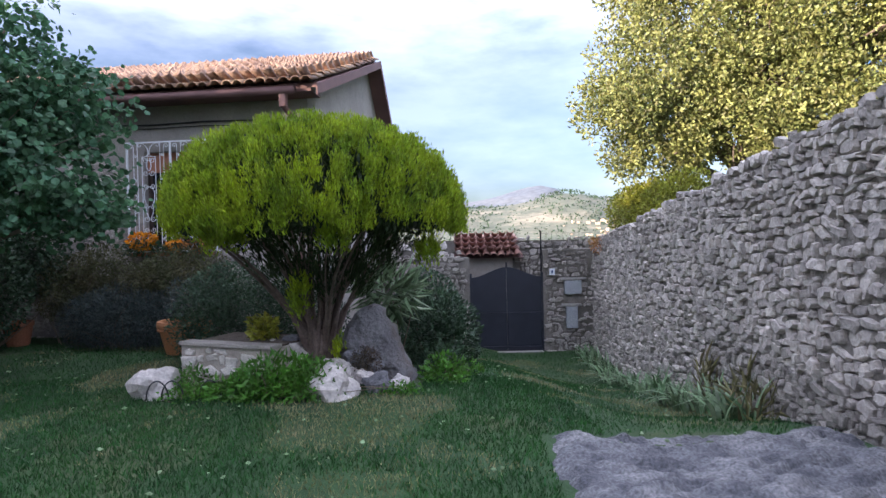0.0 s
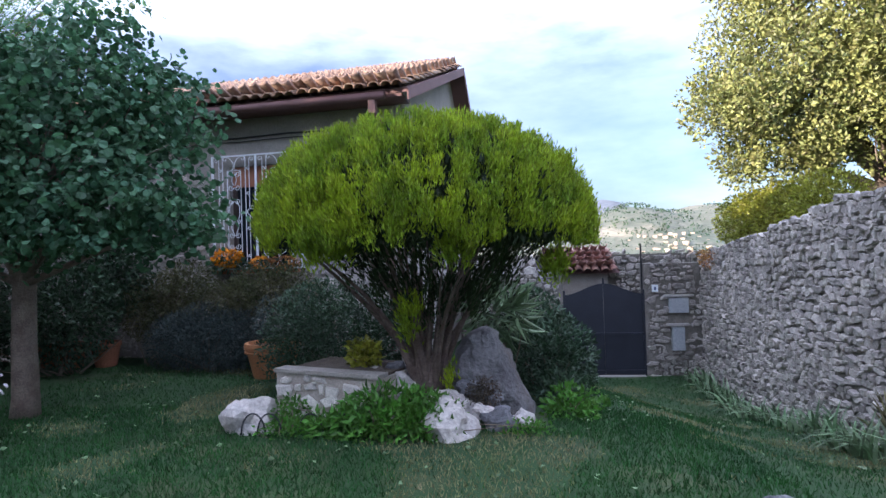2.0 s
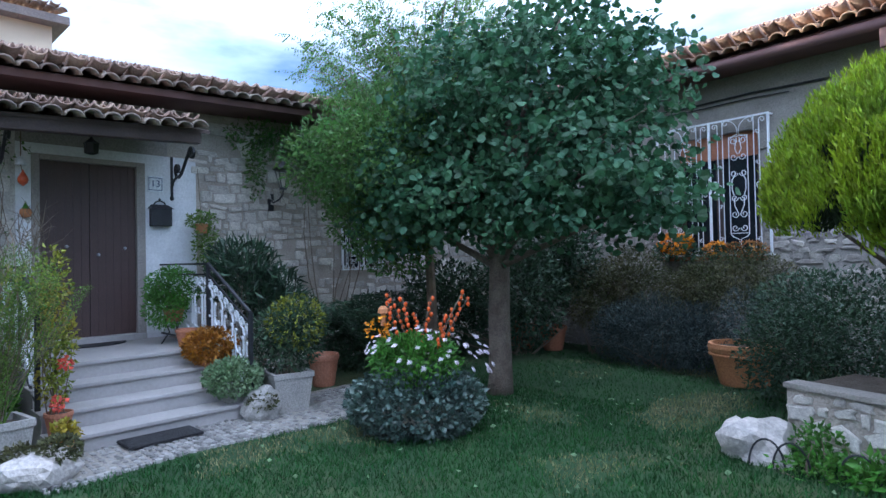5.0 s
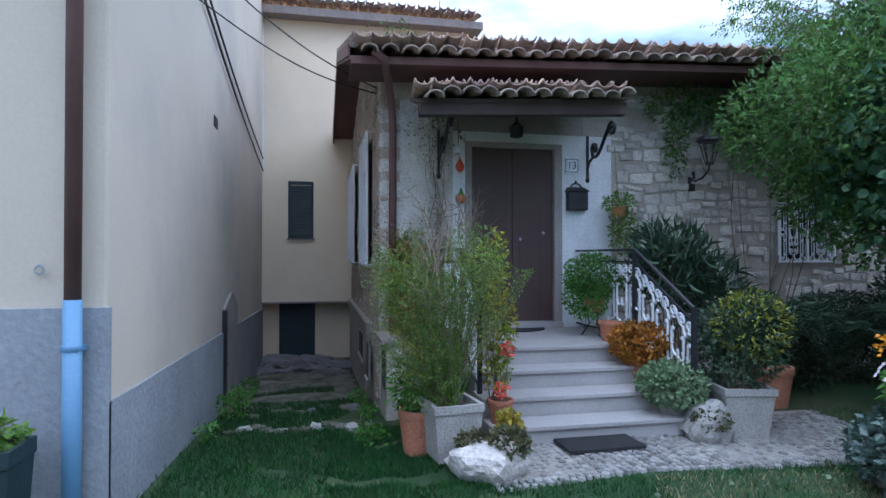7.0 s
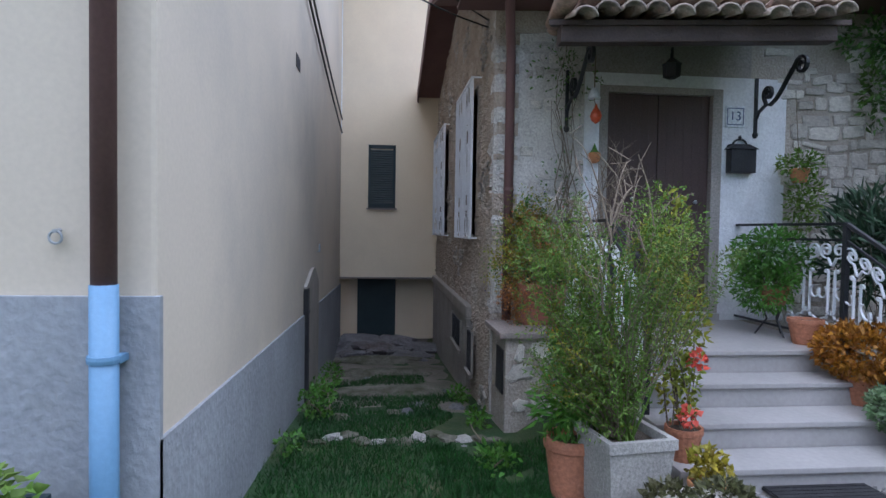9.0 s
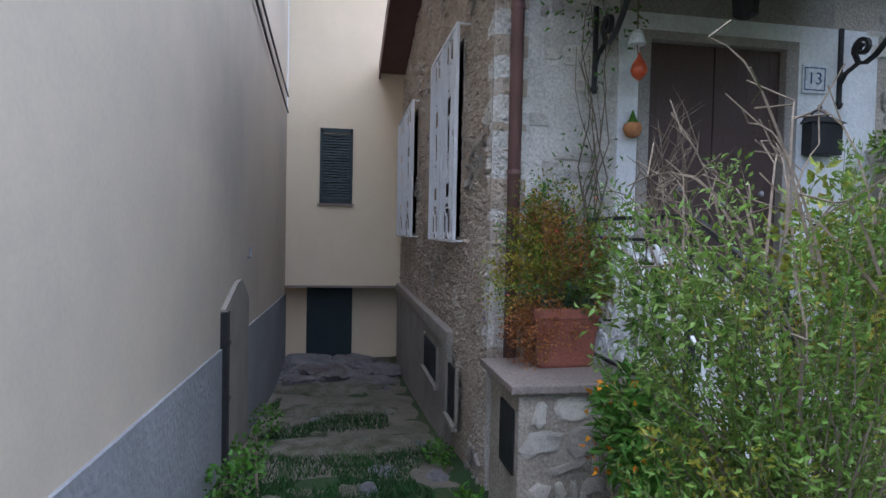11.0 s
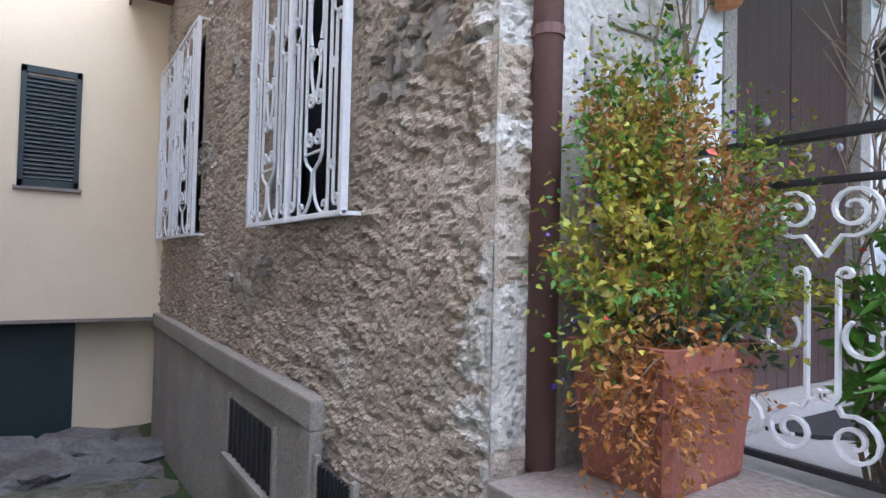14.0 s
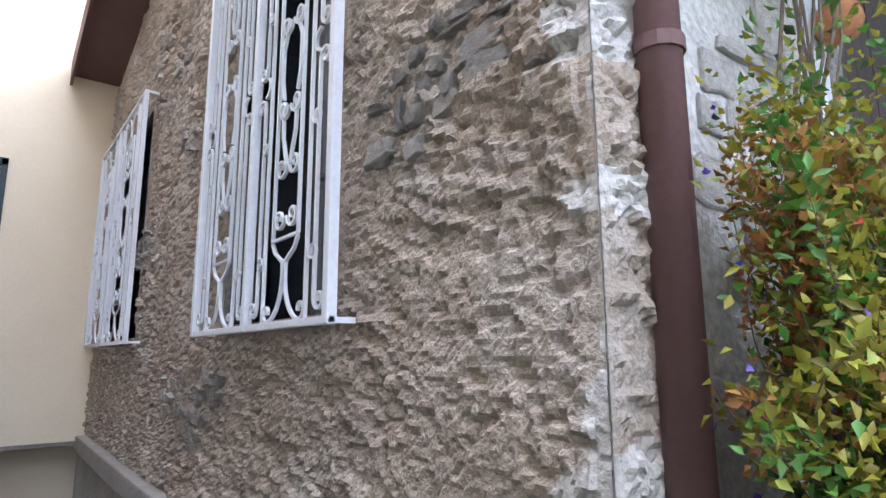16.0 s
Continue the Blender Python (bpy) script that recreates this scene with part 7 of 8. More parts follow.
for nm, bl, cnt, lf, mt, st0, dr in (("yellow_leaf", AU, 95, (0.027, 0.016), L_AUTUMN, 0.3, 0.05), ("green_leaf", AU + LOW, 60, (0.025, 0.015), L_BRIGHT, 0.25, 0.04), ("dark_leaf", LOW, 70, (0.036, 0.02), L_DARK, 0.2, 0.02), ("rust_leaf", RUST + [((-9.38, 2.2, 0.98), (0.12, 0.12, 0.22))], 135, (0.025, 0.015), L_RUST, 0.25, 0.08), ("orange_leaf", AU, 52, (0.022, 0.013), L_RUST, 0.4, 0.04)):
    sprigs(au, AB0, bl, cnt, 0.0022, lf, 0.0085, mt, nm, st0, dr, 0.09, 0.14)
foliage(au, "loose_leaf", AU, 1700, (0.022, 0.013), L_AUTUMN, 0.95, spread=0.8)
foliage(au, "loose_green_leaf", AU + LOW, 700, (0.022, 0.013), L_BRIGHT, 0.95, spread=0.8)
foliage(au, "coral_leaf", AU, 24, (0.026, 0.018), F_RED, 0.4)
foliage(au, "blue_flower", AU, 70, (0.016, 0.013), F_BLUE, 0.1)
hy = thing("yellow_flower_bush", "green bush with yellow flowers behind the railing", "shrub")
HB = [((-8.85, 2.98, 1.05), (0.35, 0.16, 0.4)), ((-8.55, 2.60, 0.55), (0.28, 0.14, 0.3)), ((-8.2, 2.6, 0.35), (0.3, 0.14, 0.3))]
foliage(hy, "foliage", HB, 3200, (0.075, 0.03), L_BRIGHT, 0.9, spread=0.7)
foliage(hy, "flowers", [((-8.5, 2.5, 0.5), (0.3, 0.12, 0.3))], 40, (0.045, 0.035), F_YELLOW, 0.2)
stems(hy, (-8.5, 2.6, 0.1), HB, 18, 0.006)

tb_ = thing("bare_twig_shrub", "pale bare branching twigs in front of the door", "shrub")
tw = MB()
rt = random.Random(71)
for i in range(7):
    b0 = Vector((-9.08 + rt.uniform(-0.05, 0.05), 3.0 + rt.uniform(-0.05, 0.05), 0.66))
    ps = [b0]
    for k in range(8):
        ps.append(ps[-1] + Vector((rt.uniform(-0.05, 0.06), rt.uniform(-0.05, 0.08), rt.uniform(0.12, 0.22))))
    tw.tube(ps, [0.008 * (1 - 0.09 * k) for k in range(9)], 4)
    for k in range(3, 9):
        for q in range(2):
            e1 = ps[k] + Vector((rt.uniform(-0.12, 0.14), rt.uniform(-0.12, 0.16), rt.uniform(0.05, 0.2)))
            e2 = e1 + Vector((rt.uniform(-0.1, 0.1), rt.uniform(-0.1, 0.12), rt.uniform(0.0, 0.16)))
            tw.tube([ps[k], e1, e2], [0.004, 0.003, 0.0015], 4)
tagged(part("branchlet", tw, TWIG, tb_), kind="stuff")
gb = thing("potted_green_bush", "bright green rounded bush in a pot on a stand", "potted plant")
GB = [((-8.95, 4.48, 1.32), (0.36, 0.32, 0.26)), ((-8.85, 4.35, 1.1), (0.26, 0.24, 0.25))]
foliage(gb, "foliage", GB, 3200, (0.05, 0.02), L_BRIGHT, 0.6)
round_pot(gb, (-8.85, 4.45, 0.92), 0.12, 0.16, TERRACOTTA)
st_ = MB()
for k in range(3):
    a = 2 * math.pi * k / 3
    st_.tube([(-8.85 + 0.14 * math.cos(a), 4.45 + 0.14 * math.sin(a), 0.662), (-8.85 + 0.05 * math.cos(a), 4.45 + 0.05 * math.sin(a), 0.8), (-8.85 + 0.10 * math.cos(a), 4.45 + 0.10 * math.sin(a), 0.93)], 0.008, 5)
part("stand", st_, IRON, gb, "black bent iron stand")
stems(gb, (-8.85, 4.45, 1.05), GB, 14, 0.006)
cp = thing("clay_pot", "empty terracotta pot on the landing", "plant pot")
round_pot(cp, (-8.45, 4.44, 0.662), 0.13, 0.2, TERRACOTTA)
ol = thing("oleander_bush", "tall oleander with long dark leaves beyond the railing", "shrub")
OB = [((-8.5, 5.15, 1.45), (0.5, 0.42, 0.45)), ((-8.3, 5.45, 1.15), (0.4, 0.35, 0.4))]
foliage(ol, "foliage", OB, 1700, (0.17, 0.026), L_OLEANDER, 0.8, (0.6, (0, 0, 0.5)), 0.5)
stems(ol, (-8.45, 5.2, 0.0), OB, 26, 0.009)
hg = thing("hanging_plant", "trailing green plant in a hanging clay pot", "potted plant")
round_pot(hg, (FX + 0.3, 5.05, 2.02), 0.09, 0.13, TERRA_ORANGE)
foliage(hg, "foliage", [((FX + 0.3, 5.05, 2.2), (0.2, 0.2, 0.12)), ((FX + 0.32, 5.1, 1.85), (0.16, 0.18, 0.3))], 900, (0.05, 0.022), L_ASPAR, 0.8)
part("cord", MB().tube([(FX + 0.3, 5.05, 2.1), (FX + 0.25, 5.02, 2.9)], 0.004, 4), TWIG, hg)
ru = thing("copper_leaf_plant", "copper orange leafy plant in a pot on the steps", "potted plant")
round_pot(ru, (-7.95, 4.50, 0.33), 0.13, 0.2, TERRACOTTA)
foliage(ru, "foliage", [((-7.95, 4.48, 0.70), (0.32, 0.27, 0.2))], 2200, (0.045, 0.028), L_COPPER, 0.5)
si = thing("silver_leaf_plant", "silvery green variegated plant in a clay bowl", "potted plant")
round_pot(si, (-7.45, 4.50, 0.165), 0.15, 0.16, CONCRETE)
foliage(si, "foliage", [((-7.42, 4.48, 0.42), (0.31, 0.29, 0.19))], 2200, (0.045, 0.03), L_SILVER, 0.5)
bo = thing("planted_stone", "small hollow stone planted with green cushions", "planter")
part("stone", rock((-7.16, 4.66, 0.0), (0.19, 0.21, 0.21), 91, 0.25), CONCRETE, bo)
foliage(bo, "cushion", [((-7.10, 4.63, 0.18), (0.15, 0.15, 0.1))], 600, (0.035, 0.022), L_OLIVE, 0.5)
pr_ = thing("potted_privet", "dark green shrub in a square concrete pot", "potted plant")
square_pot(pr_, (-7.27, 5.03, 0.0), 0.42, 0.43, CONCRETE, -12)
foliage(pr_, "foliage", [((-7.3, 5.05, 0.78), (0.40, 0.38, 0.38)), ((-7.2, 5.2, 0.95), (0.26, 0.26, 0.3))], 3600, (0.055, 0.024), L_DARK, 0.8)
foliage(pr_, "young_leaves", [((-7.2, 5.1, 0.95), (0.33, 0.3, 0.3))], 700, (0.05, 0.024), L_HEDGE, 0.3)
stems(pr_, (-7.27, 5.03, 0.38), [((-7.3, 5.05, 0.78), (0.36, 0.34, 0.34))], 14, 0.007)
cy = thing("cycad", "arching dark green fronds beside the stone wall", "shrub")
rt = random.Random(31)
lp, lw = [], []
fm = MB()
for i in range(30):
    a = rt.uniform(0, 2 * math.pi)
    ln = rt.uniform(0.6, 1.0)
    ps = [Vector((-8.0 + math.cos(a) * ln * f * 0.9, 6.7 + math.sin(a) * ln * f, 0.35 + 0.75 * ln * math.sin(f * 2.0))) for f in [k / 12 for k in range(13)]]
    fm.tube(ps, 0.006, 4)
    for k in range(2, 13):
        dv = (ps[k] - ps[k - 1]).normalized()
        sd = dv.cross(Vector((0, 0, 1))).normalized()
        for sgn in (-1, 1):
            for q in (0, 0.5):
                lp.append(tuple(ps[k - 1].lerp(ps[k], q)))
                lw.append(tuple(dv * 0.5 + sd * sgn))
part("ribs", fm, L_DARK, cy)
part("fronds", leaf_mesh("fronds", lp, lw, 0.16, 0.016, 0.2, L_OLEANDER, 0.08), L_OLEANDER, cy)
tp = thing("clay_pot", "terracotta pot beside the arching fronds", "plant pot")
round_pot(tp, (-8.0, 6.0, 0.0), 0.2, 0.42, TERRACOTTA)
shrub("wall_foot_bush", "dark bush along the foot of the front wall", [((-9.0, 7.8, 0.5), (0.4, 1.0, 0.6)), ((-8.6, 6.9, 0.5), (0.5, 0.5, 0.5))], 5000, (0.08, 0.03), L_DARK, n_stems=14)
dk = thing("dark_green_pot", "dark green plastic pot with a leafy plant", "potted plant")
square_pot(dk, (-6.02, -0.12, 0.0), 0.27, 0.62, GREEN_PAINT, 0)
foliage(dk, "foliage", [((-6.02, -0.14, 0.66), (0.15, 0.17, 0.09))], 260, (0.055, 0.035), L_ASPAR, 0.8)

# ---- gate ----
gate = thing("garden_gate", "closed dark sheet metal gate with an arched top", "gate")
gx0, gx1 = 0.66, 2.33
for s, (a, b) in enumerate(((gx0, (gx0 + gx1) / 2 - 0.004), ((gx0 + gx1) / 2 + 0.004, gx1))):
    lf = MB()
    n = 10
    for y in (GY + 0.10, GY + 0.13):
        for i in range(n + 1):
            x = a + (b - a) * i / n
            f = (i / n) if s == 0 else 1 - i / n
            lf.v += [(x, y, -1.0), (x, y, 0.76 + 0.24 * smooth_step(0, 1, f))]
    k = 2 * (n + 1)
    for i in range(n):
        lf.f += [(2 * i, 2 * i + 2, 2 * i + 3, 2 * i + 1), (k + 2 * i + 1, k + 2 * i + 3, k + 2 * i + 2, k + 2 * i), (2 * i + 1, 2 * i + 3, k + 2 * i + 3, k + 2 * i + 1)]
    leaf = part("leaf", lf, GATE_PAINT, gate, "dark blue black sheet metal leaf")
    for zr in (-0.14, -0.95):
        part("rail", MB().box(a, b, GY + 0.07, GY + 0.10, zr, zr + 0.06), GATE_PAINT, leaf)
for x in (gx0 - 0.02, gx1 + 0.02):
    part("post", MB().box(x - 0.03, x + 0.03, GY + 0.06, GY + 0.14, -1.2, 0.86, b=0.006), GATE_PAINT, gate)
part("finial", MB().tube([(1.5, GY + 0.11, 0.98), (1.5, GY + 0.11, 1.12)], [0.03, 0.015], 6), GATE_PAINT, gate)
part("threshold", MB().box(gx0, gx1, GY - 0.1, GY + 0.4, -1.3, -1.0, b=0.02), CONCRETE, gate)
bxs = ((2.84, 3.24, 0.34, 0.66, "grey metal meter box door in the wall"), (2.88, 3.14, -0.46, 0.04, "pale grey letter slot plate in the wall"), (-0.05, 0.30, -0.6, 0.02, "blue grey metal box door in the wall"))
for x0, x1, z0, z1, lb in bxs:
    t = thing("meter_box", lb, "meter box")
    part("door", MB().box(x0, x1, GY - 0.07, GY + 0.05, z0, z1, b=0.008), ENAMEL, t)
    part("lintel", MB().box(x0 - 0.1, x1 + 0.1, GY - 0.08, GY + 0.05, z1 + 0.02, z1 + 0.07, b=0.008), CONCRETE, t)
nb = thing("gate_number", "small white number plate by the gate", "number plate")
part("plate", MB().box(2.49, 2.62, GY - 0.075, GY - 0.055, 0.80, 0.95, b=0.004), CERAMIC, nb)
part("mark", MB().box(2.535, 2.575, GY - 0.078, GY - 0.076, 0.84, 0.91), CERAMIC_BLUE, nb)
mesh_f = thing("wire_fence", "thin wire fence on a pole above the wall", "fence")
part("post", MB().tube([(2.34, GY + 0.2, -0.5), (2.34, GY + 0.2, 1.85)], 0.022, 6), IRON, mesh_f)
wf = MB()
for i in range(13):
    wf.tube([(2.34 + i * 0.13, GY + 0.2, 1.3), (2.34 + i * 0.13, GY + 0.2, 1.78)], 0.003, 3)
for z in (1.35, 1.5, 1.64, 1.78):
    wf.tube([(2.34, GY + 0.2, z), (3.95, GY + 0.2, z)], 0.003, 3)
part("wire", wf, IRON, mesh_f)
shed = thing("gate_shed", "small stone shed with a red tiled roof past the gate", "shed")
part("wall", MB().box(0.35, 1.75, 15.3, 16.6, -1.5, 1.25), MORTAR, shed)
tile_slope(shed, Matrix.Translation((0.25, 15.05, 1.22)), 1.75, 1.35, radians(21), TILE_RED, TILE_RED, step=0.2, row=0.34, limit=60, seed=77)
part("deck", MB().add([(0.25, 15.08, 1.20), (2.0, 15.08, 1.20), (2.0, 16.4, 1.70), (0.25, 16.4, 1.70)], [(0, 1, 2, 3)]), OXIDE, shed)
back = setting("wall_behind_gate", MB().box(1.75, 4.5, 15.5, 15.9, -1.6, 1.62).box(-1.8, 0.3, 15.4, 15.8, -1.6, 1.66), JOINT, "rubble wall behind the gate")
rubble(back, wall_frame(0, 15.5, 1, 0), 1.75, 4.4, lambda u: 0.2, lambda u: 1.62 + 0.1 * math.sin(u * 4), 0.22, 0.11, 0.06, (RUBBLE, RUBBLE_J), None, None, seed=53)
rubble(back, wall_frame(0, 15.4, 1, 0), -1.8, 0.3, lambda u: 0.2, lambda u: 1.66, 0.4, 0.2, 0.06, (PALE_STONE, PALE_STONE_J), None, None, seed=54)
shrub("wall_top_weeds", "dry reddish weeds at the wall's far end", [((3.55, 13.6, 1.5), (0.22, 0.5, 0.2))], 700, (0.06, 0.02), L_RUST, (3.6, 13.6, 1.2), 8)

# ---- trees past the boundary wall ----
oak = thing("holm_oak", "large sunlit holm oak behind the stone wall", "tree")
OK = [((5.7, 13.0, 6.2), (1.9, 1.8, 1.7)), ((7.8, 12.0, 6.6), (2.2, 2.0, 2.1)), ((4.5, 12.6, 5.0), (1.2, 1.2, 1.1)), ((3.65, 12.3, 4.35), (0.75, 0.8, 0.65)), ((6.3, 12.0, 4.6), (1.5, 1.3, 1.1)), ((8.2, 11.0, 4.9), (1.5, 1.5, 1.3)), ((4.6, 12.8, 3.5), (0.9, 0.9, 0.8)), ((7.0, 12.0, 8.6), (2.4, 2.0, 1.6)), ((5.0, 13.2, 7.4), (1.4, 1.3, 1.1)), ((9.6, 10.5, 6.5), (2.0, 2.0, 2.4)), ((7.2, 11.5, 3.6), (1.1, 1.0, 0.7)), ((6.0, 12.2, 3.7), (1.3, 1.1, 0.8)), ((5.4, 12.6, 4.4), (1.0, 1.0, 0.8)), ((8.6, 10.6, 3.9), (1.2, 1.0, 0.8))]
tk = MB().tube([(6.8, 12.8, -1.5), (6.8, 12.8, 1.0), (6.7, 12.8, 3.0), (6.5, 12.7, 5.0), (6.4, 12.6, 7.0)], [0.42, 0.36, 0.3, 0.2, 0.1], 10)
branches(tk, (6.75, 12.8, 2.5), [b[0] for b in OK], 0.13, 0.1, 6)
tips, _ = in_blobs(OK, 60, 0.5)
branches(tk, (6.6, 12.7, 4.2), [tuple(t) for t in tips], 0.04, 0.1, 5)
part("trunk", tk, BARK, oak, "dark branching trunk", smooth=True)
sub = []
for cc, rr in OK:
    c, dd = in_blobs([(cc, rr)], int(38 * rr[0] * rr[2]) + 14, 0.45)
    for q in c:
        s = RNG.uniform(0.28, 0.5)
        sub.append((tuple(q), (s, s, s * 0.75)))
c, dd = in_blobs(sub, 150000, 0.5)
part("crown", leaf_mesh("crown", c, dd + np.array((0, 0, 0.35)), 0.09, 0.055, 0.2, L_OAK, 0.6), L_OAK, oak, "dense olive green leaves")
hd = thing("clipped_hedge", "yellow green hedge rising over the stone wall", "hedge")
HD = [((4.6, 11.0 + 0.7 * i, 2.25), (0.65, 0.6, 0.62)) for i in range(6)]
foliage(hd, "foliage", HD, 18000, (0.07, 0.04), L_HEDGE, 0.5)
stems(hd, (4.6, 12.5, 0.5), HD, 20, 0.02, spread=0.9)

# ---- far hills ----
def hill(name, y0, y1, crest, material, label, x0=-1600, x1=2600, n=90, rows=10):
    mb = MB()
    for j in range(rows + 1):
        f = j / rows
        for i in range(n + 1):
            x = x0 + (x1 - x0) * i / n
            z = -27 + (crest(x) + 27) * smooth_step(0, 1, f) + 0.06 * crest(x) * noise.noise(Vector((x * 0.006, f * 3, y0))) * (1 - f) * f * 4
            mb.v.append((x, y0 + (y1 - y0) * f, z))
    for j in range(rows):
        for i in range(n):
            mb.f.append((j * (n + 1) + i, j * (n + 1) + i + 1, (j + 1) * (n + 1) + i + 1, (j + 1) * (n + 1) + i))
    return setting(name, mb, material, label, smooth=True)


hill("backdrop_mountains", 1500, 2200, lambda x: 112 + 78 * math.exp(-((x - 300) / 130) ** 2) + 42 * math.exp(-((x - 560) / 110) ** 2) + 30 * math.exp(-((x - 60) / 200) ** 2) + 12 * noise.noise(Vector((x * 0.01, 1, 1))), HILL_FAR, "far mountains tinted blue for distance haze")
near_hill = hill("backdrop_hills", 700, 1300, lambda x: 62 + 40 * math.exp(-((x - 230) / 70) ** 2) + 34 * math.exp(-((x - 400) / 90) ** 2) + 10 * math.exp(-((x - 40) / 130) ** 2) + 9 * noise.noise(Vector((x * 0.012, 5, 1))), HILL, "wooded hillside with pale terraces")
rt = random.Random(44)
vill = MB()
for i in range(90):
    x = rt.gauss(250, 70)
    f = rt.uniform(0.15, 0.5)
    y = 700 + 600 * f
    z = -27 + (62 + 40 * math.exp(-((x - 230) / 70) ** 2) + 27) * smooth_step(0, 1, f) - 2
    w = rt.uniform(1.5, 3.5)
    vill.box(x - w, x + w, y - w, y + w, z, z + rt.uniform(3, 6))
tagged(part("hillside_village", vill, mat("sunlit_plaster", (0.62, 0.52, 0.40), (0.55, 0.42, 0.32), 0.05, 0.9, 0.0, 1.0, island=0.3)), "scattered pale houses on the far hillside", "village", kind="stuff")
wood = []
p = np.stack([RNG.uniform(-250, 700, 2600), RNG.uniform(720, 1290, 2600), np.zeros(2600)], 1)
for q in p:
    f = (q[1] - 700) / 600
    q[2] = -27 + (62 + 40 * math.exp(-((q[0] - 230) / 70) ** 2) + 34 * math.exp(-((q[0] - 400) / 90) ** 2) + 10 * math.exp(-((q[0] - 40) / 130) ** 2) + 27) * smooth_step(0, 1, f)
pp = np.repeat(p, 4, 0) + RNG.normal(0, 1, (len(p) * 4, 3)) * np.array((3, 3, 1.5))
tagged(part("far_woods", leaf_mesh("far_woods", pp, np.tile(np.array((0, 0, 1.0)), (len(pp), 1)), 4, 3, 0.1, L_DARK, 0.8), L_DARK), "dark woods on the far hillside", "woods", kind="stuff")

# ---- cobbles, alley stones, grass, fallen leaves ----
rt = random.Random(61)
cob = MB()
def pebble(mb, x, y, z, r, h):
    n = 6
    a0 = rt.uniform(0, 6.28)
    e = rt.uniform(0.7, 1.0)
    ring = [(x + r * math.cos(a0 + 2 * math.pi * k / n) * rt.uniform(0.85, 1.1), y + r * e * math.sin(a0 + 2 * math.pi * k / n) * rt.uniform(0.85, 1.1)) for k in range(n)]
    vs = [(px, py, z - 0.02) for px, py in ring] + [(x + (px - x) * 0.8, y + (py - y) * 0.8, z + h * 0.8) for px, py in ring] + [(x, y, z + h)]
    mb.add(vs, [(k, (k + 1) % n, n + (k + 1) % n, n + k) for k in range(n)] + [(n + k, n + (k + 1) % n, 2 * n) for k in range(n)])


y = 2.62
while y < 6.2:
    x = -6.52 - 0.06 * math.sin(y * 2.1)
    while x > (-7.45 if y < 4.7 else -7.7):
        pebble(cob, x, y, ground_z(x, y) + 0.004, rt.uniform(0.026, 0.045), rt.uniform(0.012, 0.03))
        x -= rt.uniform(0.055, 0.08)
    y += rt.uniform(0.05, 0.068)
tagged(part("cobbles", cob, PEBBLE), "grey river cobbles set before the steps", "paving", kind="stuff")
tagged(part("cobble_bedding", MB().add([(-7.8, 2.7, 0.012), (-6.6, 2.75, 0.012), (-6.5, 6.2, 0.012), (-7.8, 6.2, 0.012)], [(0, 1, 2, 3)]), SKIRT), kind="structure")
rt = random.Random(63)
for i in range(34):
    x, y = rt.uniform(-15.3, -8.3), rt.uniform(0.55, 1.95)
    if x > -9.6 and 0.7 < y < 1.7:
        continue
    r = rt.uniform(0.12, 0.38)
    tagged(part("paving_stone", rock((x, y, ground_z(x, y) - 0.06 * r / 0.3 - 0.01), (r, r * 0.7, 0.055), 200 + i, 0.25, 2, -0.4), MOSS if i % 3 else ROCK), "mossy flat stone in the alley floor", "paving stone", "alley stones")
for i, (x, y, r) in enumerate(((-15.1, 0.7, 0.42), (-15.2, 1.4, 0.46), (-14.8, 1.05, 0.36), (-15.0, 1.9, 0.3), (-14.5, 0.6, 0.3), (-14.4, 1.6, 0.34))):
    tagged(part("ledge_rock", rock((x, y, ground_z(x, y) - 0.02), (r * 1.2, r * 1.15, 0.22 - 0.03 * i), 340 + i, 0.3, 3, -0.3), ROCK_DARK), "dark rough bedrock lump at the alley's end", "rock", "bedrock lumps")
for i in range(13):
    x, y = -8.75 - 0.05 * (i % 3), 0.62 + 0.115 * i
    tagged(part("edging_stone", rock((x - 0.08 * math.sin(i), y, ground_z(x, y) - 0.005), (0.045 + 0.02 * (i % 4), 0.08, 0.03), 360 + i, 0.4, 2, -0.4), CONCRETE if i % 3 == 1 else MOSS), "small worn stone set in the alley grass", "edging stone", "alley edging stones")
for i, x in enumerate((-11.0, -12.6, -13.9)):
    tagged(part("stone_step", rock((x, 1.15, ground_z(x, 1.15) - 0.03), (0.28, 0.75, 0.09), 300 + i, 0.2, 3, -0.3), MOSS), "worn stone step across the alley", "step", "alley steps")
for bb, cnt in (([((-9.7, 0.52, -0.1), (0.35, 0.16, 0.16)), ((-10.5, 0.5, -0.2), (0.16, 0.14, 0.14)), ((-8.5, 0.45, -0.05), (0.2, 0.10, 0.07)), ((-11.5, 0.5, -0.28), (0.25, 0.14, 0.13))], 520), ([((-8.1, 1.92, -0.08), (0.3, 0.14, 0.10)), ((-9.3, 1.98, -0.16), (0.22, 0.10, 0.08)), ((-10.4, 1.95, -0.25), (0.18, 0.10, 0.08))], 420)):
    shrub("alley_weeds", "low green weeds along the alley wall", bb, cnt, (0.05, 0.034), L_BRIGHT, n_stems=6)


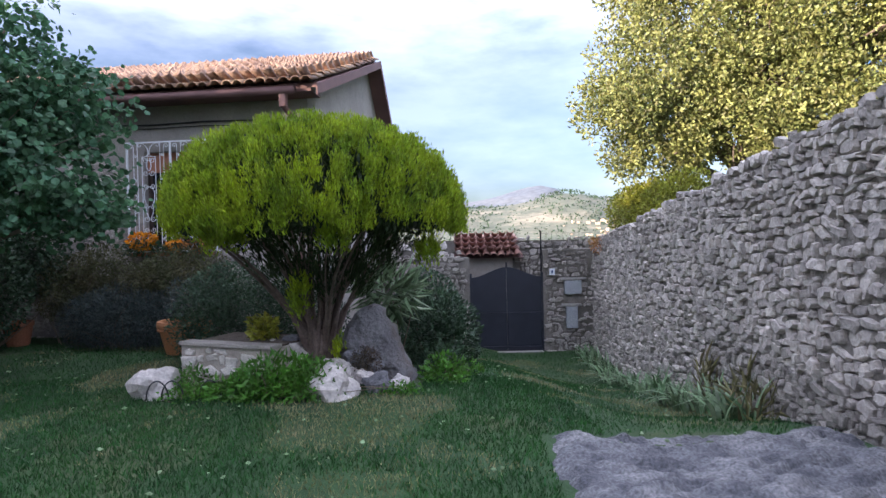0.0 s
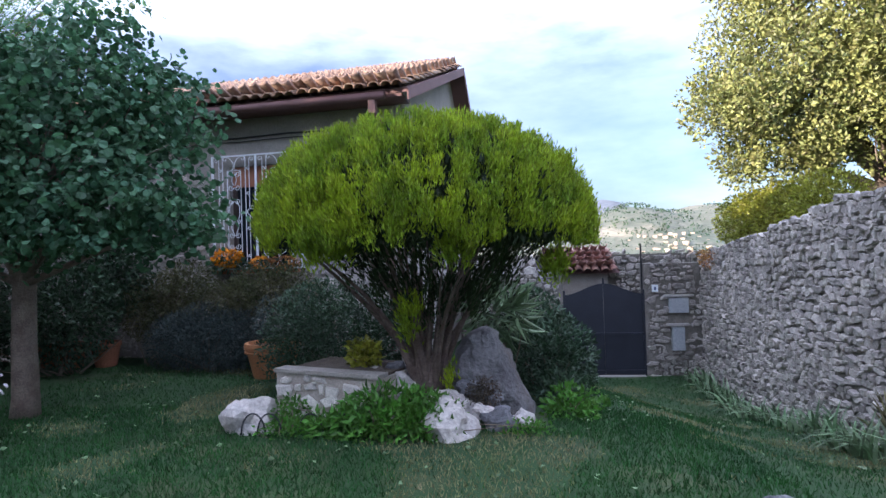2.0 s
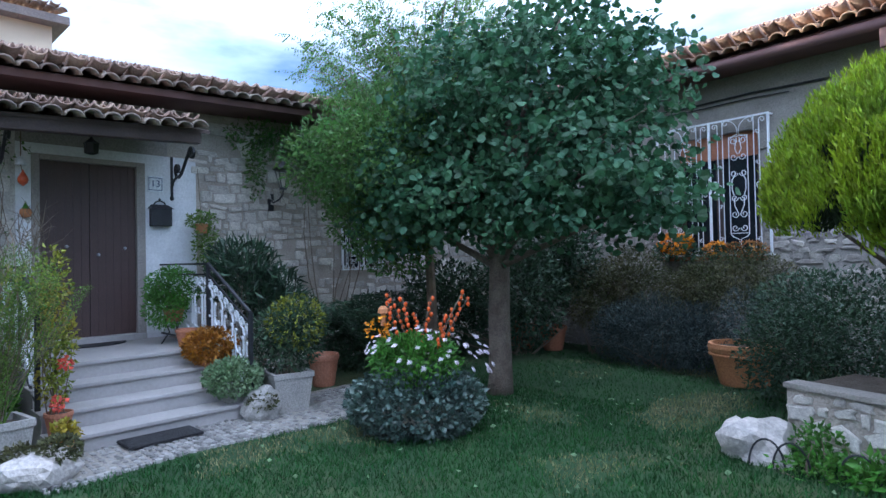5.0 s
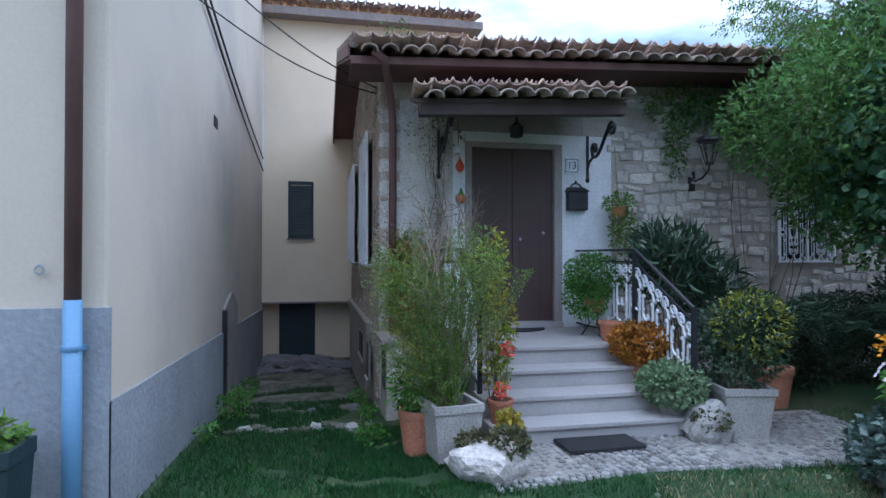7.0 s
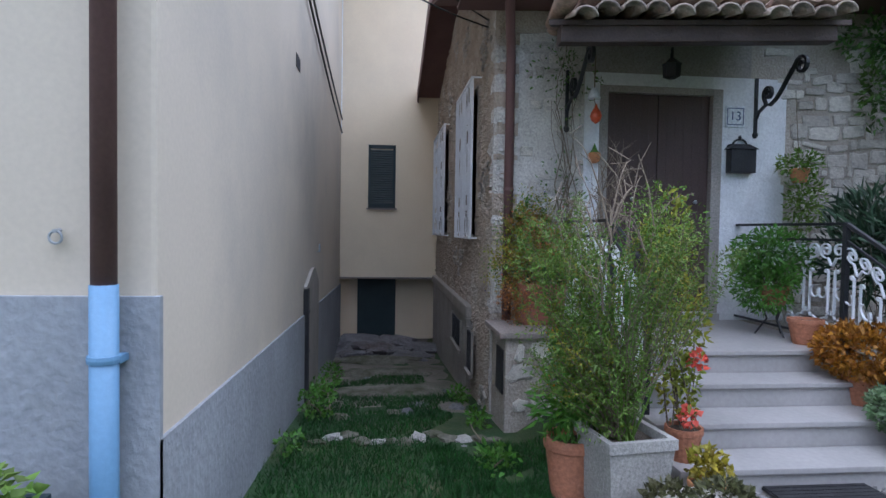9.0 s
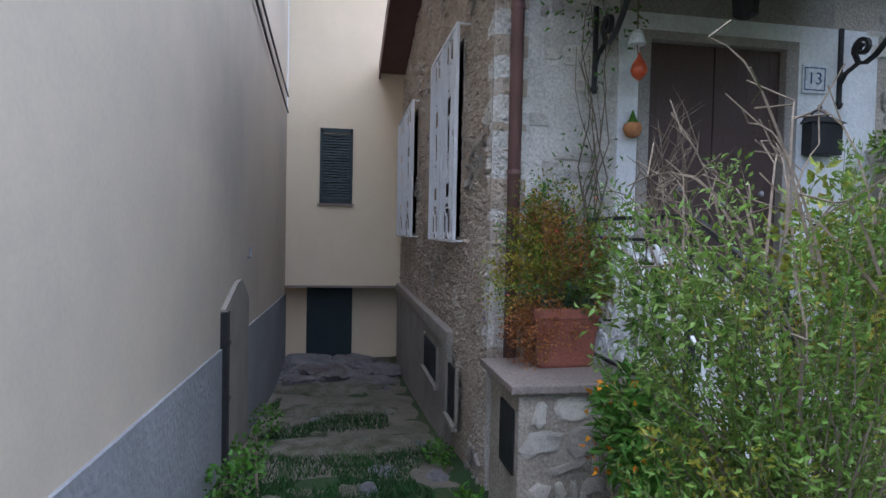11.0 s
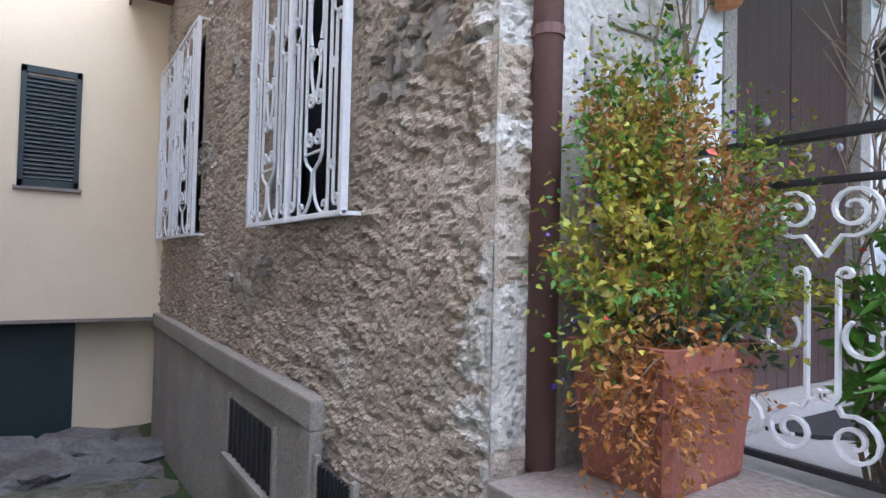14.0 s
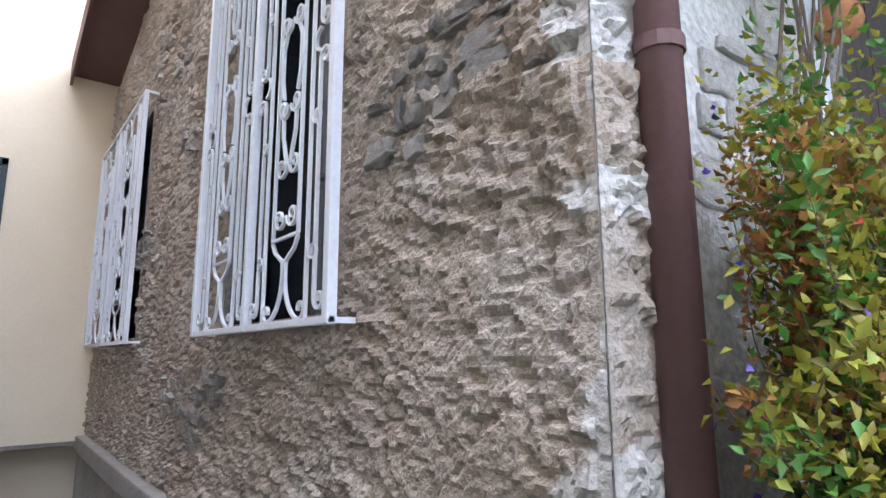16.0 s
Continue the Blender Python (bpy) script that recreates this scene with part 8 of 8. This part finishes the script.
af = MB()
axs, ays = np.arange(-16.1, -8.79, 0.2), np.arange(0.32, 2.13, 0.15)
for y in ays:
    for x in axs:
        af.v.append((float(x), float(y), ground_z(float(x), float(y)) + 0.012 * noise.noise(Vector((x * 3, y * 3, 0))) + 0.016 * smooth_step(-9.4, -10.4, x) - 0.012))
for j in range(len(ays) - 1):
    for i in range(len(axs) - 1):
        k = j * len(axs) + i
        af.f.append((k, k + 1, k + len(axs) + 1, k + len(axs)))
setting("alley_floor", af, DIRT, "trodden dirt and moss alley floor", smooth=True)


def grass(name, count, region, h, material, keep, label):
    x = RNG.uniform(region[0], region[1], count)
    y = RNG.uniform(region[2], region[3], count)
    ok = np.array([keep(a, b) for a, b in zip(x, y)])
    x, y = x[ok], y[ok]
    z = np.array([ground_z(a, b) for a, b in zip(x, y)]) - 0.006
    k = len(x)
    p = np.stack([x, y, z], 1)
    a = RNG.uniform(0, 2 * np.pi, k)
    hh = (h * RNG.uniform(0.5, 1.35, k))[:, None]
    sd = np.stack([np.cos(a), np.sin(a), np.zeros(k)], 1) * 0.0042 * (1 + 0.6 * RNG.random(k))[:, None]
    tip = p + np.array((0, 0, 1.0)) * hh + RNG.normal(0, 0.4, (k, 3)) * np.array((1, 1, 0)) * hh
    v = np.stack([p - sd, p + sd, tip], 1).reshape(-1, 3)
    me = bpy.data.meshes.new(name)
    me.from_pydata(v.tolist(), [], np.arange(3 * k).reshape(-1, 3).tolist())
    me.update()
    me.materials.append(material)
    return tagged(part(name, me, material), label, "grass", kind="stuff")


def lawn(x, y):
    if -7.85 < x < -6.5 and 2.6 < y < 6.2 or x < -7.8 and y > 2.6 or x < -6.3 and y < 0.3:
        return False
    if 0.95 < x < 3.4 and 2.7 < y < 4.95 or (x > -0.2 and y > 14.1) or (-2.5 < x < -0.1 and 6.6 < y < 7.8):
        return False
    if x < -6.5 and y > 1.5 and x > -8.6:
        return noise.noise(Vector((x * 3, y * 3, 2))) > -0.3
    if x < -6.5:
        return noise.noise(Vector((x * 1.1, y * 1.4, 2))) > -0.26 + 0.45 * smooth_step(-11.2, -13.2, x) + 0.5 * smooth_step(0.5, 0.0, 2.1 - y) and x > -13.4
    return True


def dry(x, y):
    return noise.noise(Vector((x * 0.9, y * 1.1, 6.0))) + 0.62 * math.exp(-((x + 0.9) ** 2 / 1.6 + (y - 5.55) ** 2 / 0.35)) + 0.3 * math.exp(-((x + 0.2) ** 2 + (y - 4.6) ** 2) / 0.5) > 0.30 + 0.3 * (RNG.random() - 0.5) + 0.22 * noise.noise(Vector((x * 5, y * 5, 1)))


grass("lawn_grass", 170000, (-13, 3.4, 0.3, 14.1), 0.045, BLADE, lambda x, y: lawn(x, y) and not (dry(x, y) and RNG.random() < 0.95), "short green lawn grass")
grass("lawn_grass", 26000, (-13.4, -6.4, 0.4, 2.1), 0.055, BLADE, lawn, "uneven green grass in the alley")
grass("lawn_grass", 14000, (-8.6, -6.4, 1.5, 2.75), 0.045, BLADE, lawn, "short green grass round the pots")
grass("lawn_grass", 60000, (-6.5, 1.5, 2.8, 7.5), 0.05, BLADE, lambda x, y: lawn(x, y) and not (dry(x, y) and RNG.random() < 0.95), "short green lawn grass")
grass("dry_grass", 150000, (-6.5, 3.4, 2.5, 13.5), 0.035, DRY_BLADE, lambda x, y: lawn(x, y) and dry(x, y), "straw coloured dry grass")
fl = RNG.uniform((-6.4, 2.2, 0), (3.0, 10, 0), (420, 3))
fl[:, 2] = [ground_z(a, b) + 0.035 for a, b in fl[:, :2]]
tagged(part("fallen_leaves", leaf_mesh("fallen_leaves", fl, RNG.normal(0, 1, (420, 3)) * np.array((1, 1, 0.1)), 0.05, 0.035, 0.1, L_SILVER, 0.1), L_SILVER), "pale fallen leaves on the lawn", "leaves", kind="stuff")
